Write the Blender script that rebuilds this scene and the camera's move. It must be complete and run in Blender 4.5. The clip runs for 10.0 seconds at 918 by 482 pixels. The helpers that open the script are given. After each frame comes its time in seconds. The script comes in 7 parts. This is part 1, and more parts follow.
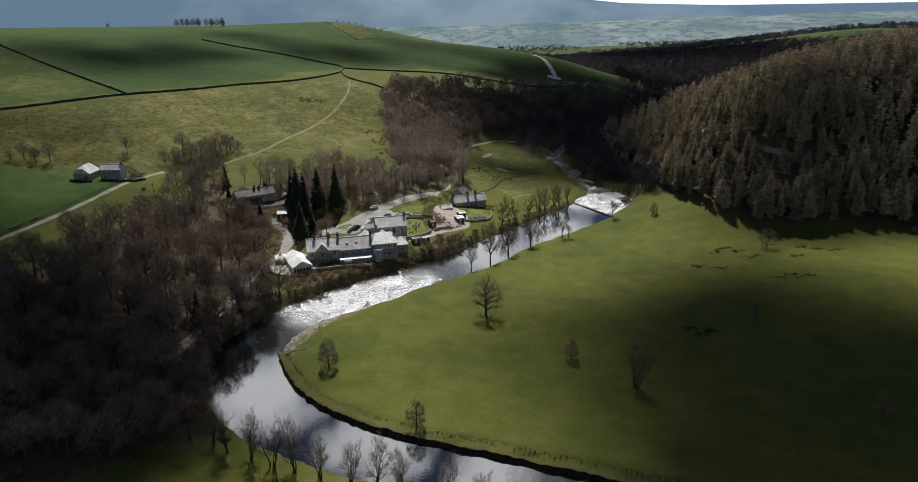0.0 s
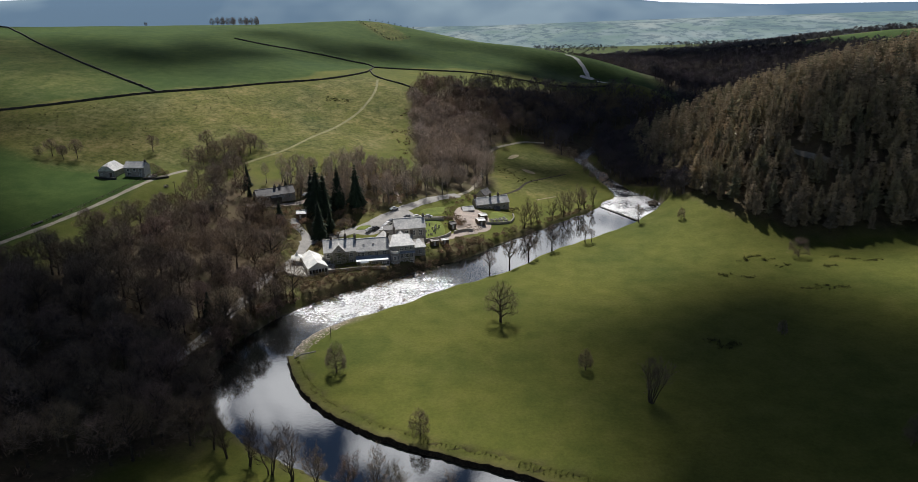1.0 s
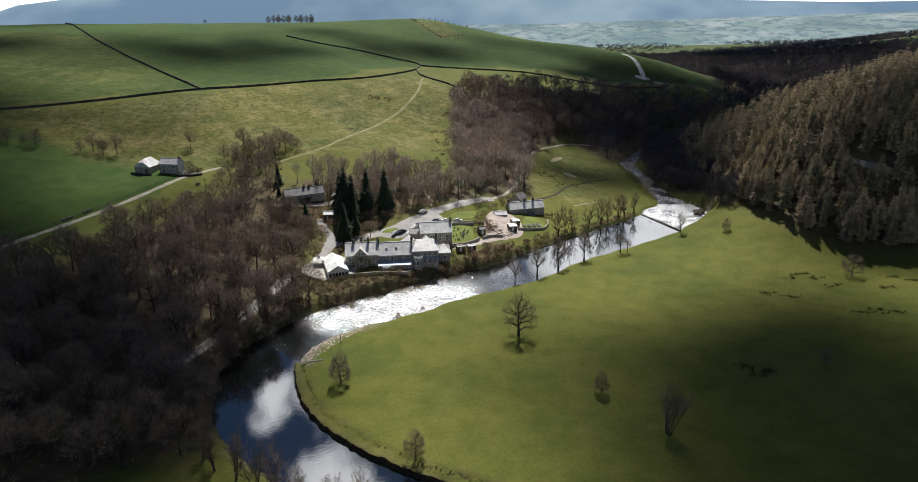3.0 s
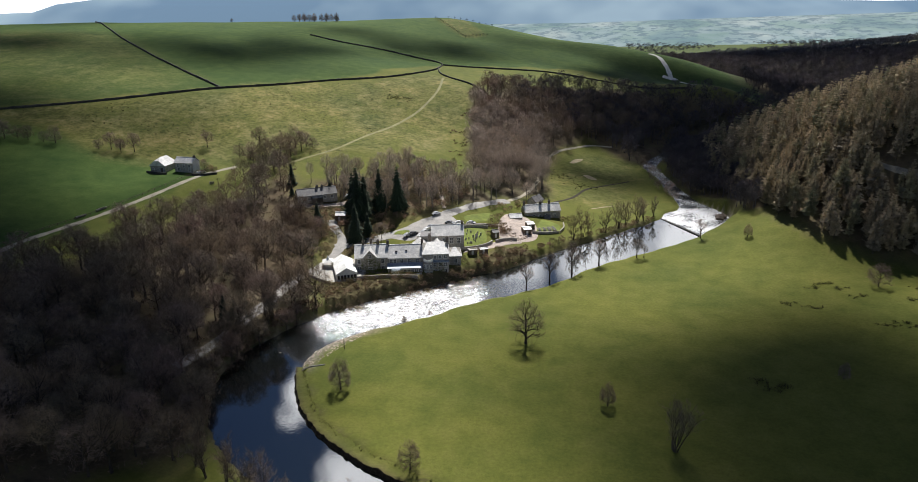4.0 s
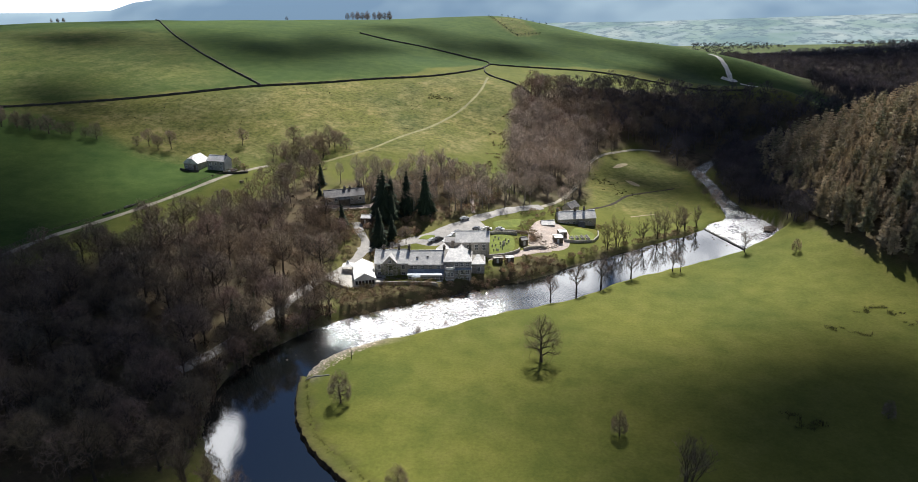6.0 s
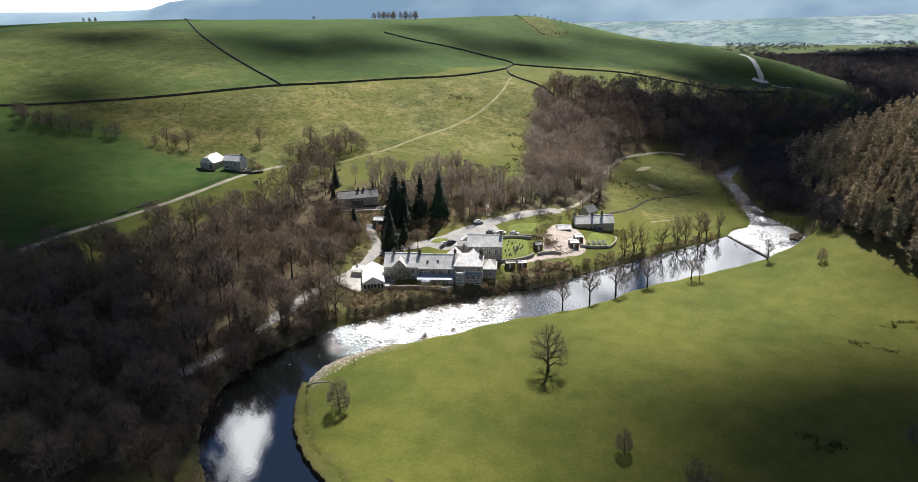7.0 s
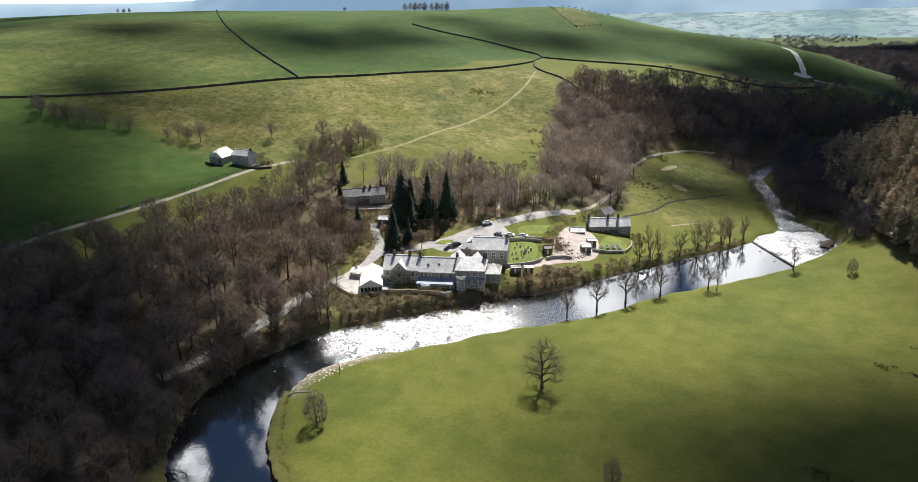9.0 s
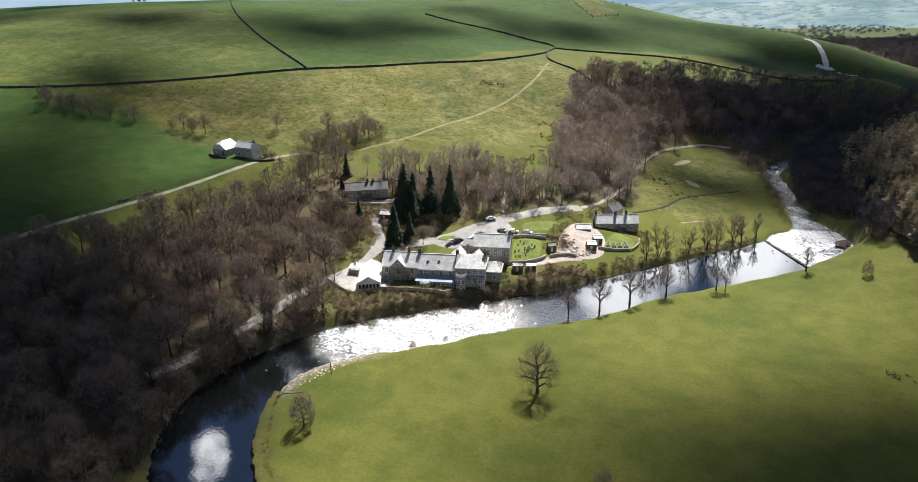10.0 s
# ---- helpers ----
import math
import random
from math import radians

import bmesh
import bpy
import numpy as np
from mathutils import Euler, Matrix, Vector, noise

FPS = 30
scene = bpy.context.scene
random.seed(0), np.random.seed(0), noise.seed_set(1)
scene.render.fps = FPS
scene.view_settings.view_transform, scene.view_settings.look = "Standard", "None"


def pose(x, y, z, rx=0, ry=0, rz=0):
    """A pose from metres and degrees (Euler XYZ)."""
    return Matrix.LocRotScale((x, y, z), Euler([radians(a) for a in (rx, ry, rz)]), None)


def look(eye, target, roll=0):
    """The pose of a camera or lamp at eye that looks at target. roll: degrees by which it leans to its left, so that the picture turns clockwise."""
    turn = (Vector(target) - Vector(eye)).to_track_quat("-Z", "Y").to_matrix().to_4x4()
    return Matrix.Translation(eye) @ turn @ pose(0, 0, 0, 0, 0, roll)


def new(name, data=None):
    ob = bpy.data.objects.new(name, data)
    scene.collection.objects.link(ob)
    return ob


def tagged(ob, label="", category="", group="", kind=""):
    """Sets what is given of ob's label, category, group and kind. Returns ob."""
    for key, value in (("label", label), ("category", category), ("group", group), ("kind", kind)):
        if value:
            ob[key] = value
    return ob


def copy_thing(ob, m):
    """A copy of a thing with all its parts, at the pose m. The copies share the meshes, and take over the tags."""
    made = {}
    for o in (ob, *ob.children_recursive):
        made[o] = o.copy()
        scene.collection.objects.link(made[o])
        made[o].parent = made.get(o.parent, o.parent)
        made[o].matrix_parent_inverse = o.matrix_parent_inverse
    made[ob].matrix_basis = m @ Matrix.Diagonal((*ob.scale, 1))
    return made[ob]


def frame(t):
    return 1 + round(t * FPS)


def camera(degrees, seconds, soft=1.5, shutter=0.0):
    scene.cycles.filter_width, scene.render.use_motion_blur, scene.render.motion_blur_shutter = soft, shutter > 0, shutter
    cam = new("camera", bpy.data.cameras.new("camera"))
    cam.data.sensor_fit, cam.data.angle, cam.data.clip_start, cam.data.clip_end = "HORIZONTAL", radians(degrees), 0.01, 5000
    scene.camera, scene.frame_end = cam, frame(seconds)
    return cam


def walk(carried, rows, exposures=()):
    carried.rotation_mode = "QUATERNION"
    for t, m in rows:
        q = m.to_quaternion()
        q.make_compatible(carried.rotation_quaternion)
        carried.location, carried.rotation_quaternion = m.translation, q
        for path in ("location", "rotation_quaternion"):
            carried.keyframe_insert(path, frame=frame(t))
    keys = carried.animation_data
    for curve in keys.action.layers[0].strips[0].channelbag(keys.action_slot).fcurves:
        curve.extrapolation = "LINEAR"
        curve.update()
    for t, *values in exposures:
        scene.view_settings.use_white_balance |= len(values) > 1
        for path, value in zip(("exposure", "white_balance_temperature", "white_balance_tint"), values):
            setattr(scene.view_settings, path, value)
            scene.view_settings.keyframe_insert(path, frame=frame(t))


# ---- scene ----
EXPOSURES = [(0, -0.12), (2.5, 0.22), (4.5, 0.48), (7.5, 0.75), (10, 0.83)]
cam = camera(67.0, 10.0, 0.6)
walk(cam, [
    (0, look((0.00, 0.00, 105.00), (0.00, 94.89, 73.43), -1.07)),
    (0.5, look((3.43, 3.03, 104.80), (1.49, 97.89, 73.20), -1.06)),
    (1, look((6.73, 6.01, 104.65), (1.75, 100.76, 73.07), -1.08)),
    (1.5, look((9.99, 8.94, 104.53), (2.46, 103.51, 72.93), -1.01)),
    (2, look((13.14, 11.86, 104.44), (3.78, 106.27, 72.82), -1.05)),
    (2.5, look((16.24, 14.90, 104.37), (4.91, 109.08, 72.73), -1.05)),
    (4, look((25.11, 24.49, 104.15), (7.84, 117.73, 72.41), -1.04)),
    (4.5, look((27.98, 27.79, 104.11), (8.71, 120.64, 72.38), -1.05)),
    (5, look((30.73, 31.13, 104.03), (9.50, 123.56, 72.30), -1.03)),
    (5.5, look((33.41, 34.55, 103.94), (10.15, 126.46, 72.15), -1.03)),
    (7, look((40.92, 45.52, 103.78), (11.57, 135.66, 71.95), -1.01)),
    (7.5, look((43.34, 49.31, 103.77), (12.37, 138.90, 71.91), -1.05)),
    (8, look((45.61, 53.25, 103.75), (13.42, 142.40, 71.89), -1.04)),
    (8.5, look((47.73, 57.27, 103.75), (14.33, 145.84, 71.50), -1.04)),
    (9, look((49.70, 61.31, 103.77), (15.21, 149.24, 70.93), -1.03)),
    (9.5, look((51.58, 65.40, 103.82), (16.03, 152.68, 70.36), -1.02)),
    (10, look((53.44, 69.55, 103.92), (16.63, 156.05, 69.82), -1.01)),
], EXPOSURES)

# ---- lie of the land -------------------------------------------------------
# spot heights in metres, worked out to fit the camera's view: (x, y, z)
SPOTS_MEADOW = [(-41, 190, 1.9), (10, 181, 2.6), (34, 191, 2.4), (49, 173, 2.6), (48, 217, 2.7), (79, 207, 3.2), (112, 277, 4.5), (135, 287, 5),
                (125, 230, 5.5), (78, 335, 2.2), (14, 272, 1.8), (-20, 225, 1.8), (60, 130, 4), (120, 130, 8), (180, 200, 11), (185, 280, 8),
                (20, 95, 2.5), (-60, 125, 2.5), (0, 60, 3), (100, 40, 8), (0, -80, 6), (-80, 60, 5)]
SPOTS_VILLAGE = [(-48, 267, 5.2), (-26, 281, 5), (-34, 302, 9.6), (-20, 305, 8), (0, 318, 4.6), (4, 345, 7), (14, 358, 6), (20, 400, 7), (20, 441, 8),
                 (26, 504, 12), (60, 434, 4.5), (-89, 328, 19.7), (-104, 318, 20.5), (-60, 312, 12), (-80, 290, 9.5), (-66, 264, 5.4),
                 (-50, 340, 18), (-20, 340, 11)]
SPOTS_WEST = [(-154, 342, 29.3), (-182, 333, 30.6), (-165, 333, 30.4), (-173, 268, 25), (-218, 343, 38), (-88, 393, 31), (-92, 458, 36),
              (-102, 493, 46), (-185, 415, 49.5), (-206, 442, 58.4), (-97, 632, 57.5), (-45, 528, 45), (138, 623, 36), (-120, 230, 15),
              (-90, 194, 4.5), (-84, 168, 3.5), (-130, 160, 13), (-200, 200, 26), (-300, 300, 45)]
SPOTS_RIDGE = [(-94, 841, 71), (-315, 865, 92.5), (113, 784, 31), (133, 786, 29.5), (112, 815, 42), (95, 852, 51.5), (60, 900, 58), (140, 862, 43), (185, 840, 29), (155, 1000, 22), (90, 1060, 30), (-150, 935, 93.5), (-360, 640, 90.5), (-480, 600, 95), (-420, 430, 78), (-700, 800, 94),
               (-330, 1150, 60), (0, 1100, 45), (-800, 1500, 30), (0, 1700, -25), (-600, 500, 88), (-900, 300, 80), (-400, 100, 50)]
SPOTS_EAST = [(122, 332, 14), (137, 355, 29), (160, 345, 42), (155, 312, 8), (215, 310, 12), (210, 345, 48), (260, 370, 66), (320, 420, 78), (240, 440, 70),
              (160, 430, 46), (118, 430, 20), (100, 420, 8), (150, 495, 32), (235, 560, 40), (320, 520, 72), (94, 538, 6), (132, 570, 8), (190, 608, 10), (270, 665, 12), (48, 560, 22), (60, 615, 31), (0, 640, 44), (450, 420, 84), (400, 250, 55),
              (700, 1300, 60), (400, 1100, 25), (225, 960, 5), (1100, 900, 70), (300, 1800, -20), (350, 100, 30), (900, 200, 60)]
SPOTS_FAR = [(-2500, 3500, -40), (0, 3600, -60), (2500, 3500, -40), (4500, 2000, 30), (-4500, 1500, 20), (0, -1500, 30), (-3000, -1500, 60),
             (3000, -1500, 60), (-4500, 4500, -30), (4500, 4500, -30)]
SPOTS = np.array(SPOTS_MEADOW + SPOTS_VILLAGE + SPOTS_WEST + SPOTS_RIDGE + SPOTS_EAST + SPOTS_FAR, float)

# the river's middle line, from upstream to downstream: x, y, half its width, level
RIVER = np.array([(260, 660, 6, 7.0), (190, 605, 6, 6.0), (130, 566, 5, 5.2), (92, 536, 5, 4.6), (68.5, 492, 3.4, 4.0), (71.5, 465, 2.8, 3.6), (76, 437, 2.8, 3.0), (81, 408, 3.6, 2.2), (85, 394, 8, 1.8), (84, 378, 15, 1.5), (72, 360, 13, 0.9),
                  (54, 341, 12, 0.9), (37, 324, 11, 0.9), (20, 307, 11, 0.9), (6, 288, 11, 0.9), (-8, 276, 11, 0.85), (-23, 264, 11, 0.75),
                  (-34, 253, 11, 0.6), (-46, 243, 11.5, 0.45), (-58.5, 231, 10.5, 0.3), (-68, 213, 9.5, 0.25), (-69, 197, 11, 0.25), (-62, 180, 11.5, 0.25),
                  (-51, 166, 10.5, 0.25), (-35, 154, 9.5, 0.25), (-18, 146, 8.5, 0.25), (2, 139, 8, 0.25), (22, 131, 8, 0.25), (46, 121, 8, 0.2),
                  (80, 108, 8, 0.2), (130, 90, 8, 0.2), (200, 60, 8, 0.1), (300, 20, 8, 0.1)], float)


def smooth_line(points, step):
    """A rounded line through points, resampled about every step metres."""
    p = np.asarray(points, float)
    p = np.vstack([2 * p[0] - p[1], p, 2 * p[-1] - p[-2]])
    out = []
    for a, b, c, d in zip(p[:-3], p[1:-2], p[2:-1], p[3:]):
        n = max(2, int(np.hypot(*(c - b)[:2]) / step))
        for t in np.arange(n) / n:
            out.append(0.5 * (2 * b + (c - a) * t + (2 * a - 5 * b + 4 * c - d) * t * t + (3 * b - a - 3 * c + d) * t ** 3))
    out.append(p[-2])
    return np.array(out)


RIVER_LINE = smooth_line(RIVER, 4.0)


def spot_kernel(d2):
    return np.sqrt(d2 + 25.0 ** 2)


_d = SPOTS[:, None, :2] - SPOTS[None, :, :2]
_n = len(SPOTS)
_m = np.zeros((_n + 3, _n + 3))
_m[:_n, :_n] = spot_kernel((_d ** 2).sum(-1))
_m[:_n, _n], _m[:_n, _n + 1:] = 1, SPOTS[:, :2] / 1000
_m[_n:, :_n] = _m[:_n, _n:].T
SPOT_WEIGHTS = np.linalg.solve(_m, np.r_[SPOTS[:, 2], 0, 0, 0])


def near_line(x, y, line):
    """Distance to a line of (x, y, ...) rows, and the row values at the nearest place."""
    a, b = line[:-1], line[1:]
    ab = (b - a)[:, :2]
    best, vals = np.full(x.shape, 1e9), np.zeros(x.shape + (line.shape[1],))
    for k in range(len(a)):
        t = np.clip(((x - a[k, 0]) * ab[k, 0] + (y - a[k, 1]) * ab[k, 1]) / (ab[k] @ ab[k] + 1e-9), 0, 1)
        d = np.hypot(x - a[k, 0] - t * ab[k, 0], y - a[k, 1] - t * ab[k, 1])
        hit = d < best
        best = np.where(hit, d, best)
        vals[hit] = (a[k] + t[..., None] * (b[k] - a[k]))[hit]
    return best, vals


def step01(a, b, v):
    t = np.clip((v - a) / (b - a), 0, 1)
    return t * t * (3 - 2 * t)


def land(x, y):
    """Height of the ground at arrays x, y."""
    x, y = np.atleast_1d(np.asarray(x, float)), np.atleast_1d(np.asarray(y, float))
    z = SPOT_WEIGHTS[_n] + SPOT_WEIGHTS[_n + 1] * x / 1000 + SPOT_WEIGHTS[_n + 2] * y / 1000
    for k in range(_n):
        z = z + SPOT_WEIGHTS[k] * spot_kernel((x - SPOTS[k, 0]) ** 2 + (y - SPOTS[k, 1]) ** 2)
    # gentle swells, none on the flat by the river
    z = z + 0.5 * np.sin(x / 23 + 1.3 * np.sin(y / 41)) * np.sin(y / 29 + 0.7) * step01(60, 200, np.abs(x - 0) + np.abs(y - 220) * 0.6)
    near = (x > -200) & (x < 350) & (y > 0) & (y < 800)
    if near.any():
        d, v = near_line(x[near], y[near], RIVER_LINE)
        half, level = v[:, 2], v[:, 3]
        zn = z[near]
        wob = 1.2 * np.sin(x[near] / 3.1 + y[near] / 4.3) + 0.8 * np.sin(x[near] / 1.7 - y[near] / 2.3)
        bed = level - 1.2
        edge = d - half + 0.35 * wob
        k = step01(-0.5, 3.5, edge)
        zn = np.maximum(zn, level + 0.75)                       # banks stand clear of the water
        z[near] = bed + (zn - bed) * k
    return z


def ground(x, y):
    return float(land(np.array([x]), np.array([y]))[0])

# ---- light -----------------------------------------------------------------
SUN_ELEVATION, SUN_AZIMUTH = 52.0, -5.0          # degrees; azimuth from +y towards +x
world = bpy.data.worlds.new("world")
scene.world = world
world.use_nodes = True
wn, wl = world.node_tree.nodes, world.node_tree.links
wn.clear()
sky = wn.new("ShaderNodeTexSky")
sky.sky_type, sky.sun_disc = "NISHITA", False
sky.sun_elevation, sky.sun_rotation = radians(SUN_ELEVATION), radians(SUN_AZIMUTH)
sky.air_density, sky.dust_density, sky.ozone_density = 0.42, 0.0, 4.0
w_coord = wn.new("ShaderNodeTexCoord")
w_noise = wn.new("ShaderNodeTexNoise")
w_noise.inputs["Scale"].default_value, w_noise.inputs["Detail"].default_value, w_noise.inputs["Roughness"].default_value = 11.0, 7.0, 0.6
w_warp = wn.new("ShaderNodeVectorMath")            # ragged cloud edges
w_warp.operation = "MULTIPLY_ADD"
w_warp.inputs[1].default_value = (0.15, 0.15, 0.15)
w_dir = wn.new("ShaderNodeVectorMath")
w_dir.operation = "NORMALIZE"
wl.new(w_coord.outputs["Generated"], w_noise.inputs["Vector"])
wl.new(w_noise.outputs["Color"], w_warp.inputs[0])
wl.new(w_coord.outputs["Generated"], w_warp.inputs[2])
wl.new(w_warp.outputs["Vector"], w_dir.inputs[0])
# bright cloud patches, most set where the camera sees the river mirror them: degrees from +y, degrees up, degrees
# across the half
CUMULUS = [(-18, 29.5, 3.4), (-8, 34, 3.6), (-25, 30.5, 2), (-38, 33, 1.8), (-47, 35, 1.2), (2, 19.5, 3), (8.5, 18, 3), (-6, 20.5, 2.6), (-9, 24.5, 2.8), (-21, 37, 2.6), (3, 37, 3), (24, 26, 4), (62, 40, 4), (-92, 35, 4), (130, 45, 4), (178, 30, 4), (-150, 50, 4), (44, 14, 3), (-70, 16, 3)]
w_shift = Vector((0.075, 0.075, 0.075))
w_last = None
for az, el, half in CUMULUS:
    c = Vector((math.sin(radians(az)) * math.cos(radians(el)), math.cos(radians(az)) * math.cos(radians(el)), math.sin(radians(el))))
    c = (c + w_shift).normalized()
    dot = wn.new("ShaderNodeVectorMath")
    dot.operation = "DOT_PRODUCT"
    dot.inputs[1].default_value = c
    wl.new(w_dir.outputs["Vector"], dot.inputs[0])
    rng_node = wn.new("ShaderNodeMapRange")
    rng_node.inputs["From Min"].default_value, rng_node.inputs["From Max"].default_value = math.cos(radians(half * 1.25)), math.cos(radians(half * 0.4))
    wl.new(dot.outputs["Value"], rng_node.inputs["Value"])
    top = wn.new("ShaderNodeMath")
    top.operation = "MAXIMUM"
    top.inputs[1].default_value = 0.0
    wl.new(rng_node.outputs["Result"], top.inputs[0])
    if w_last is not None:
        wl.new(w_last, top.inputs[1])
    w_last = top.outputs["Value"]
w_sep = wn.new("ShaderNodeSeparateXYZ")
w_low = wn.new("ShaderNodeMapRange")               # white haze at the horizon
w_low.inputs["From Min"].default_value, w_low.inputs["From Max"].default_value = 0.015, 0.09
w_low.inputs["To Min"].default_value, w_low.inputs["To Max"].default_value = 0.55, 0.0
wl.new(w_coord.outputs["Generated"], w_sep.inputs["Vector"])
wl.new(w_sep.outputs["Z"], w_low.inputs["Value"])
w_max = wn.new("ShaderNodeMath")
w_max.operation = "MAXIMUM"
wl.new(w_last, w_max.inputs[0])
wl.new(w_low.outputs["Result"], w_max.inputs[1])
w_mix = wn.new("ShaderNodeMix")
w_mix.data_type = "RGBA"
w_mix.inputs["B"].default_value = (33.0, 33.6, 35.0, 1)   # broken white cloud
w_bg = wn.new("ShaderNodeBackground")
w_bg.inputs["Strength"].default_value = 0.05
w_out = wn.new("ShaderNodeOutputWorld")
wl.new(w_max.outputs["Value"], w_mix.inputs["Factor"])
wl.new(sky.outputs["Color"], w_mix.inputs["A"])
wl.new(w_mix.outputs["Result"], w_bg.inputs["Color"])
wl.new(w_bg.outputs["Background"], w_out.inputs["Surface"])

sun_data = bpy.data.lights.new("sun", "SUN")
sun_data.energy, sun_data.angle, sun_data.color = 5.0, radians(1.4), (1.0, 0.975, 0.94)
sun = new("sun", sun_data)
_e, _a = radians(SUN_ELEVATION), radians(SUN_AZIMUTH)
TO_SUN = Vector((math.sin(_a) * math.cos(_e), math.cos(_a) * math.cos(_e), math.sin(_e)))
sun.matrix_world = look(TO_SUN * 400, (0, 0, 0))

# ---- materials -------------------------------------------------------------
def tree_of(name):
    m = bpy.data.materials.new(name)
    m.use_nodes = True
    t = m.node_tree
    return m, t.nodes, t.links, t.nodes["Principled BSDF"]


def noise_node(n, l, scale, detail=4.0, rough=0.55, vector=None):
    t = n.new("ShaderNodeTexNoise")
    t.inputs["Scale"].default_value, t.inputs["Detail"].default_value, t.inputs["Roughness"].default_value = scale, detail, rough
    if vector is None:
        g = n.new("ShaderNodeNewGeometry")
        vector = g.outputs["Position"]
    l.new(vector, t.inputs["Vector"])
    return t.outputs["Fac"]


def ramp_node(n, l, fac, stops):
    r = n.new("ShaderNodeValToRGB")
    e = r.color_ramp.elements
    while len(e) < len(stops):
        e.new(0.5)
    for k, (pos, col) in enumerate(stops):
        e[k].position, e[k].color = pos, (*col, 1) if len(col) == 3 else col
    l.new(fac, r.inputs["Fac"])
    return r.outputs["Color"]


def mix_node(n, l, fac, a, b, blend="MIX"):
    m = n.new("ShaderNodeMix")
    m.data_type, m.blend_type = "RGBA", blend
    for key, v in (("Factor", fac), ("A", a), ("B", b)):
        if hasattr(v, "is_output"):
            l.new(v, m.inputs[key])
        elif key == "Factor":
            m.inputs[0].default_value = v
        else:
            m.inputs[key].default_value = (*v, 1)
    return m.outputs["Result"]


def bump_node(n, l, bsdf, height, strength, distance):
    b = n.new("ShaderNodeBump")
    b.inputs["Strength"].default_value, b.inputs["Distance"].default_value = strength, distance
    l.new(height, b.inputs["Height"])
    l.new(b.outputs["Normal"], bsdf.inputs["Normal"])


def surface(name, dark, light, scale, rough=0.8, bump=0.4, depth=0.02, big=0.25, metal=0.0, vary=0.0, island=0.0, tints=(), tone=False):
    """Two scales of noise between two colours, a bump, and a random shift from object to object or piece to piece."""
    m, n, l, b = tree_of(name)
    fine = noise_node(n, l, scale)
    wide = noise_node(n, l, big, 3.0)
    c = ramp_node(n, l, fine, [(0.3, dark), (0.7, light)])
    shade = ramp_node(n, l, wide, [(0.3, (0.72, 0.72, 0.72)), (0.7, (1.15, 1.13, 1.08))])
    c = mix_node(n, l, 1.0, c, shade, "MULTIPLY")
    if vary or island:
        src = n.new("ShaderNodeObjectInfo").outputs["Random"] if vary else n.new("ShaderNodeNewGeometry").outputs["Random Per Island"]
        k = vary or island
        tint = ramp_node(n, l, src, [(0.0, (1 - k, 1 - k, 1 - k * 1.1)), (0.5, (1, 1 - 0.2 * k, 1 - 0.3 * k)), (1.0, (1 + k, 1 + 0.9 * k, 1 + 0.7 * k))])
        c = mix_node(n, l, 1.0, c, tint, "MULTIPLY")
    if tints:
        if tone:
            at = n.new("ShaderNodeAttribute")
            at.attribute_name = "tone"
            src = at.outputs["Fac"]
        else:
            src = n.new("ShaderNodeObjectInfo").outputs["Random"]
        c = mix_node(n, l, 1.0, c, ramp_node(n, l, src, [(k / (len(tints) - 1), t) for k, t in enumerate(tints)]), "MULTIPLY")
    l.new(c, b.inputs["Base Color"])
    b.inputs["Roughness"].default_value, b.inputs["Metallic"].default_value = rough, metal
    b.inputs["Specular IOR Level"].default_value = 0.3
    if bump:
        bump_node(n, l, b, fine, bump, depth)
    return m


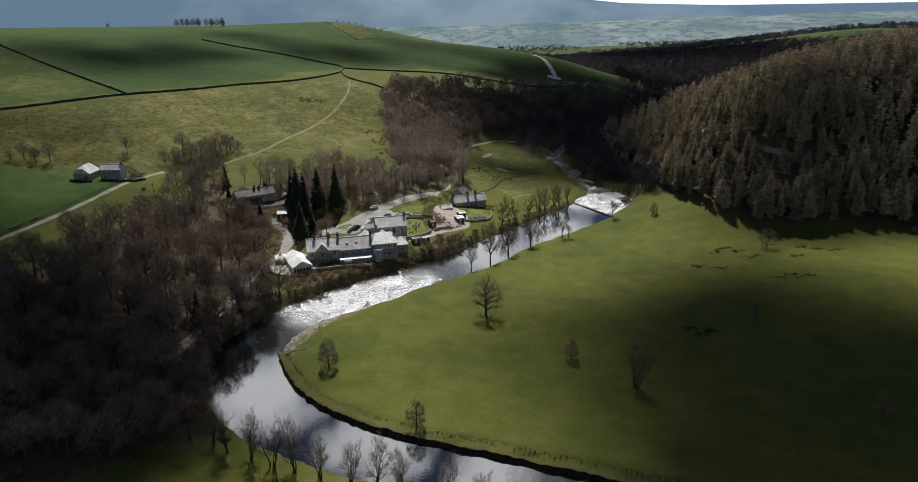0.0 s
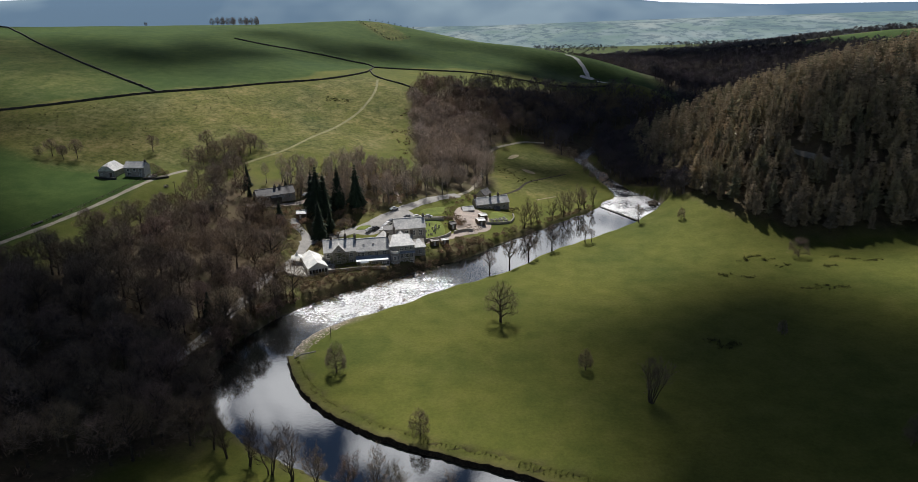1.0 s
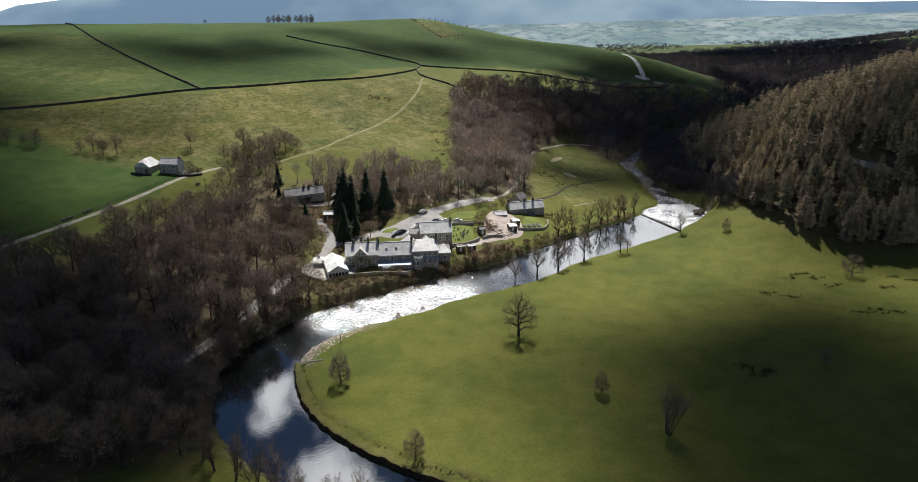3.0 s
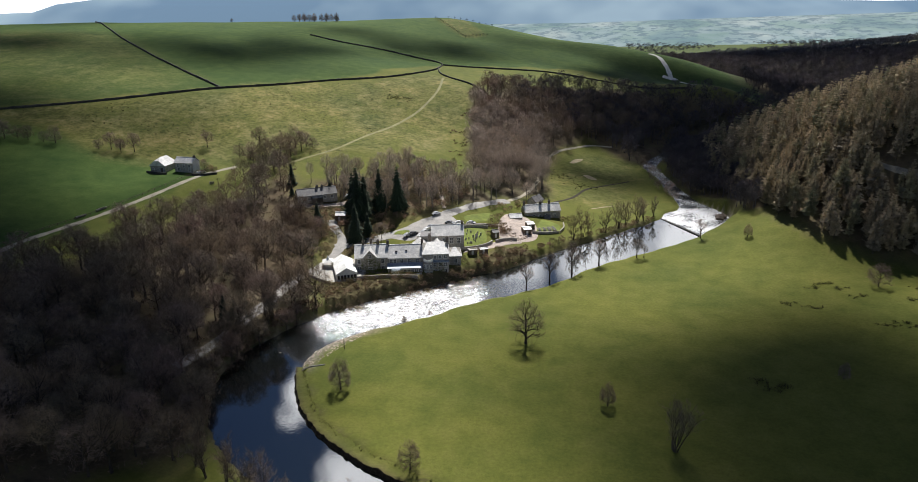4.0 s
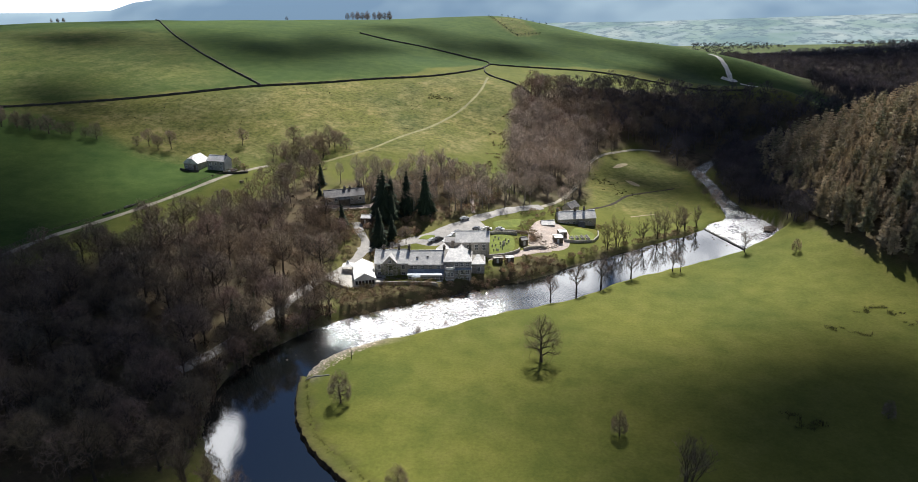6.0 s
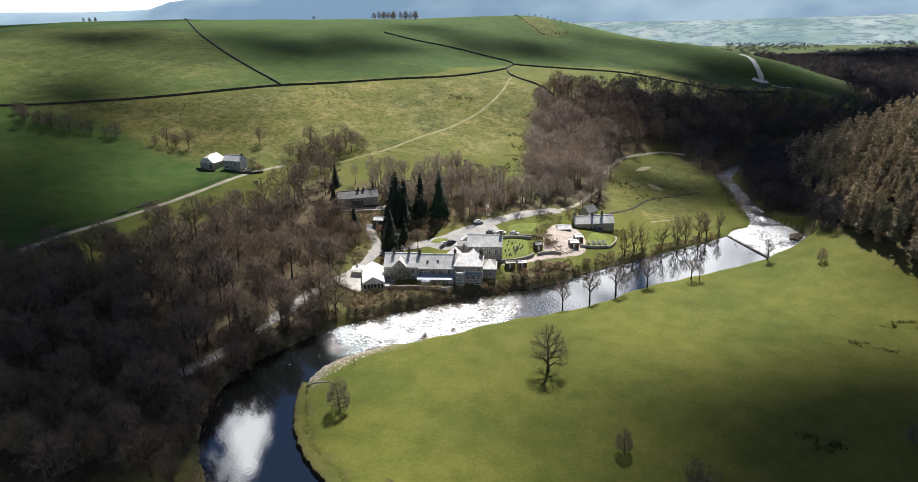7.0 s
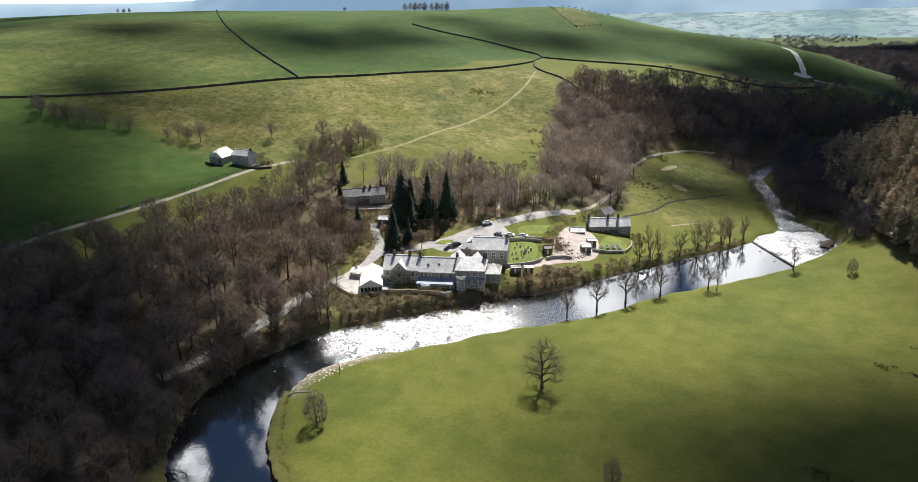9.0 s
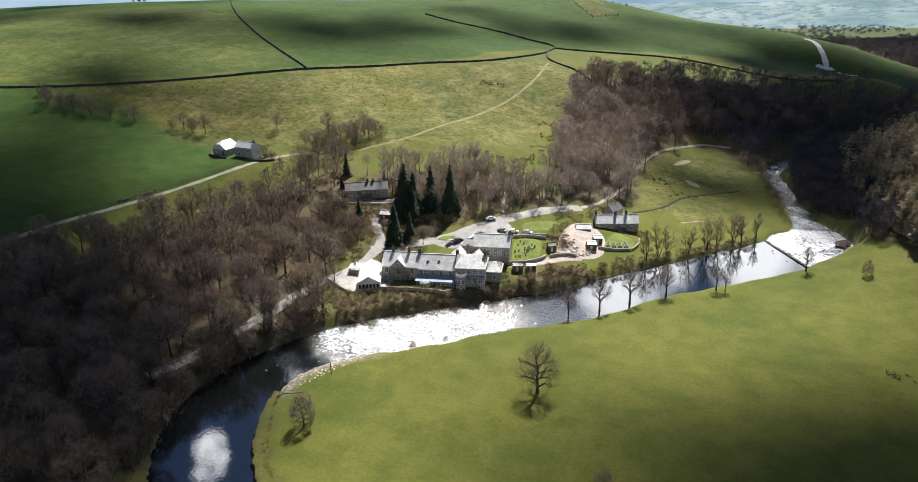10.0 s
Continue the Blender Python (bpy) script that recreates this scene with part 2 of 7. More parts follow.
def ground_material():
    m, n, l, b = tree_of("grassland")
    at = n.new("ShaderNodeAttribute")
    at.attribute_name = "cover"
    sep = n.new("ShaderNodeSeparateColor")
    l.new(at.outputs["Color"], sep.inputs["Color"])
    fine, mid, wide = noise_node(n, l, 1.1, 6, 0.7), noise_node(n, l, 0.13, 5, 0.6), noise_node(n, l, 0.022, 4)
    meadow = ramp_node(n, l, mid, [(0.25, (0.084, 0.1, 0.02)), (0.5, (0.113, 0.124, 0.027)), (0.8, (0.15, 0.148, 0.04))])
    lush = ramp_node(n, l, mid, [(0.3, (0.034, 0.071, 0.013)), (0.7, (0.064, 0.103, 0.023))])
    tuft = noise_node(n, l, 0.4, 6, 0.7)
    rough = ramp_node(n, l, mix_node(n, l, 0.45, tuft, mid), [(0.38, (0.06, 0.066, 0.018)), (0.5, (0.16, 0.15, 0.05)), (0.62, (0.27, 0.225, 0.11))])
    litter = ramp_node(n, l, mid, [(0.3, (0.06, 0.046, 0.03)), (0.5, (0.12, 0.092, 0.062)), (0.75, (0.125, 0.115, 0.06))])
    patchy = ramp_node(n, l, noise_node(n, l, 0.045, 5, 0.65), [(0.42, (0, 0, 0)), (0.6, (1, 1, 1))])
    rough = mix_node(n, l, patchy, rough, ramp_node(n, l, tuft, [(0.35, (0.05, 0.06, 0.016)), (0.55, (0.12, 0.13, 0.03)), (0.7, (0.16, 0.13, 0.06))]))
    c = mix_node(n, l, sep.outputs["Blue"], meadow, lush)
    c = mix_node(n, l, sep.outputs["Red"], c, rough)
    c = mix_node(n, l, sep.outputs["Green"], c, litter)
    stone = ramp_node(n, l, fine, [(0.3, (0.16, 0.13, 0.11)), (0.7, (0.38, 0.33, 0.28))])
    c = mix_node(n, l, at.outputs["Alpha"], c, stone)
    c = mix_node(n, l, 1.0, c, ramp_node(n, l, wide, [(0.3, (0.72, 0.8, 0.75)), (0.7, (1.2, 1.12, 1.05))]), "MULTIPLY")
    c = mix_node(n, l, 1.0, c, ramp_node(n, l, fine, [(0.25, (0.75, 0.77, 0.75)), (0.75, (1.2, 1.18, 1.15))]), "MULTIPLY")
    l.new(c, b.inputs["Base Color"])
    b.inputs["Roughness"].default_value, b.inputs["Specular IOR Level"].default_value = 0.9, 0.1
    bump_node(n, l, b, fine, 0.6, 0.12)
    return m


def water_material():
    """Still to broken water: the mesh says how broken it is."""
    m, n, l, b = tree_of("river_water")
    at = n.new("ShaderNodeAttribute")
    at.attribute_name = "broken"
    broken = at.outputs["Fac"]
    fine, mid, ripple = noise_node(n, l, 4.5, 6, 0.7), noise_node(n, l, 1.1, 5, 0.65), noise_node(n, l, 1.1, 3, 0.5)
    peak = n.new("ShaderNodeMath")
    peak.operation = "MULTIPLY_ADD"
    l.new(broken, peak.inputs[0])
    peak.inputs[1].default_value = 0.42
    l.new(mix_node(n, l, 0.5, fine, mid), peak.inputs[2])
    # white for foam, and painted in for part of the sun's glitter
    foam_glint = ramp_node(n, l, peak.outputs[0], [(0.8, (0, 0, 0)), (1.0, (1, 1, 1))])
    l.new(mix_node(n, l, foam_glint, (0.006, 0.008, 0.008), (0.72, 0.74, 0.76)), b.inputs["Base Color"])
    l.new(mix_node(n, l, foam_glint, mix_node(n, l, broken, (0.03, 0.03, 0.03), (0.14, 0.14, 0.14)), (0.6, 0.6, 0.6)), b.inputs["Roughness"])
    b.inputs["IOR"].default_value = 2.9
    k = n.new("ShaderNodeBump")
    k.inputs["Distance"].default_value = 0.35
    stren = n.new("ShaderNodeMapRange")
    stren.inputs["To Min"].default_value, stren.inputs["To Max"].default_value = 0.012, 1.0
    l.new(broken, stren.inputs["Value"])
    l.new(stren.outputs["Result"], k.inputs["Strength"])
    l.new(mix_node(n, l, broken, ripple, fine), k.inputs["Height"])
    l.new(k.outputs["Normal"], b.inputs["Normal"])
    return m


MAT_GROUND = ground_material()
MAT_WATER = water_material()
MAT_ROAD = surface("worn_asphalt", (0.26, 0.25, 0.24), (0.4, 0.385, 0.37), 3.0, 0.85, 0.2)
MAT_TRACK = surface("stony_track", (0.26, 0.24, 0.19), (0.42, 0.38, 0.31), 2.0, 0.9, 0.4)
MAT_PATH = surface("trodden_grass", (0.17, 0.17, 0.07), (0.26, 0.24, 0.11), 2.0, 0.9, 0.3)
MAT_DRYWALL = surface("dry_stone", (0.022, 0.021, 0.019), (0.10, 0.095, 0.085), 2.5, 0.9, 0.8, 0.15)
BROWNS = [(0.62, 0.58, 0.54), (0.95, 0.86, 0.72), (1.0, 0.97, 0.98), (1.25, 1.06, 1.08), (0.85, 0.88, 0.78), (1.3, 1.18, 0.98), (0.75, 0.68, 0.62)]
MAT_BARK = surface("bark", (0.04, 0.033, 0.027), (0.12, 0.1, 0.08), 4.0, 0.95, 0.6, 0.05, vary=0.35)
MAT_TWIG = surface("twigs", (0.17, 0.138, 0.117), (0.31, 0.252, 0.21), 0.5, 0.95, 0, tints=BROWNS)
MAT_ASH_BARK = surface("ash_bark", (0.14, 0.125, 0.11), (0.3, 0.27, 0.24), 4.0, 0.95, 0.6, 0.05, vary=0.3)
# pale twigs, raised further so the colour holds the gleam of backlit crowns
MAT_ASH_TWIG_LIT = surface("ash_twigs", (0.34, 0.3, 0.27), (0.58, 0.51, 0.46), 0.5, 0.9, 0, tints=[(0.7, 0.66, 0.62), (1.0, 0.95, 0.9), (0.92, 0.82, 0.68), (1.1, 1.03, 1.02), (0.82, 0.74, 0.64)])
MAT_LIME = surface("white_limestone", (0.55, 0.54, 0.5), (0.78, 0.77, 0.73), 1.0, 0.9, 0.3)
# twigs of the gorge, with the blue of distant haze put into the colour
MAT_HAZED_TWIG = surface("far_twigs", (0.075, 0.072, 0.086), (0.155, 0.145, 0.165), 0.08, 0.95, 0, big=0.02, tints=BROWNS, tone=True)
MAT_FIR = surface("fir_needles", (0.013, 0.025, 0.013), (0.036, 0.058, 0.028), 1.5, 0.8, 0, vary=0.3)
MAT_TWIG_MID = surface("mid_twigs", (0.17, 0.14, 0.12), (0.31, 0.255, 0.215), 0.12, 0.95, 0, big=0.03, tints=BROWNS, tone=True)
# farthest trees, bluer and lighter: haze is put into the colour
MAT_HAZED_CANOPY = surface("far_canopy", (0.085, 0.095, 0.125), (0.17, 0.175, 0.21), 0.05, 0.95, 0, big=0.01, tints=BROWNS, tone=True)
STRAWS = [(0.6, 0.58, 0.55), (1.0, 0.94, 0.82), (0.72, 0.78, 0.62), (1.15, 1.02, 0.85), (0.5, 0.58, 0.46), (1.3, 1.2, 1.05), (0.85, 0.78, 0.7)]
MAT_LARCH = surface("larch_twigs", (0.275, 0.235, 0.175), (0.49, 0.425, 0.32), 0.5, 0.9, 0, big=0.05, tints=STRAWS)
MAT_LARCH_FAR = surface("larch_twigs_far", (0.275, 0.235, 0.175), (0.49, 0.425, 0.32), 0.3, 0.9, 0, big=0.05, tints=STRAWS, tone=True)
MAT_BUSH = surface("bank_bushes", (0.19, 0.15, 0.11), (0.44, 0.345, 0.26), 0.8, 0.95, 0, big=0.1, tints=[(0.7, 0.75, 0.55), (1.0, 0.92, 0.8), (1.2, 1.0, 0.92), (0.55, 0.68, 0.36), (1.05, 1.0, 0.8)], tone=True)
MAT_SHRUB = surface("bank_scrub", (0.09, 0.07, 0.045), (0.3, 0.22, 0.165), 0.5, 0.95, 0, island=0.35)
MAT_SOIL = surface("bank_soil", (0.018, 0.014, 0.009), (0.06, 0.048, 0.03), 1.5, 0.95, 0.8, 0.15)
MAT_TUSSOCK = surface("rank_grass", (0.07, 0.085, 0.02), (0.15, 0.155, 0.045), 1.0, 0.95, 0, island=0.3)
MAT_RUSH = surface("rushes", (0.03, 0.033, 0.012), (0.085, 0.08, 0.03), 1.0, 0.95, 0, island=0.3)

# ---- helpers for building --------------------------------------------------
def mesh_of(name, verts, faces, mat, smooth=False):
    me = bpy.data.meshes.new(name)
    me.from_pydata([tuple(map(float, v)) for v in verts], [], [tuple(f) for f in faces])
    for one in (mat if isinstance(mat, (list, tuple)) else [mat]):
        me.materials.append(one)
    if smooth:
        me.polygons.foreach_set("use_smooth", [True] * len(me.polygons))
    me.update()
    return me


def fast_mesh(name, verts, tris, mat, smooth=False):
    """A mesh from arrays of vertices and of triangles."""
    verts, tris = np.asarray(verts, np.float32), np.asarray(tris, np.int32)
    me = bpy.data.meshes.new(name)
    me.vertices.add(len(verts))
    me.vertices.foreach_set("co", verts.ravel())
    me.loops.add(tris.size)
    me.loops.foreach_set("vertex_index", tris.ravel())
    me.polygons.add(len(tris))
    me.polygons.foreach_set("loop_start", np.arange(0, tris.size, 3, dtype=np.int32))
    me.polygons.foreach_set("use_smooth", np.full(len(tris), smooth))
    me.materials.append(mat)
    me.update(calc_edges=True)
    return me


def part(name, me, parent, label=""):
    ob = new(name, me)
    ob.parent = parent
    return tagged(ob, label)


def empty(name, m=None):
    ob = new(name)
    ob.empty_display_size = 0.5
    if m is not None:
        ob.matrix_world = m
    return ob


# ---- the ground, one sheet to the horizon ----------------------------------
def axis_steps(lo, a, b, hi, fine, reach_lo, reach_hi, mid):
    core = list(np.arange(a, b + 0.01, fine))
    s, up = fine, [core[-1]]
    while up[-1] < hi:
        s = min(s * 1.1, mid) if up[-1] < b + reach_hi else s * 1.15
        up.append(up[-1] + s)
    s, down = fine, [core[0]]
    while down[-1] > lo:
        s = min(s * 1.1, mid) if down[-1] > a - reach_lo else s * 1.15
        down.append(down[-1] - s)
    return np.array(down[:0:-1] + core + up[1:])


GX = axis_steps(-4700, -110, 132, 4700, 2.0, 380, 220, 4.5)
GY = axis_steps(-900, 108, 400, 4750, 2.0, 190, 560, 4.5)
GZ = land(*np.meshgrid(GX, GY))


def terrain(x, y):
    """Height of the ground sheet at one place."""
    i = int(np.clip(np.searchsorted(GX, x) - 1, 0, len(GX) - 2))
    j = int(np.clip(np.searchsorted(GY, y) - 1, 0, len(GY) - 2))
    u, v = (x - GX[i]) / (GX[i + 1] - GX[i]), (y - GY[j]) / (GY[j + 1] - GY[j])
    return float((GZ[j, i] * (1 - u) + GZ[j, i + 1] * u) * (1 - v) + (GZ[j + 1, i] * (1 - u) + GZ[j + 1, i + 1] * u) * v)


def inside(x, y, poly):
    x, y = np.asarray(x, float), np.asarray(y, float)
    hit = np.zeros(x.shape, bool)
    for (ax, ay), (bx, by) in zip(poly, poly[1:] + poly[:1]):
        cross = (ay > y) != (by > y)
        hit ^= cross & (x < (bx - ax) * (y - ay) / (by - ay + 1e-12) + ax)
    return hit


WOOD_RIVERSIDE = [(-186, 195), (-166, 214), (-153, 232), (-146, 262), (-140, 288), (-132, 312), (-124, 342), (-118, 346), (-108, 326), (-96, 306), (-86, 300), (-83, 268), (-76, 252),
                  (-66, 242), (-72, 228), (-79, 208), (-80, 192), (-74, 176), (-66, 162), (-68, 150), (-88, 135), (-120, 110), (-200, 120), (-230, 170)]
WOOD_HOUSE = [(-112, 340), (-84, 352), (-64, 372), (-30, 372), (-14, 366), (-24, 350), (-40, 334), (-56, 322), (-74, 316), (-86, 326)]
WOOD_STRIP = [(-52, 536), (-52, 500), (-44, 446), (-34, 372), (-6, 364), (7, 388), (4, 420), (4, 446), (6, 470), (20, 515), (60, 545), (90, 560), (70, 600), (20, 575)]
WOOD_LARCH = [(110, 352), (122, 324), (142, 312), (166, 307), (230, 297), (340, 290), (350, 380), (300, 440), (230, 475), (170, 490), (130, 505), (108, 515), (98, 480), (96, 445), (102, 400)]
VILLAGE_SHADE = [(-112, 306), (-84, 296), (-78, 270), (-66, 286), (-62, 300), (-52, 318), (-30, 345), (-30, 372), (-66, 374), (-90, 345), (-108, 330)]
EAST_BANK = [(101, 366), (98, 396), (84, 418), (79, 440), (75, 486), (84, 525), (110, 552), (128, 548), (110, 500), (106, 440), (114, 392), (116, 354)]
FAR_WOODS = [(230, 600), (420, 560), (1200, 500), (2700, 700), (2900, 3200), (-400, 3200), (-400, 1700), (120, 1500), (200, 1000), (190, 820)]
BANK_VILLAGE = [(-74, 254), (-60, 263), (-46, 270), (-30, 275), (-22, 284), (-10, 300), (0, 313), (8, 311), (-2, 297), (-12, 285), (-24, 272), (-36, 261), (-48, 252), (-62, 240)]
WOOD_GORGE = [(-46, 534), (-32, 565), (0, 612), (45, 640), (95, 622), (140, 612), (215, 670), (190, 760), (190, 820), (200, 1000), (140, 1250), (300, 1300), (560, 1100), (700, 900), (620, 700), (420, 560), (240, 560), (110, 500), (64, 480), (52, 492), (30, 520), (0, 530)]
FAR_FIELD = [(470, 1290), (560, 1170), (650, 1050), (790, 1080), (820, 1250), (640, 1360)]
FIELD_LEFT = [(-300, 190), (-184, 214), (-172, 268), (-156, 335), (-180, 345), (-215, 338), (-262, 352), (-330, 358), (-400, 300)]
PASTURE = [(-330, 352), (-256, 350), (-205, 335), (-186, 345), (-150, 350), (-120, 360), (-88, 385), (-60, 400), (-48, 520), (-90, 575), (-118, 540), (-150, 508), (-206, 440), (-260, 396), (-330, 350)]
HAY_FIELD = [(-2, 388), (30, 378), (56, 385), (60, 440), (58, 488), (28, 498), (4, 470)]
# deeper green upper part of the hay field
HAY_LUSH = [(8, 440), (14, 470), (30, 492), (52, 486), (54, 452), (34, 446), (22, 432), (12, 428)]
HILL_PATCH = [(-163, 908), (-112, 828), (-92, 858), (-128, 932)]
# sunlit part of the left hill field, painted with paler rough cover
LIT_FIELD = [(-215, 447), (-252, 470), (-300, 510), (-380, 590), (-520, 560), (-600, 300), (-330, 350)]
UPPER = [(-206, 443), (-150, 512), (-99, 633), (-41, 678), (20, 720), (140, 650), (230, 700), (200, 1000), (-100, 1300), (-900, 1300), (-1200, 300), (-330, 352)]


def soft_mask(poly, x, y, blur=4.0):
    acc = np.zeros(x.shape)
    for k in range(8):
        a = k * math.pi / 4
        jit = 3 * np.sin(x / 7 + y / 11) + 2 * np.sin(x / 3.1 - y / 4.7)
        acc += inside(x + math.cos(a) * blur + 0.5 * jit, y + math.sin(a) * blur - 0.5 * jit, poly)
    return acc / 8


def make_ground():
    X, Y = np.meshgrid(GX, GY)
    nx, ny = len(GX), len(GY)
    verts = np.stack([X, Y, GZ], -1).reshape(-1, 3)
    idx = np.arange(nx * ny).reshape(ny, nx)
    a, b, c, d = idx[:-1, :-1].ravel(), idx[:-1, 1:].ravel(), idx[1:, 1:].ravel(), idx[1:, :-1].ravel()
    me = fast_mesh("ground", verts, np.concatenate([np.stack([a, b, c], -1), np.stack([a, c, d], -1)]), MAT_GROUND, True)
    x, y = verts[:, 0], verts[:, 1]
    wood = np.max([soft_mask(p, x, y) for p in (WOOD_RIVERSIDE, WOOD_HOUSE, WOOD_STRIP, WOOD_LARCH, WOOD_GORGE)] + [0.8 * soft_mask(BANK_VILLAGE, x, y, 1.5), 0.7 * soft_mask(VILLAGE_SHADE, x, y, 3), 0.65 * soft_mask([(-22, 290), (-6, 306), (8, 317), (28, 336), (58, 372), (66, 374), (32, 332), (10, 308), (-10, 284)], x, y, 2), soft_mask(FAR_WOODS, x, y, 20), soft_mask(EAST_BANK, x, y, 2)], 0)
    wood *= (1 - soft_mask(FAR_FIELD, x, y, 10)) * (1 - 0.75 * step01(1300, 1600, y))
    rough = np.maximum(soft_mask(PASTURE, x, y, 8) * 0.9, soft_mask(HAY_FIELD, x, y, 6) * 0.6)
    # paler cover here stands for sunlight on the field
    rough = np.maximum(rough, soft_mask(LIT_FIELD, x, y, 14) * 0.4)
    rough = np.maximum(rough, 0.6 * soft_mask(HILL_PATCH, x, y, 3))
    lush = np.max([soft_mask(FIELD_LEFT, x, y, 2), soft_mask(UPPER, x, y, 2), soft_mask(FAR_FIELD, x, y, 10), 0.75 * soft_mask(HAY_LUSH, x, y, 6), step01(1200, 1500, y)], 0)
    near = (x > -100) & (x < 140) & (y > 100) & (y < 420)
    bare = np.zeros(x.shape)
    d, v = near_line(x[near], y[near], RIVER_LINE)
    bed = 1 - step01(-0.5, 0.6, d - v[:, 2])
    # shingle beach on the inside of the bend below the riffle
    beach = (1 - step01(3.5, 7.0, d - v[:, 2])) * step01(196, 202, y[near]) * (1 - step01(222, 232, y[near])) * (x[near] > -62)
    bare[near] = np.maximum(bed, beach)
    lip = (1 - step01(0.8, 5.5, d - v[:, 2] + 1.6 * np.sin(x[near] / 2.3 + y[near] / 3.1) * np.sin(x[near] / 5.1 - y[near] / 1.9))) * (1 - step01(196, 204, y[near]))
    wood[near] = np.maximum(wood[near], 0.6 * lip)
    col = np.stack([rough, wood, lush, bare], -1).astype(np.float32)
    at = me.attributes.new("cover", "FLOAT_COLOR", "POINT")
    at.data.foreach_set("color", col.ravel())
    tagged(new("ground", me), "grassy river valley with pasture, meadow and woodland floor", "ground", kind="structure")


make_ground()


def ribbon(name, points, width, mat, label, category, lift=0.12, across=3, step=2.5, kind="structure"):
    """A strip that follows the ground along a line."""
    p = smooth_line(points, step)
    t = np.gradient(p[:, :2], axis=0)
    t /= np.linalg.norm(t, axis=1)[:, None]
    side = np.stack([-t[:, 1], t[:, 0]], -1)
    verts, faces = [], []
    for k, (q, s) in enumerate(zip(p, side)):
        w = width * (1 + 0.12 * math.sin(k * 0.9) + 0.08 * math.sin(k * 2.3))
        for j in range(across + 1):
            e = q[:2] + s * w * (j / across - 0.5)
            crown = 0.05 if 0 < j < across else -0.10
            verts.append((e[0], e[1], terrain(*e) + lift + crown))
    n = across + 1
    for k in range(len(p) - 1):
        for j in range(across):
            faces.append((k * n + j, k * n + j + 1, (k + 1) * n + j + 1, (k + 1) * n + j))
    faces = [f[::-1] for f in faces]
    return tagged(new(name, mesh_of(name, verts, faces, mat, True)), label, category, kind=kind)


WEIR_A, WEIR_B = (64, 377), (85, 341)


def brokenness(x, y, k):
    """How broken the water is at a place, 0 still to 1 white; k: the y of the river's middle line there."""
    riffle = float(step01(204, 240, k) * (1 - step01(258, 292, k)))
    side = (x - WEIR_A[0]) * (WEIR_B[1] - WEIR_A[1]) - (y - WEIR_A[1]) * (WEIR_B[0] - WEIR_A[0])
    weir = float(step01(0, 40, -side)) * (1.0 if k < 395 else 0.78) if k > 338 and k < 700 else 0.0
    return max(riffle, weir)


def make_water():
    line = smooth_line(RIVER, 1.4)
    t = np.gradient(line[:, :2], axis=0)
    t /= np.linalg.norm(t, axis=1)[:, None]
    side = np.stack([-t[:, 1], t[:, 0]], -1)
    n = 21
    verts, faces, br = [], [], []
    for k in range(len(line)):
        for j in range(n):
            w = (j / (n - 1) * 2 - 1) * (line[k, 2] + 2.6)
            e = line[k, :2] + side[k] * w
            b = brokenness(e[0], e[1], line[k, 1])
            if 200 < line[k, 1] < 240:                      # the fast tongue keeps to the outer bank as it dies away
                b *= 0.55 + 0.45 * float(step01(200, 238, line[k, 1]))
            b *= min(1.0, 0.92 + 0.35 * noise.noise((e[0] * 0.12, e[1] * 0.12, 7)))
            lift = 0.14 * b * (noise.noise((e[0] * 0.55, e[1] * 0.55, 0)) + 0.6 * noise.noise((e[0] * 1.3, e[1] * 1.3, 3)))
            verts.append((e[0], e[1], line[k, 3] + lift))
            br.append(b)
    for k in range(len(line) - 1):
        for j in range(n - 1):
            faces.append((k * n + j, k * n + j + 1, (k + 1) * n + j + 1, (k + 1) * n + j))
    me = mesh_of("water", verts, faces, MAT_WATER, True)
    me.attributes.new("broken", "FLOAT", "POINT").data.foreach_set("value", np.array(br, np.float32))
    tagged(new("water", me), "river with sparkling rapids between smooth sky-mirroring pools", "river", kind="structure")


make_water()

# roads and tracks
ribbon("road_farm", [(-182, 205), (-181, 225), (-180, 240), (-173, 267), (-161, 317), (-154, 341), (-150, 348)], 2.6, MAT_TRACK, "pale gravel farm track across green fields", "track")
ribbon("path_hill", [(-140, 349), (-128, 359), (-122, 366), (-107, 388), (-98, 428), (-92, 457), (-84, 488), (-80, 521), (-84, 560)], 1.8, MAT_PATH, "faint pale grass path over the pasture", "path")
ribbon("road_lane", [(-92, 190), (-87, 208), (-84.6, 225), (-83.1, 236), (-82.3, 250), (-81, 260), (-76.9, 271), (-75.4, 284), (-76.6, 296), (-82.4, 303.5), (-86, 309)], 3.9, MAT_ROAD, "narrow grey lane through bare woodland", "road", 0.16)
ribbon("road_village", [(-77, 289), (-71, 294.5), (-60, 302), (-50, 311), (-38, 327), (-24, 349), (-12, 362)], 5.0, MAT_ROAD, "pale grey village road bending past the hotel", "road", 0.16)
ribbon("track_upper", [(-12, 362), (-5, 378), (0, 410), (0.5, 445), (4, 466), (11, 486), (27, 509), (44, 516)], 2.0, MAT_TRACK, "narrow stony track along the edge of the wood", "track")
ribbon("track_quarry", [(93, 855), (101, 845), (106, 820), (109, 804), (111, 785)], 5.0, MAT_LIME, "white limestone track on a green hillside", "track", 0.3)
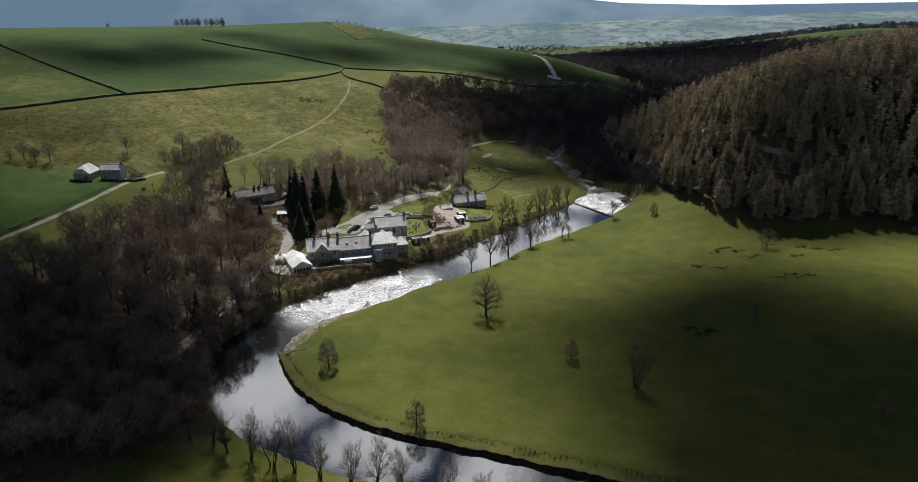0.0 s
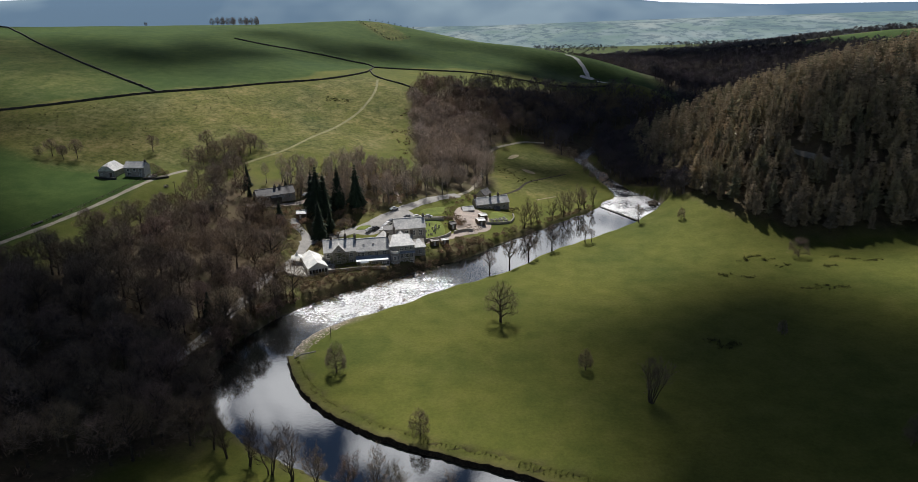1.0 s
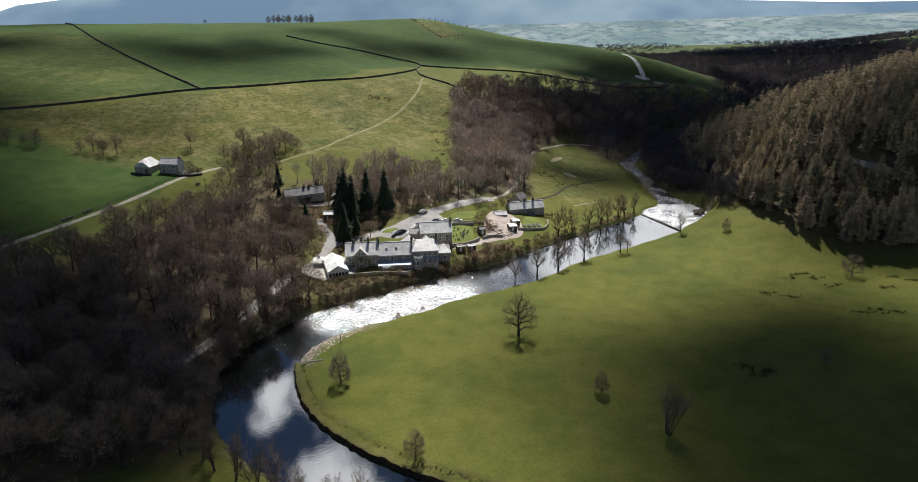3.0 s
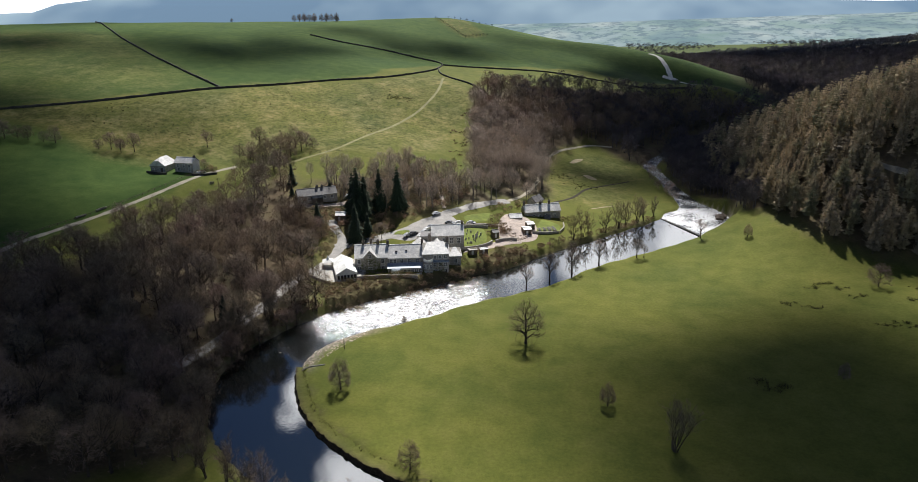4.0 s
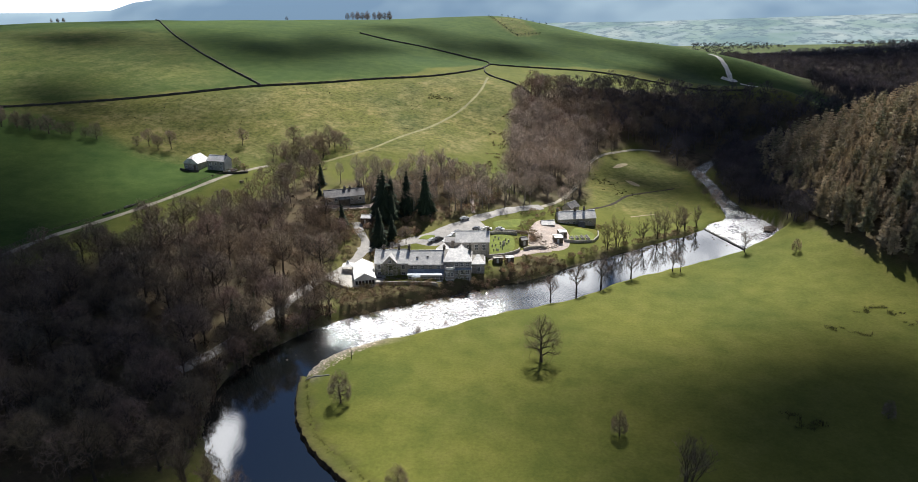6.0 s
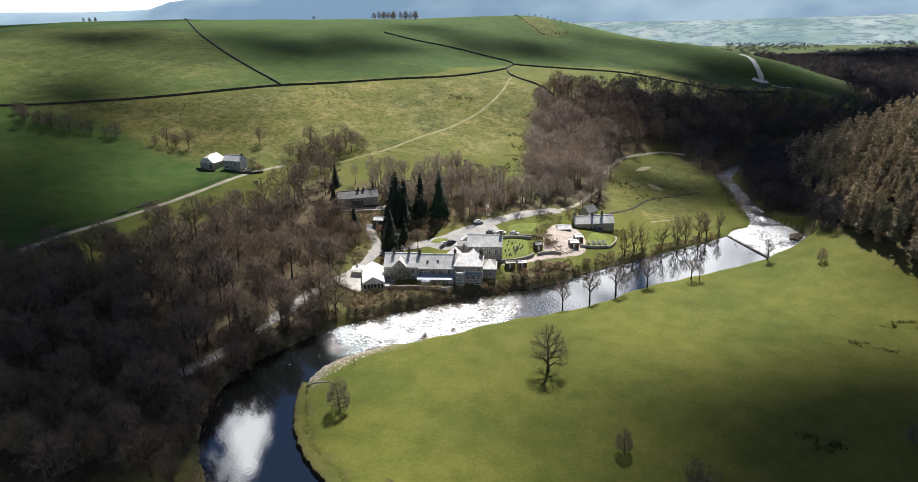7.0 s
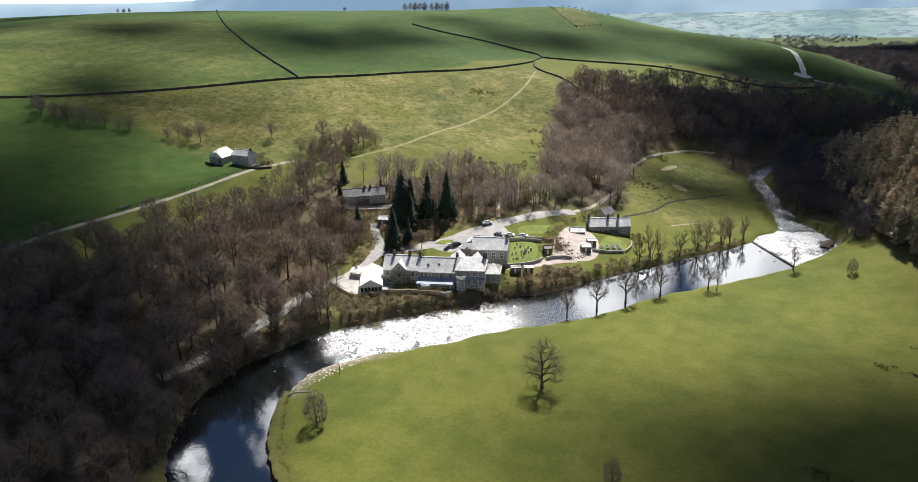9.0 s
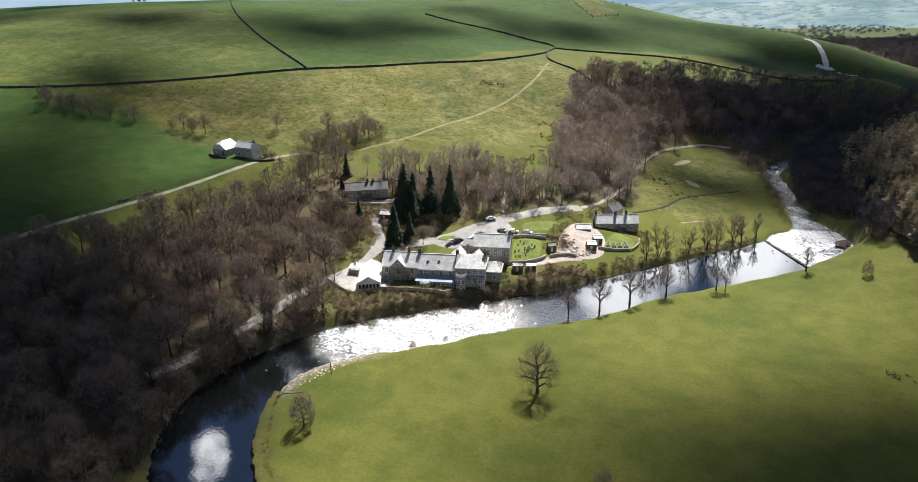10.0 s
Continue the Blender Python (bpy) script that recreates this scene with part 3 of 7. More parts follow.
ribbon("track_pad", [(102, 788), (111, 785), (116, 787)], 7.0, MAT_LIME, "white limestone pad at the foot of the track", "track", 0.3)
ribbon("track_spoil", [(119, 779), (128, 774), (135, 774)], 2.6, MAT_LIME, "strip of white limestone spoil on grass", "track", 0.3)


RIDE = [(138, 412), (143.6, 398), (145, 380), (146.4, 361), (150.7, 347), (159.6, 338), (172, 332)]
ribbon("track_ride", RIDE, 2.2, MAT_TRACK, "pale forest ride across the larch hillside", "track")


def river_bank():
    """The steep, eroded bank that the outer bend has cut into the meadow."""
    line = smooth_line(RIVER, 0.8)
    t = np.gradient(line[:, :2], axis=0)
    t /= np.linalg.norm(t, axis=1)[:, None]
    side = np.stack([-t[:, 1], t[:, 0]], -1)
    soil, turf, fs, ft = [], [], [], []
    rows = [k for k in range(len(line)) if line[k, 1] < 203 and line[k, 0] < 120]
    for k in rows:
        q, s = line[k], side[k]
        wob = 0.5 * noise.noise((q[0] * 0.2, q[1] * 0.2, 1)) + 0.45 * noise.noise((q[0] * 0.7, q[1] * 0.7, 2))
        tall = 1.25 + 0.35 * noise.noise((q[0] * 0.12, q[1] * 0.12, 5)) + 0.25 * noise.noise((q[0] * 0.9, q[1] * 0.9, 6))
        tall *= float(step01(203, 190, q[1])) if q[1] > 190 else 1.0
        w = q[2] - 0.2 + wob
        for o, z in ((-0.7, -0.4), (-0.2, 0.1), (0.1, 0.55 * tall), (0.35, tall)):
            e = q[:2] + s * (w + o + random.uniform(-0.08, 0.08))
            soil.append((e[0], e[1], q[3] + z))
        for o, z in ((0.25, tall - 0.05), (0.6, tall + 0.12), (1.8, tall * 0.95), (3.4, None), (5.2, None)):
            e = q[:2] + s * (w + o)
            ground_z = terrain(e[0], e[1])
            turf.append((e[0], e[1], max(q[3] + z, ground_z + 0.04) if z is not None else ground_z + (0.05 if o < 5 else -0.15)))
    for i in range(len(rows) - 1):
        fs += [(i * 4 + j, (i + 1) * 4 + j, (i + 1) * 4 + j + 1, i * 4 + j + 1) for j in range(3)]
        ft += [(i * 5 + j, (i + 1) * 5 + j, (i + 1) * 5 + j + 1, i * 5 + j + 1) for j in range(4)]
    tagged(new("river_bank", mesh_of("river_bank", soil, fs, MAT_SOIL)), "dark eroded earth bank at the river bend", "bank", kind="structure")
    me = mesh_of("bank_turf", turf, ft, MAT_GROUND, True)
    at = me.attributes.new("cover", "FLOAT_COLOR", "POINT")
    cover = np.zeros((len(turf), 4), np.float32)
    cover[:, 1] = np.tile([0.7, 0.45, 0.25, 0.1, 0.0], len(rows))
    at.data.foreach_set("color", cover.ravel())
    tagged(new("bank_turf", me), "rank grass hanging over the cut river bank", "grass", kind="structure")


river_bank()


def dry_wall(points, label):
    p = smooth_line(points, 2.0)
    t = np.gradient(p[:, :2], axis=0)
    t /= np.linalg.norm(t, axis=1)[:, None]
    verts, faces = [], []
    for k, (q, d) in enumerate(zip(p, t)):
        s = np.array([-d[1], d[0]])
        h = 1.15 + random.uniform(-0.2, 0.2)
        for w, z in ((-0.5, -0.4), (-0.28, h), (0.28, h + random.uniform(-0.1, 0.1)), (0.5, -0.4)):
            e = q[:2] + s * w + d * random.uniform(-0.2, 0.2)
            verts.append((e[0], e[1], terrain(*q[:2]) + z))
    for k in range(len(p) - 1):
        for j in range(3):
            faces.append((k * 4 + j, k * 4 + j + 1, k * 4 + j + 5, k * 4 + j + 4))
    faces += [(0, 1, 2, 3), tuple(len(verts) - 4 + j for j in (3, 2, 1, 0))]
    return tagged(new("dry_stone_wall", mesh_of("dry_stone_wall", verts, faces, MAT_DRYWALL)), label, "wall", "field walls")


dry_wall([(-420, 270), (-360, 320), (-304, 362), (-256, 399), (-206, 443), (-177, 474), (-149, 511), (-114, 547), (-99, 590), (-99, 633)], "dark dry stone wall along the top of rough pasture")
dry_wall([(-206, 443), (-252, 476), (-307, 520), (-392, 603), (-508, 739)], "dark dry stone wall climbing the green hill")
dry_wall([(-99, 633), (-106.5, 646), (-132, 653.5), (-194, 672.5), (-245, 699)], "dark dry stone wall between two hill fields")
dry_wall([(-99, 633), (-54.7, 650.4), (-8.6, 671.6), (39, 668), (78.6, 645), (110, 634)], "dark dry stone wall below the far field")
dry_wall([(-99, 610), (-87, 573), (-62, 549), (-46, 530)], "dark dry stone wall running down to the wood")

# ---- trees -----------------------------------------------------------------
def frame_of(d):
    d = d / (np.linalg.norm(d) + 1e-9)
    a = np.array((0.0, 0.0, 1.0)) if abs(d[2]) < 0.9 else np.array((1.0, 0.0, 0.0))
    u = np.cross(d, a)
    u /= np.linalg.norm(u)
    return d, u, np.cross(d, u)


class Sticks:
    """Gathers tapered limbs and twigs as triangles."""

    def __init__(self):
        self.v, self.t = [], []

    def limb(self, a, b, ra, rb, sides=5):
        d, u, w = frame_of(b - a)
        o = len(self.v)
        for c, r in ((a, ra), (b, rb)):
            for k in range(sides):
                g = 2 * math.pi * k / sides
                self.v.append(c + r * (math.cos(g) * u + math.sin(g) * w))
        for k in range(sides):
            n = (k + 1) % sides
            self.t += [(o + k, o + n, o + sides + n), (o + k, o + sides + n, o + sides + k)]

    def twig(self, a, b, r, rng):
        d, u, w = frame_of(b - a)
        g = rng.uniform(0, math.pi)
        s = (math.cos(g) * u + math.sin(g) * w) * r
        o = len(self.v)
        self.v += [a - s, a + s, b]
        self.t.append((o, o + 1, o + 2))

    def mesh(self, name, mat):
        return fast_mesh(name, np.array(self.v), np.array(self.t), mat)


def turned(d, angle, spin):
    d, u, w = frame_of(d)
    return d * math.cos(angle) + (u * math.cos(spin) + w * math.sin(spin)) * math.sin(angle)


def bare_tree(seed, height, stems=1, clear=0.22, limbs=9, spread=0.75, kids=(4, 4, 5), thick=0.03, twig=0.02, upright=0.25, long=1.5, splay=0.22):
    """Meshes of the trunk with its limbs and of the crown of twigs, for a leafless tree at the origin."""
    rng = random.Random(seed)
    wood, fine = Sticks(), Sticks()

    def branch(a, d, length, r, level):
        n = 3 if level < 2 else 2
        p = a
        mids = []
        for k in range(n):
            d = d + np.array((rng.uniform(-1, 1), rng.uniform(-1, 1), rng.uniform(-0.4, 1) * 0.6 + upright)) * 0.16
            d = d / np.linalg.norm(d)
            q = p + d * length / n
            ra, rb = r * (1 - 0.55 * k / n), r * (1 - 0.55 * (k + 1) / n)
            if level < 3:
                wood.limb(p, q, ra, rb, 4 if level < 2 else 3)
            mids.append((p, q, d))
            p = q
        if level == 3:
            fine.twig(a, p, r * 0.8, rng)
            for _ in range(kids[2]):
                s, e, dd = mids[rng.randrange(len(mids))]
                o = s + (e - s) * rng.random()
                t = turned(dd, rng.uniform(0.3, 1.0), rng.uniform(0, 6.28))
                t[2] += 0.2
                fine.twig(o, o + t * length * long * rng.uniform(0.45, 0.95), twig, rng)
            return
        for i in range(kids[level - 1] if level else 0):
            s, e, dd = mids[min(len(mids) - 1, int((i + rng.random()) / kids[level - 1] * len(mids)))]
            o = s + (e - s) * rng.uniform(0.3, 1.0)
            t = turned(dd, rng.uniform(0.4, 0.85), rng.uniform(0, 6.28))
            branch(o, t, length * rng.uniform(0.5, 0.7), r * 0.5, level + 1)

    for s in range(stems):
        lean = np.array((rng.uniform(-1, 1), rng.uniform(-1, 1), 0)) * (splay if stems > 1 else 0.05)
        base = np.array((lean[0] * 2.0, lean[1] * 2.0, -0.4))
        h = height * rng.uniform(0.85, 1.0)
        rad = height * thick / (stems ** 0.4)
        pts = [base]
        for k in range(6):
            last = pts[-1]
            pts.append(np.array((base[0] + lean[0] * h * (k + 1) / 6 + rng.uniform(-0.2, 0.2), base[1] + lean[1] * h * (k + 1) / 6 + rng.uniform(-0.2, 0.2), h * 0.82 * (k + 1) / 6)))
        for k in range(6):
            wood.limb(pts[k], pts[k + 1], rad * (1.25 if k == 0 else 1 - 0.15 * k), rad * (1 - 0.15 * (k + 1)), 6)
        count = max(3, limbs // stems)
        for i in range(count):
            f = clear + (0.8 - clear) * (i + 0.5 * rng.random()) / count
            k = min(5, int(f / 0.82 * 6))
            o = pts[k] + (pts[k + 1] - pts[k]) * (f / 0.82 * 6 - k)
            out = turned(np.array((0, 0, 1.0)), rng.uniform(0.85, 1.3) * (1.2 - 0.75 * f), i * 2.4 + rng.uniform(-0.4, 0.4))
            reach = height * spread * 0.5 * (1.15 - 0.75 * abs(f - 0.4)) * rng.uniform(0.75, 1.05)
            branch(o, out, reach, rad * 0.45 * (1.15 - f), 1)
        branch(pts[6], np.array((0, 0, 1.0)), height * 0.18, rad * 0.15, 1)
    return wood, fine


def crown_tree(seed, width=7.5, base=2.0, limbs=9, subs=5, sprays=5, tips=7, fork=0.28, rise=0.56, thick=0.026, twig=0.02, lump=0.16, sides=5, low=-0.45, height=10.0):
    """A leafless tree whose limbs, boughs and twigs fan out to a domed, slightly lumpy crown."""
    r = random.Random(seed)
    wood, fine = Sticks(), Sticks()
    centre = base + (height - base) * 0.42
    mid = np.array((r.uniform(-0.3, 0.3), r.uniform(-0.3, 0.3), centre))
    wx, wy = width / 2 * r.uniform(0.92, 1.08), width / 2 * r.uniform(0.92, 1.08)

    def size(p):
        d = p - mid
        hz = height - centre if d[2] > 0 else centre - base
        k = math.sqrt((d[0] / wx) ** 2 + (d[1] / wy) ** 2 + (d[2] / hz) ** 2) + 1e-6
        u = d / (np.linalg.norm(d) + 1e-6)
        return k / (1 + lump * noise.noise((u[0] * 2.2 + seed, u[1] * 2.2, u[2] * 2.2)))

    def at(p, k):
        return mid + (p - mid) * (k / size(p))

    def stray(q):
        return np.array((r.gauss(0, q), r.gauss(0, q), r.gauss(0, q)))

    pts = [np.array((0.0, 0.0, -0.4))]
    top = height * rise
    for k in range(4):
        pts.append(np.array((r.uniform(-0.25, 0.25) * k / 2, r.uniform(-0.25, 0.25) * k / 2, top * (k + 1) / 4)))
    rad = height * thick
    for k in range(4):
        wood.limb(pts[k], pts[k + 1], rad * (1.35 if k == 0 else 1 - 0.17 * k), rad * (1 - 0.17 * (k + 1)), sides)
    for i in range(limbs):
        u = (i + 0.5) / limbs
        az, el = i * 2.4 + r.uniform(-0.4, 0.4), low + (1.4 - low) * u
        d = np.array((math.cos(az) * math.cos(el), math.sin(az) * math.cos(el), math.sin(el)))
        end = at(mid + d, 0.66 * r.uniform(0.88, 1.12))
        f = (fork + (rise - fork) * u) * height / top * 4
        k = min(3, int(f))
        a = pts[k] + (pts[k + 1] - pts[k]) * (f - k)
        span = np.linalg.norm(end - a)
        b = a + (end - a) * 0.5 + stray(0.08 * span) + np.array((0, 0, 0.06 * span))
        ra = rad * 0.5 * (1.15 - 0.5 * u)
        wood.limb(a, b, ra, ra * 0.7, max(3, sides - 1))
        wood.limb(b, end, ra * 0.7, ra * 0.35, max(3, sides - 1))
        for j in range(subs):
            t = 0.2 + 0.8 * (j + r.random()) / subs
            s = a + (b - a) * t * 2 if t < 0.5 else b + (end - b) * (t * 2 - 1)
            e = at(s + ((end - a) / span + stray(0.5) + np.array((0, 0, 0.12))) * span * 0.7, r.uniform(0.8, 0.95))
            wood.limb(s, e, ra * 0.3, ra * 0.12, 3)
            reach = np.linalg.norm(e - s)
            for _ in range(sprays):
                p = s + (e - s) * r.uniform(0.05, 1.0)
                q = at(p + (e - s) * 0.4 + stray(0.42 * reach), r.uniform(0.66, 1.02))
                fine.twig(p, q, twig * 1.8, r)
                way = q - p
                for _ in range(tips):
                    o = p + way * r.uniform(0.15, 1.0)
                    g = o + way * r.uniform(0.25, 0.6) + stray(0.32 * np.linalg.norm(way) + 0.12)
                    if size(g) > 1.0:
                        g = at(g, r.uniform(0.95, 1.06))
                    fine.twig(o, g, twig, r)
    return wood, fine


def tree_thing(name, wood, fine, label, group="", bark=None, twigs=None):
    t = empty(name)
    part("trunk", wood.mesh(name + "_trunk", bark or MAT_BARK), t)
    part("crown", fine.mesh(name + "_crown", twigs or MAT_TWIG), t, "leafless crown of fine twigs")
    return tagged(t, label, "tree", group)


def conifer(seed, height, width, whorls, per, droop, bare=0.08):
    """Trunk and needle-bough sticks of a conifer at the origin."""
    rng = random.Random(seed)
    wood, fine = Sticks(), Sticks()
    wood.limb(np.array((0, 0, -0.4)), np.array((0, 0, height * 0.6)), height * 0.018, height * 0.009, 5)
    wood.limb(np.array((0, 0, height * 0.6)), np.array((0, 0, height)), height * 0.009, 0.02, 3)
    for k in range(whorls):
        f = bare + (1 - bare) * (k + 0.5 * rng.random()) / whorls
        z = height * f
        reach = width * 0.5 * (1 - f) ** 0.75 * rng.uniform(0.62, 1.2) + 0.07
        for j in range(per):
            g = j * 6.283 / per + k * 1.1 + rng.uniform(-0.3, 0.3)
            out = np.array((math.cos(g), math.sin(g), 0))
            sid = np.array((-math.sin(g), math.cos(g), 0))
            rr = reach * rng.uniform(0.7, 1.1)
            a = np.array((0, 0, z))
            m = a + out * rr * 0.55 + np.array((0, 0, rr * (0.12 - droop * 0.3)))
            e = a + out * rr + np.array((0, 0, -rr * droop))
            w = rr * 0.28 + 0.05
            o = len(fine.v)
            drop = np.array((0, 0, -0.16 * rr - 0.05))
            fine.v += [a, m + sid * w + drop, m, m - sid * w + drop, e]
            fine.t += [(o, o + 1, o + 2), (o, o + 2, o + 3), (o + 2, o + 1, o + 4), (o + 2, o + 4, o + 3)]
    return wood, fine


OAK = [tree_thing("broad_tree", *crown_tree(11 + k, 7.8, -1.2, 17, 6, 6, 4, 0.1, 0.62, 0.028, 0.009, 0.12, 5, -0.5), "leafless spreading broadleaf tree on the meadow") for k in range(2)]
WOODLAND = [tree_thing("woodland_tree", *crown_tree(31 + k, 6.6 + 0.45 * k, 1.8, 11, 5, 5, 7, 0.22, 0.62, 0.02, 0.0145, 0.22), "tall leafless woodland tree with grey-brown twigs") for k in range(6)]
BANKSIDE = [tree_thing("bank_tree", *crown_tree(61 + k, 5.4, 2.2, 11, 5, 5, 4, 0.25, 0.68, 0.026, 0.012, 0.2), "leafless tree with a thin rounded crown on the river bank") for k in range(3)]
ALDER = [tree_thing("alder_tree", *bare_tree(51 + k, 10, stems=4, limbs=26, spread=0.44, twig=0.013, kids=(4, 4, 7), clear=0.22, thick=0.026, upright=1.0, long=1.1), "leafless many-stemmed alder on the river bank") for k in range(3)]
OVAL = [tree_thing("young_tree", *crown_tree(71 + k, 6.6, -1.8, 17, 5, 6, 8, 0.06, 0.62, 0.02, 0.0135, 0.1, 5, -0.7), "young leafless tree with a dense oval crown") for k in range(3)]
THORN = [tree_thing("thorn_tree", *crown_tree(76 + k, 10.5 - k, -0.8, 12, 5, 5, 7, 0.1, 0.5, 0.026, 0.016, 0.35, 5, -0.8), "spreading leafless thorn tree on the hillside") for k in range(3)]
POLLARD = [tree_thing("pollard_tree", *bare_tree(81, 10, stems=7, limbs=49, spread=0.55, splay=0.36, kids=(3, 3, 5), clear=0.3, thick=0.035, upright=1.2, twig=0.018, long=1.1), "old pollard tree with upright leafless poles")]
USED = set()


def plant(kinds, x, y, height, label="", group="", turn=None, rng=random.Random(5), sink=0.0):
    src = kinds[rng.randrange(len(kinds))]
    m = pose(x, y, terrain(x, y) - sink, 0, 0, rng.uniform(0, 360) if turn is None else turn)
    s = height / 10
    if src.name in USED:
        t = copy_thing(src, m)
    else:
        USED.add(src.name)
        t = src
        t.matrix_basis = m
    w = s * rng.uniform(0.92, 1.08)
    t.scale = (w, w, s)
    return tagged(t, label, "", group)


def scatter(poly, gap, rng):
    xs, ys = [p[0] for p in poly], [p[1] for p in poly]
    out = []
    y = min(ys)
    row = 0
    while y < max(ys):
        x = min(xs) + (gap / 2 if row % 2 else 0)
        while x < max(xs):
            out.append((x + rng.uniform(-0.6, 0.6) * gap, y + rng.uniform(-0.6, 0.6) * gap))
            x += gap
        y += gap * 0.87
        row += 1
    a = np.array(out)
    return a[inside(a[:, 0], a[:, 1], poly)]


# trees of the meadow
plant(OAK[:1], 9.1, 225.4, 16.0, "large leafless spreading tree standing alone on grass", turn=0)
plant(OVAL[:1], -40.5, 189.5, 10.5, "round-crowned leafless tree beside the river bend", turn=0)
plant(OVAL[1:2], -12, 157, 8.5, "young leafless tree on the near river bank", turn=0)
plant(OVAL, 34, 191, 7.5, "small leafless tree in the meadow")
plant(POLLARD, 49, 173, 12.5, "dark pollard tree with upright bare poles in the meadow")
for x, y, h in ((5, 275, 12), (13.5, 284, 14), (22, 293.5, 15.5), (33, 303, 13.5), (49, 313, 9.5)):
    plant(BANKSIDE, x, y, h, "leafless tree on the grassy river bank", "trees along the meadow bank")
for x, y, h in ((79, 341, 10), (52, 313, 7)):
    plant(BANKSIDE, x, y, h, "leafless tree beside the weir", "trees along the meadow bank")
plant(OVAL, 97.5, 333, 6.5, "rounded leafless bush tree above the weir")
plant(THORN, 133, 283, 9, "gnarled leafless thorn tree in the rough meadow")
plant(OVAL, 99, 212, 5.5, "small leafless tree in the dark meadow")
plant(OVAL, 105, 150, 8, "dark leafless tree at the meadow's edge")
plant(OVAL, -34.5, 238.5, 3.6, "small leafless bush on the meadow bank")
plant(OVAL, -27, 246, 3.0, "leafless sapling on the meadow bank")
for x, y, h in ((22, 331, 12), (26, 336, 12.5), (29, 339, 10), (36, 346, 11), (43, 354, 13.5), (46, 358, 12), (52, 364, 13), (56, 369, 11), (61, 375, 10)):
    plant(ALDER, x, y, h, "slender leafless alder on the village river bank", "alders on the village bank")
for x, y, h in ((-63, 150, 11.5), (-58, 147, 12), (-52, 144, 12), (-46, 141.5, 12.5), (-40, 139, 12.5), (-33.5, 137, 11.5), (-26, 134, 11.5), (-20, 131.5, 12), (-13, 129, 12), (-5, 125, 12), (3, 122.5, 11), (11, 119, 10)):
    plant(ALDER, x, y, h, "leafless many-stemmed alder on the near river bank", "alders on the near bank")
# scattered trees of the hillside
for x, y, h in ((-131, 380, 12), (-137, 367, 11), (-149, 374, 12), (-130, 370, 10), (-142, 366, 10), (-154, 360, 8), (-148, 360, 8), (-140, 358, 8), (-126, 376, 11), (-133, 340, 10), (-137, 330, 11),
                (-176, 367, 9), (-206, 347, 10), (-217, 344, 9), (-211, 343, 7), (-244, 338, 9), (-269, 333, 10), (-280, 332, 10), (-288, 332, 9), (-258, 336, 8), (-304, 337, 8),
                (-159, 333, 6), (-312, 340, 7), (-296, 330, 10), (-60, 300, 8)):
    plant(THORN + WOODLAND[3:5], x, y, h * 1.05, "leafless tree on the rough hillside", "hillside trees")
for k in range(13):
    plant(OVAL, -331 + k * 4.3 + (3 if k > 6 else 0), 866 + (k % 3) * 6, 9 + (k % 3), "wind-shaped leafless tree in a hilltop clump", "hilltop clump")
plant(OAK, -405, 850, 6, "lone leafless tree on the skyline")
for x, y, h in ((-128, 366, 8), (-133, 372, 8), (-138, 376, 9), (-143, 370, 8), (-146, 366, 7), (-151, 368, 7), (-134, 361, 6), (-145, 357, 6), (-126, 383, 9), (-139, 382, 8), (-121, 380, 7), (-128, 345, 9), (-131, 350, 10), (-126, 352, 9),
                (-263, 335, 7), (-274, 333, 8), (-285, 335, 7), (-250, 337, 6), (-292, 335, 7), (-222, 341, 6), (-213, 346, 7), (-300, 334, 7)):
    plant(THORN, x, y, h * 1.0, "rounded leafless thorn tree on the hillside", "hillside trees")
for k in range(5):
    plant(OVAL, -604 + k * 4, 690 + (k % 2) * 5, 5, "wind-shaped leafless tree on the far skyline", "far skyline clump")
# the riverside wood and the strip of wood behind the village
rng = random.Random(21)
VILLAGE_WOOD = [tree_thing("ash_tree", *crown_tree(131 + k, 4.6, 2.8, 9, 5, 4, 4, 0.34, 0.74, 0.018, 0.015, 0.25), "tall slender pale leafless tree above the village road", "", MAT_ASH_BARK, MAT_ASH_TWIG_LIT) for k in range(4)]
STRIP_WOOD = [tree_thing("beech_tree", *crown_tree(141 + k, 7.0 + 0.5 * k, 1.2, 11, 5, 5, 4, 0.22, 0.66, 0.018, 0.017, 0.24), "tall leafless grey-brown tree of the valley wood", "", MAT_ASH_BARK, MAT_ASH_TWIG_LIT) for k in range(4)]
LANE = smooth_line([(-92, 190), (-87, 208), (-84.6, 225), (-83.1, 236), (-82.3, 250), (-81, 260), (-76.9, 271), (-75.4, 284), (-76.6, 296)], 3)
VILLAGE_ROAD = smooth_line([(-77, 289), (-71, 294.5), (-60, 302), (-50, 311), (-38, 327), (-24, 349), (-12, 362), (-5, 378), (0, 410), (0.5, 445), (4, 466), (11, 486), (27, 509)], 3)


def clear_of(places, line, gap):
    return places[near_line(places[:, 0], places[:, 1], line)[0] > gap]


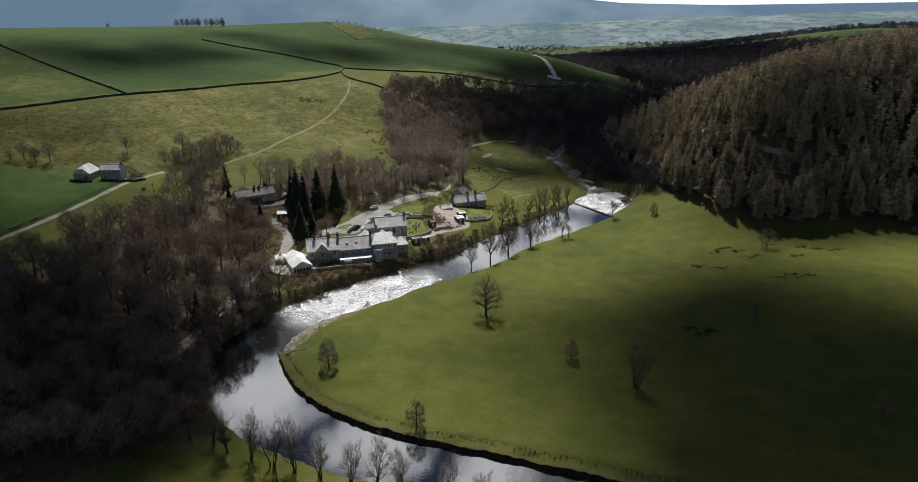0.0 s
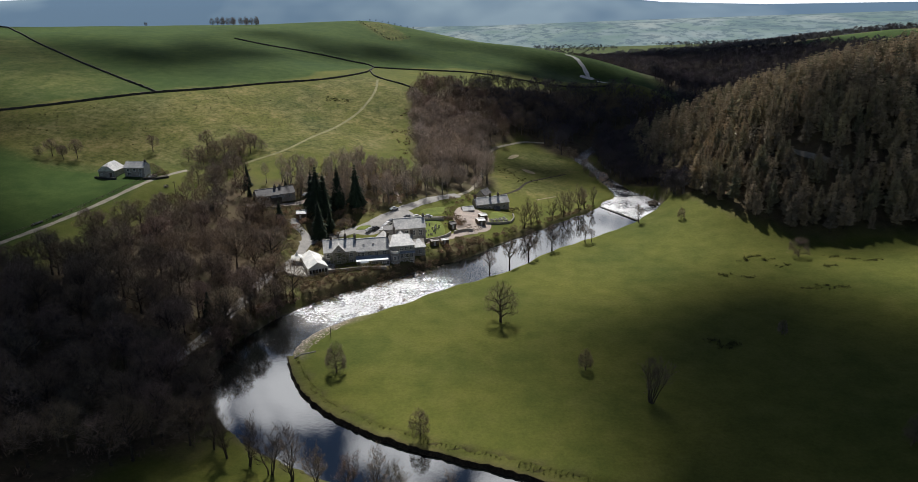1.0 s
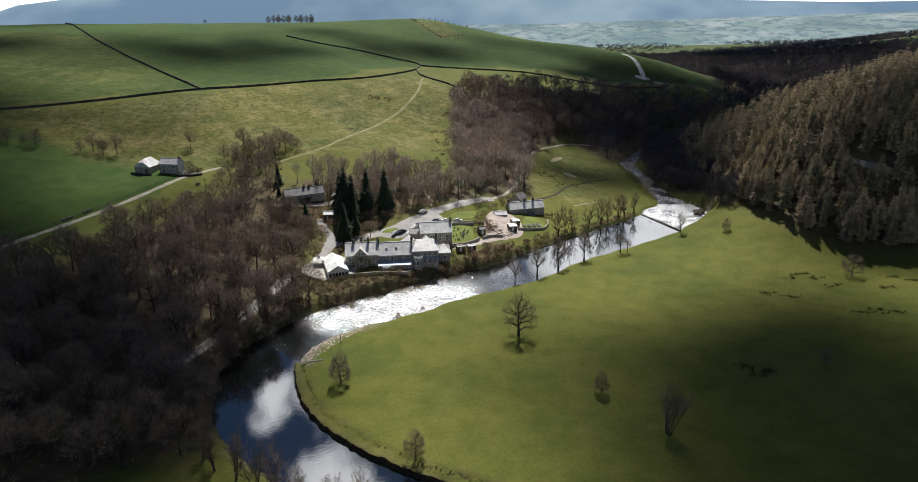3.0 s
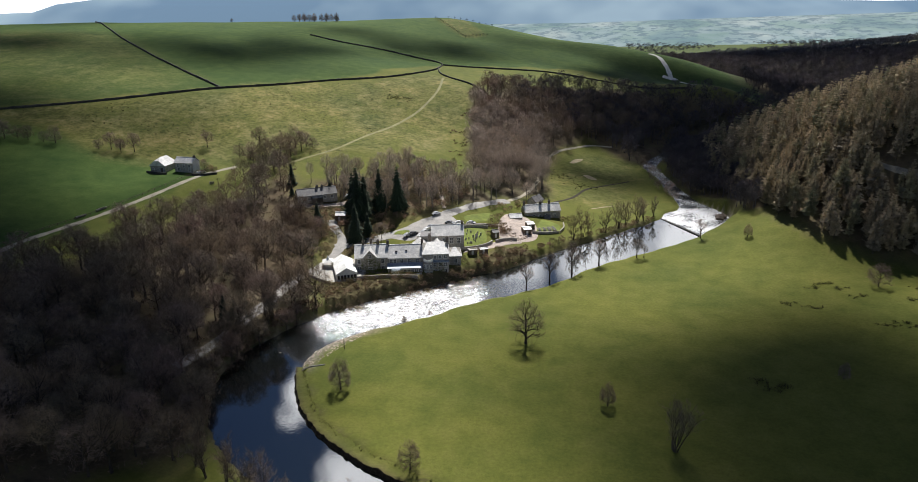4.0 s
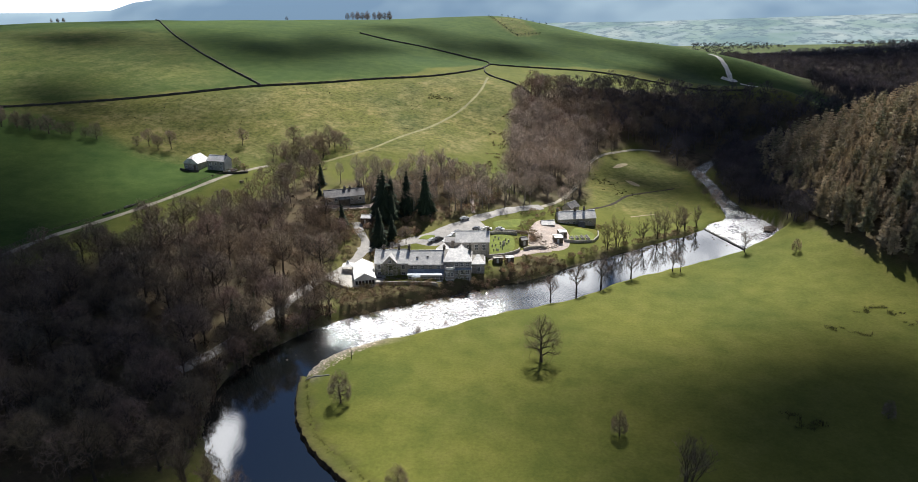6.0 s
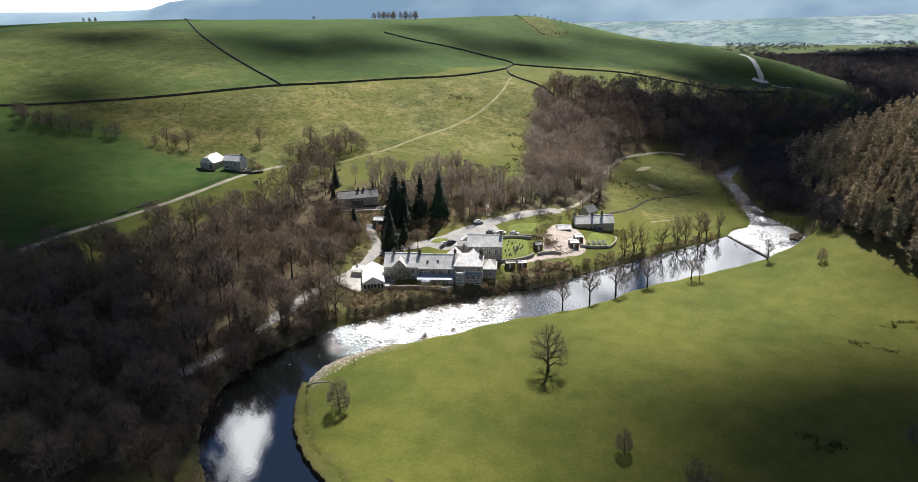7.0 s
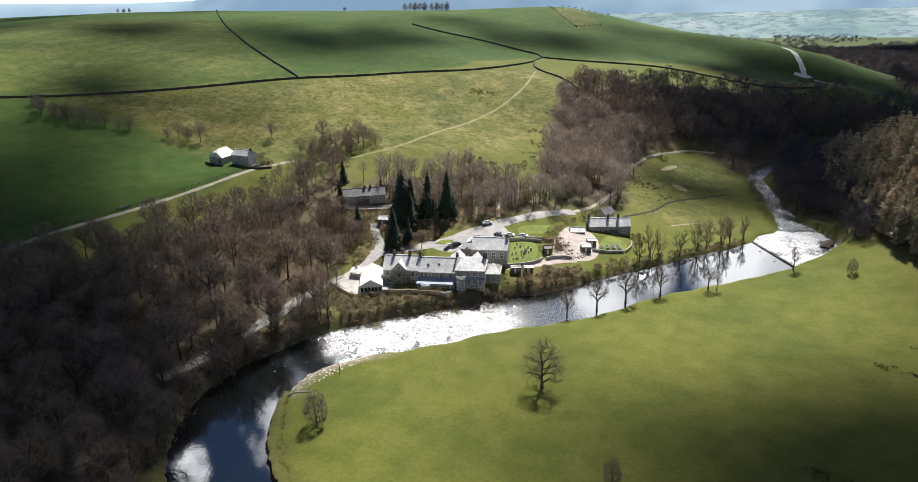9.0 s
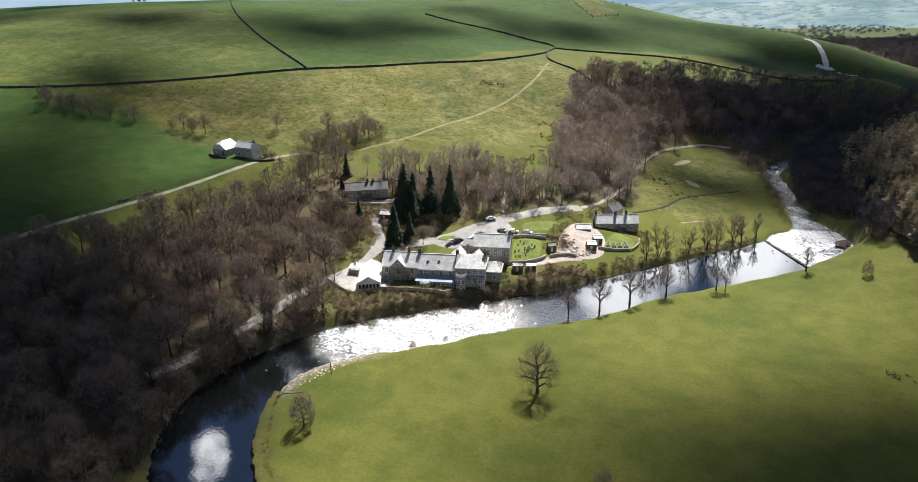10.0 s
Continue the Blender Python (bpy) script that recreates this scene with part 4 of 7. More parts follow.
riverside = clear_of(scatter(WOOD_RIVERSIDE, 8.6, rng), LANE, 2.4)
riverside = riverside[~((riverside[:, 0] > -112) & (riverside[:, 0] < -84) & (riverside[:, 1] > 304) & (riverside[:, 1] < 340))]
order = np.argsort(np.hypot(riverside[:, 0] + 70, (riverside[:, 1] - 200) * 0.8))
riverside_near, riverside_far = riverside[order[:190]], riverside[order[190:]]
for x, y in riverside_near:
    tall = rng.uniform(12, 18.5) if y < 275 else rng.uniform(9, 13)
    plant(WOODLAND, x, y, tall, "tall leafless tree of the riverside wood", "riverside wood", rng=rng)
village = clear_of(scatter(WOOD_HOUSE, 5.4, rng), VILLAGE_ROAD, 4)
for x, y in village:
    plant(VILLAGE_WOOD, x, y, rng.uniform(10, 15), "", "wood above the road", rng=rng)
strip = clear_of(clear_of(scatter(WOOD_STRIP, 7.4, rng), VILLAGE_ROAD, 1.9), RIVER_LINE, 8)
strip = strip[np.argsort(strip[:, 1])]
for x, y in strip[:110]:
    plant(STRIP_WOOD, x, y, rng.uniform(13, 20) if y > 385 else rng.uniform(9, 14), "", "wood beyond the village", rng=rng)


def fir_thing(name, sticks, mat, label, group):
    t = empty(name)
    part("trunk", sticks[0].mesh(name + "_trunk", MAT_BARK), t)
    part("crown", sticks[1].mesh(name + "_crown", mat), t)
    return tagged(t, label, "tree", group)


FIRS = [fir_thing("fir_tree", conifer(5 + k, 10, 5.4, 30, 11, 0.36), MAT_FIR, "tall dark green fir tree behind the hotel", "firs behind the hotel") for k in range(2)]
for x, y, h in ((-114.4, 334.3, 11), (-70.5, 296.5, 17), (-89.7, 302.4, 11.5), (-67.7, 324.9, 20), (-59.1, 325.5, 21.5), (-75.6, 315.9, 24), (-73.2, 319.2, 19), (-79, 320, 19), (-71.5, 315, 15), (-67, 302.6, 11), (-109.7, 322.5, 5.5), (-96, 336, 5), (-85.5, 214.9, 11), (-88.6, 214.9, 12), (-89, 228, 8)):
    plant(FIRS, x, y, h, "", "", rng=rng)

def larch(seed, height, width, whorls, per, hairs):
    """A leafless larch or thin spruce: a straight stem, tiers of soft boughs and loose twigs at their ends."""
    r = random.Random(seed)
    wood, fine = Sticks(), Sticks()
    wood.limb(np.array((0, 0, -0.4)), np.array((0, 0, height * 0.7)), height * 0.015, height * 0.007, 4)
    wood.limb(np.array((0, 0, height * 0.7)), np.array((0, 0, height)), height * 0.007, 0.02, 3)
    for k in range(whorls):
        f = 0.16 + 0.84 * (k + 0.6 * r.random()) / whorls
        reach = width * 0.5 * (1.03 - f) ** 0.62 * r.uniform(0.7, 1.15) * (0.75 if f < 0.3 else 1.0)
        for j in range(per):
            g = j * 6.283 / per + k * 0.9 + r.uniform(-0.5, 0.5)
            rr = reach * r.uniform(0.55, 1.15)
            out, sid = np.array((math.cos(g), math.sin(g), 0)), np.array((-math.sin(g), math.cos(g), 0))
            a = np.array((0, 0, height * f + r.uniform(-0.2, 0.2)))
            m = a + out * rr * 0.6 + np.array((0, 0, rr * r.uniform(-0.25, 0.15)))
            e = a + out * rr + np.array((0, 0, rr * r.uniform(-0.4, 0.35)))
            w = rr * 0.2 + 0.06
            sag = np.array((0, 0, -0.22 * rr - 0.08))
            o = len(fine.v)
            fine.v += [a, m + sid * w + sag, m, m - sid * w + sag, e]
            fine.t += [(o, o + 1, o + 2), (o, o + 2, o + 3), (o + 2, o + 1, o + 4), (o + 2, o + 4, o + 3)]
            for _ in range(hairs):
                q = a + (e - a) * r.uniform(0.4, 1.0)
                d = np.array((math.cos(g + r.uniform(-1.3, 1.3)), math.sin(g + r.uniform(-1.3, 1.3)), r.uniform(-0.5, 0.8)))
                fine.twig(q, q + d * (0.2 + 0.35 * rr), 0.035, r)
    return wood, fine


LARCHES = [fir_thing("larch_tree", larch(25 + k, 10, 4.8 + 0.4 * k, 17, 9, 4), MAT_LARCH, "straw-brown larch tree on the steep hillside", "larches on the hillside") for k in range(5)]
spots = clear_of(scatter(WOOD_LARCH, 5.3, rng), RIVER_LINE, 6)
spots = clear_of(spots, smooth_line(RIDE, 3), 2.0)
order = np.argsort(np.hypot(spots[:, 0] - 60, spots[:, 1] - 250))
for k in order[:300]:
    plant(LARCHES, spots[k, 0], spots[k, 1], rng.uniform(10, 18.5), "", "", rng=rng)


def forest(name, places, sources, mat, low, high, label, rng):
    """Many far trees as one mesh."""
    vs, ts, tone, o = [], [], [], 0
    for x, y in places:
        v, t = sources[rng.randrange(len(sources))]
        s, g = rng.uniform(low, high) / 10, rng.uniform(0, 6.28)
        c, d = math.cos(g) * s, math.sin(g) * s
        w = np.stack([v[:, 0] * c - v[:, 1] * d + x, v[:, 0] * d + v[:, 1] * c + y, v[:, 2] * s + terrain(x, y)], -1)
        vs.append(w)
        ts.append(t + o)
        o += len(v)
        tone.append(np.full(len(v), rng.random(), np.float32))
    ob = new(name, fast_mesh(name, np.concatenate(vs), np.concatenate(ts), mat))
    ob.data.attributes.new("tone", "FLOAT", "POINT").data.foreach_set("value", np.concatenate(tone))
    return tagged(ob, label, "woodland", kind="stuff")


def arrays(*sticks):
    v, t, o = [], [], 0
    for s in sticks:
        v.append(np.array(s.v))
        t.append(np.array(s.t) + o)
        o += len(s.v)
    return np.concatenate(v), np.concatenate(t)


far_larch = [arrays(larch(45 + k, 10, 5.6, 12, 8, 0)[1]) for k in range(4)]
forest("larch_forest", [tuple(spots[k]) for k in order[300:]], far_larch, MAT_LARCH_FAR, 10, 18.5, "straw-brown larch plantation covering a steep hill", rng)
far_bare = [arrays(*crown_tree(91 + k, 8.4, 1.6, 8, 3, 4, 3, 0.3, 0.6, 0.02, 0.055, 0.25, 3)) for k in range(5)]
mid_bare = [arrays(*crown_tree(111 + k, 7.6, 2.0, 9, 4, 4, 4, 0.3, 0.6, 0.02, 0.034, 0.25, 3)) for k in range(5)]
bushes = [arrays(crown_tree(171 + k, 15.0, -1.0, 8, 4, 4, 4, 0.02, 0.4, 0.01, 0.09, 0.3, 3)[1]) for k in range(4)]
forest("hanging_woodland", [tuple(p) for p in riverside_far] + [tuple(p) for p in strip[90:]], mid_bare, MAT_TWIG_MID, 11, 17, "leafless brown woodland on the valley side", rng)
gorge = scatter(WOOD_GORGE, 9.0, rng)
gorge = gorge[near_line(gorge[:, 0], gorge[:, 1], RIVER_LINE)[0] > 9]
forest("gorge_woodland", [tuple(p) for p in gorge], far_bare, MAT_HAZED_TWIG, 10, 16, "dark leafless woodland filling the gorge", rng)


tiny = [arrays(crown_tree(205 + k, 11.0, 0.5, 7, 2, 3, 1, 0.3, 0.6, 0.02, 0.3, 0.3, 3)[1]) for k in range(4)]
distant = scatter([(430, 570), (1200, 520), (1500, 1100), (1300, 1700), (600, 1700), (150, 1400), (310, 1290), (560, 1100), (700, 900), (620, 700)], 15, rng)
beyond = scatter([(60, 1300), (160, 1400), (600, 1700), (1300, 1700), (1500, 1100), (1250, 560), (2300, 900), (2200, 2200), (900, 2500), (100, 2100)], 24, rng)
beyond = np.concatenate([beyond, scatter([(-350, 1750), (100, 1500), (100, 2100), (900, 2500), (2200, 2200), (2300, 900), (2800, 800), (2800, 3100), (-350, 3100)], 36, rng)])
beyond = beyond[np.array([noise.noise((x / 210, y / 420, 2.0)) < 0.16 for x, y in beyond])]
distant = np.concatenate([distant, beyond])
distant = distant[~inside(distant[:, 0], distant[:, 1], FAR_FIELD)]
forest("distant_woodland", [tuple(p) for p in distant], tiny, MAT_HAZED_CANOPY, 9, 14, "dark distant leafless woodland tinted blue for haze", rng)


def brush(name, places, low, high, mat, label, per=26, seed=3):
    """Low tangled scrub as one mesh of upright and leaning stems."""
    r = random.Random(seed)
    s = Sticks()
    for x, y in places:
        h = r.uniform(low, high)
        z = terrain(x, y)
        for _ in range(per):
            a = np.array((x + r.gauss(0, h * 0.35), y + r.gauss(0, h * 0.35), z - 0.1))
            d = turned(np.array((0, 0, 1.0)), abs(r.gauss(0, 0.6)), r.uniform(0, 6.28))
            s.twig(a + np.array((0, 0, r.uniform(0, h * 0.5))), a + d * h * r.uniform(0.5, 1.1), h * 0.05 + 0.03, r)
    return tagged(new(name, s.mesh(name, mat)), label, "scrub", kind="stuff")


brush("bank_scrub", scatter(BANK_VILLAGE, 2.4, rng), 0.7, 1.6, MAT_SHRUB, "brown bramble and shrub on the steep river bank", 30)
forest("bank_bushes", [tuple(p) for p in scatter(BANK_VILLAGE, 2.5, rng)], bushes, MAT_BUSH, 1.1, 2.7, "rounded brown and olive bushes on the steep river bank", rng)
forest("east_bank_trees", [tuple(p) for p in clear_of(scatter(EAST_BANK, 4.2, rng), RIVER_LINE, 4.5)], far_bare, MAT_HAZED_TWIG, 8, 13, "dark leafless trees crowding the far river bank", rng)
SHADE_BUSHES = clear_of(clear_of(np.concatenate([scatter(VILLAGE_SHADE, 3.4, rng), scatter([(-104, 310), (-92, 304), (-84, 296), (-82, 276), (-90, 270), (-100, 285)], 3.4, rng)]), LANE, 3.2), VILLAGE_ROAD, 4.2)
SHADE_BUSHES = SHADE_BUSHES[~((SHADE_BUSHES[:, 0] < -84) & (SHADE_BUSHES[:, 1] > 309 + 0.55 * (SHADE_BUSHES[:, 0] + 104)) & (SHADE_BUSHES[:, 1] < 334))]
forest("shrubbery", [tuple(p) for p in SHADE_BUSHES], bushes, MAT_BUSH, 1.2, 3.6, "brown shrubs and young trees under the firs and beside the lane", rng)
for x, y, h in ((-98, 303, 8), (-93, 297, 9), (-88, 291, 9.5), (-86, 283, 10), (-89, 276, 10.5), (-95, 289, 10), (-100, 297, 9), (-83.5, 290, 7), (-87, 298, 7.5), (-92, 283, 10), (-84, 270, 10), (-79, 255, 10), (-76, 250, 9), (-80.5, 242, 10), (-77, 262, 8)):
    plant(WOODLAND, x, y, h, "leafless brown tree on the slope beside the lane", "trees beside the lane", rng=rng)
forest("village_bushes", [(x + rng.gauss(0, 1.4), y + rng.gauss(0, 1.4)) for x, y in ((-14, 328), (-12, 331), (-15, 325), (-11, 324), (-12, 319), (-10, 321), (-9, 324), (-14, 334), (-17, 347), (-13, 350), (-10, 352), (-7, 356), (-5, 360), (-12, 340), (16, 352), (-22, 290), (-16, 295), (-10, 302), (-64, 300), (-66, 305), (-158, 332), (-160, 329.5), (-156, 335), (-170, 346), (-58, 309), (-62, 310)) for _ in range(3)], bushes, MAT_BUSH, 1.2, 3.0, "brown garden bushes between the village walls", rng)
forest("alder_bank_bushes", [(x + rng.gauss(0, 1.0), y + rng.gauss(0, 1.0)) for k in range(46) for x, y in [(6 + 56 * k / 45, 314 + 59 * k / 45)]] , bushes, MAT_BUSH, 1.2, 3.0, "brown scrub along the foot of the alders", rng)
forest("upper_bank_trees", [(x + rng.gauss(0, 1.5), y + rng.gauss(0, 3)) for x, y in ((60, 489), (62, 476), (63, 464), (65, 452), (67, 440), (69, 428), (72, 416), (74, 405), (57, 495), (66, 446), (70, 422)) for _ in range(2)], far_bare, MAT_TWIG_MID, 5, 9, "leafless trees along the upper river bank", rng)
LEFT_BANK = [(-66, 243), (-72, 229), (-79, 209), (-80.5, 193), (-75, 176), (-67, 161), (-72, 160), (-80, 176), (-86, 194), (-84, 212), (-77, 231), (-70, 246)]
for x, y in scatter(LEFT_BANK, 4.6, rng):
    plant(WOODLAND, x, y, rng.uniform(8, 12), "leafless tree leaning over the dark pool", "trees over the pool", rng=rng)
brush("river_margin_scrub", scatter(LEFT_BANK, 2.0, rng), 1.0, 3.2, MAT_SHRUB, "brown leafless scrub overhanging the dark pool", 40, 11)
brush("wood_undergrowth", scatter(WOOD_RIVERSIDE, 5.0, rng), 0.8, 2.6, MAT_SHRUB, "brown undergrowth beneath the leafless trees", 16, 4)
RUSHES = [(78, 205), (82, 206), (76, 209), (114, 283), (110, 280), (118, 279), (124, 272), (149, 285), (154, 281), (124, 248), (129, 250), (133, 247), (104, 262), (98, 266), (140, 270), (160, 277)]
brush("rush_clumps", [(x + rng.gauss(0, 1.6), y + rng.gauss(0, 0.8)) for x, y in RUSHES for _ in range(9)], 0.7, 1.3, MAT_RUSH, "dark clumps of rushes in the wet meadow", 14, 5)


def bank_tufts():
    """Rank grass and eroded lip along the meadow's outer bank."""
    line = smooth_line(RIVER, 1.2)
    t = np.gradient(line[:, :2], axis=0)
    t /= np.linalg.norm(t, axis=1)[:, None]
    side = np.stack([-t[:, 1], t[:, 0]], -1)
    out = []
    for q, s in zip(line, side):
        if q[1] < 200 and q[0] < 90:
            for _ in range(15):
                e = q[:2] + s * (q[2] + 0.2 + 3.3 * rng.random() ** 1.3)
                out.append((e[0], e[1]))
            e = q[:2] - s * (q[2] + rng.uniform(0.6, 2.6))
            out.append((e[0], e[1]))
    return out


brush("bank_tussocks", bank_tufts(), 0.25, 0.6, MAT_TUSSOCK, "rank green tussocks along the cut river bank", 8, 6)
tussocks = scatter([(-300, 366), (-230, 352), (-190, 352), (-150, 378), (-110, 395), (-90, 440), (-108, 500), (-125, 530), (-150, 500), (-206, 432), (-256, 390)], 4.4, rng)
keep = np.array([noise.noise((x / 26, y / 26, 4.0)) > 0.1 for x, y in tussocks])
brush("pasture_tussocks", tussocks[keep], 0.4, 1.0, MAT_RUSH, "dark tussocks and bracken over the rough pasture", 12, 7)
brush("hollow_scrub", [(-103 + rng.gauss(0, 5), 495 + rng.gauss(0, 3)) for _ in range(40)], 0.6, 1.6, MAT_RUSH, "dark scrub round an old hollow in the pasture", 16, 8)
brush("edge_scrub", [(x + rng.gauss(0, 3), y + rng.gauss(0, 3)) for x, y in ((-60, 385), (-52, 392), (-44, 400), (-48, 420), (-50, 440), (-52, 460), (-54, 490), (-70, 382), (-84, 362), (-96, 352), (-40, 380)) for _ in range(9)], 0.8, 2.0, MAT_SHRUB, "brown scrub along the edge of the wood", 22, 9)
plantation = [(-163, 908), (-112, 828), (-92, 858), (-128, 932)]
brush("hill_plantation", scatter(plantation, 6, rng), 0.6, 1.3, MAT_SHRUB, "young brown plantation on the hilltop", 12, 10)
forest("plantation_hedge", [(-163 + 51 * k / 14, 908 - 80 * k / 14) for k in range(15)] + [(-112 + 20 * k / 6, 828 + 30 * k / 6) for k in range(7)] + [(-150 + 8 * k, 926 - k) for k in range(8)], far_bare, MAT_FIR, 3, 4.5, "dark conifer belt round the hilltop plantation", rng)

# ---- buildings -------------------------------------------------------------
MAT_STONE = surface("grey_stone", (0.28, 0.26, 0.232), (0.51, 0.48, 0.436), 1.6, 0.9, 0.5, 0.05, big=0.2)
# pale slate, lightened further so its colour carries the glare off the roofs
MAT_SLATE_GLARE = surface("stone_slate", (0.54, 0.535, 0.53), (0.72, 0.71, 0.7), 1.2, 0.42, 0.5, 0.04, big=0.3)
MAT_SLATE_GLARE.node_tree.nodes["Principled BSDF"].inputs["Specular IOR Level"].default_value = 0.8
MAT_DARKSLATE = surface("dark_slate", (0.10, 0.10, 0.105), (0.19, 0.18, 0.18), 1.2, 0.6, 0.5, 0.04, big=0.3)
MAT_WHITE = surface("white_paint", (0.68, 0.68, 0.66), (0.82, 0.82, 0.8), 1.5, 0.5, 0.05)
MAT_CANVAS = surface("white_canvas", (0.74, 0.74, 0.73), (0.84, 0.84, 0.83), 0.8, 0.6, 0.15, 0.05)
MAT_LEAD = surface("blue_grey_lead", (0.25, 0.29, 0.34), (0.4, 0.45, 0.52), 1.0, 0.45, 0.2, 0.02)
MAT_POT = surface("chimney_stone", (0.08, 0.07, 0.06), (0.18, 0.155, 0.135), 3.0, 0.9, 0.3)
MAT_IVY = surface("ivy", (0.045, 0.065, 0.012), (0.15, 0.18, 0.03), 1.8, 0.8, 0, island=0.4)
MAT_WOODWORK = surface("weathered_timber", (0.09, 0.07, 0.05), (0.2, 0.16, 0.12), 3.0, 0.85, 0.3)
MAT_GRAVEL = surface("pinkish_gravel", (0.36, 0.29, 0.26), (0.55, 0.48, 0.43), 1.5, 0.95, 0.4)
MAT_PAVING = surface("pale_paving", (0.33, 0.31, 0.28), (0.5, 0.48, 0.45), 0.9, 0.85, 0.2)
MAT_RUBBER = surface("tyre_rubber", (0.012, 0.012, 0.012), (0.03, 0.03, 0.03), 5.0, 0.9, 0.1)
MAT_LAWN = surface("mown_lawn", (0.11, 0.15, 0.02), (0.17, 0.2, 0.035), 1.4, 0.9, 0.3)


def glass_material():
    m, n, l, b = tree_of("window_glass")
    b.inputs["Base Color"].default_value = (0.02, 0.025, 0.03, 1)
    b.inputs["Roughness"].default_value = 0.08
    l.new(ramp_node(n, l, noise_node(n, l, 0.7), [(0.3, (0.012, 0.014, 0.016)), (0.7, (0.05, 0.055, 0.06))]), b.inputs["Base Color"])
    return m


MAT_GLASS = glass_material()


class Geo:
    """Gathers boxes and prisms into one mesh."""

    def __init__(self):
        self.v, self.f = [], []

    def add(self, verts, faces):
        o = len(self.v)
        self.v += [tuple(v) for v in verts]
        self.f += [tuple(o + k for k in f) for f in faces]
        return self

    def box(self, x0, x1, y0, y1, z0, z1):
        return self.add([(x0, y0, z0), (x1, y0, z0), (x1, y1, z0), (x0, y1, z0), (x0, y0, z1), (x1, y0, z1), (x1, y1, z1), (x0, y1, z1)],
                        [(0, 3, 2, 1), (4, 5, 6, 7), (0, 1, 5, 4), (1, 2, 6, 5), (2, 3, 7, 6), (3, 0, 4, 7)])

    def gabled(self, x0, x1, y0, y1, z0, eave, ridge):
        """Walls with gables at both x ends."""
        m = (y0 + y1) / 2
        return self.add([(x0, y0, z0), (x1, y0, z0), (x1, y1, z0), (x0, y1, z0), (x0, y0, eave), (x1, y0, eave), (x1, y1, eave), (x0, y1, eave), (x0, m, ridge), (x1, m, ridge)],
                        [(0, 3, 2, 1), (0, 1, 5, 4), (2, 3, 7, 6), (1, 2, 6, 9, 5), (3, 0, 4, 8, 7), (4, 5, 9, 8), (6, 7, 8, 9)])

    def slab(self, a, b, c, d, thick):
        """A plate between four corners, thick along its normal."""
        a, b, c, d = (np.array(p, float) for p in (a, b, c, d))
        n = np.cross(b - a, d - a)
        n = n / np.linalg.norm(n) * thick
        return self.add([a, b, c, d, a + n, b + n, c + n, d + n], [(3, 2, 1, 0), (4, 5, 6, 7), (0, 1, 5, 4), (1, 2, 6, 5), (2, 3, 7, 6), (3, 0, 4, 7)])

    def pitched(self, x0, x1, y0, y1, eave, ridge, over=0.35, thick=0.18):
        m = (y0 + y1) / 2
        drop = (ridge - eave) / (m - y0) * over
        self.slab((x0 - over * 0.6, y0 - over, eave - drop), (x1 + over * 0.6, y0 - over, eave - drop), (x1 + over * 0.6, m, ridge), (x0 - over * 0.6, m, ridge), thick)
        self.slab((x1 + over * 0.6, y1 + over, eave - drop), (x0 - over * 0.6, y1 + over, eave - drop), (x0 - over * 0.6, m, ridge), (x1 + over * 0.6, m, ridge), thick)
        return self.box(x0 - over * 0.6, x1 + over * 0.6, m - 0.16, m + 0.16, ridge + 0.06, ridge + 0.3)

    def hipped(self, x0, x1, y0, y1, eave, ridge, hip):
        m = (y0 + y1) / 2
        A, B, C, D = (x0, y0, eave), (x1, y0, eave), (x1, y1, eave), (x0, y1, eave)
        E, F = (x0 + hip, m, ridge), (x1 - hip, m, ridge)
        return self.add([A, B, C, D, E, F, (x0, y0, eave - 0.2), (x1, y0, eave - 0.2), (x1, y1, eave - 0.2), (x0, y1, eave - 0.2)],
                        [(0, 1, 5, 4), (1, 2, 5), (2, 3, 4, 5), (3, 0, 4), (6, 7, 1, 0), (7, 8, 2, 1), (8, 9, 3, 2), (9, 6, 0, 3), (9, 8, 7, 6)])

    def drum(self, x, y, z0, z1, r, n=16, r2=None):
        r2 = r if r2 is None else r2
        ring = lambda z, q: [(x + q * math.cos(2 * math.pi * k / n), y + q * math.sin(2 * math.pi * k / n), z) for k in range(n)]
        return self.add(ring(z0, r) + ring(z1, r2), [(k, (k + 1) % n, n + (k + 1) % n, n + k) for k in range(n)] + [tuple(range(n - 1, -1, -1)), tuple(range(n, 2 * n))])

    def mesh(self, name, mat, smooth=False):
        return mesh_of(name, self.v, self.f, mat, smooth)


WINDOW_CACHE = {}


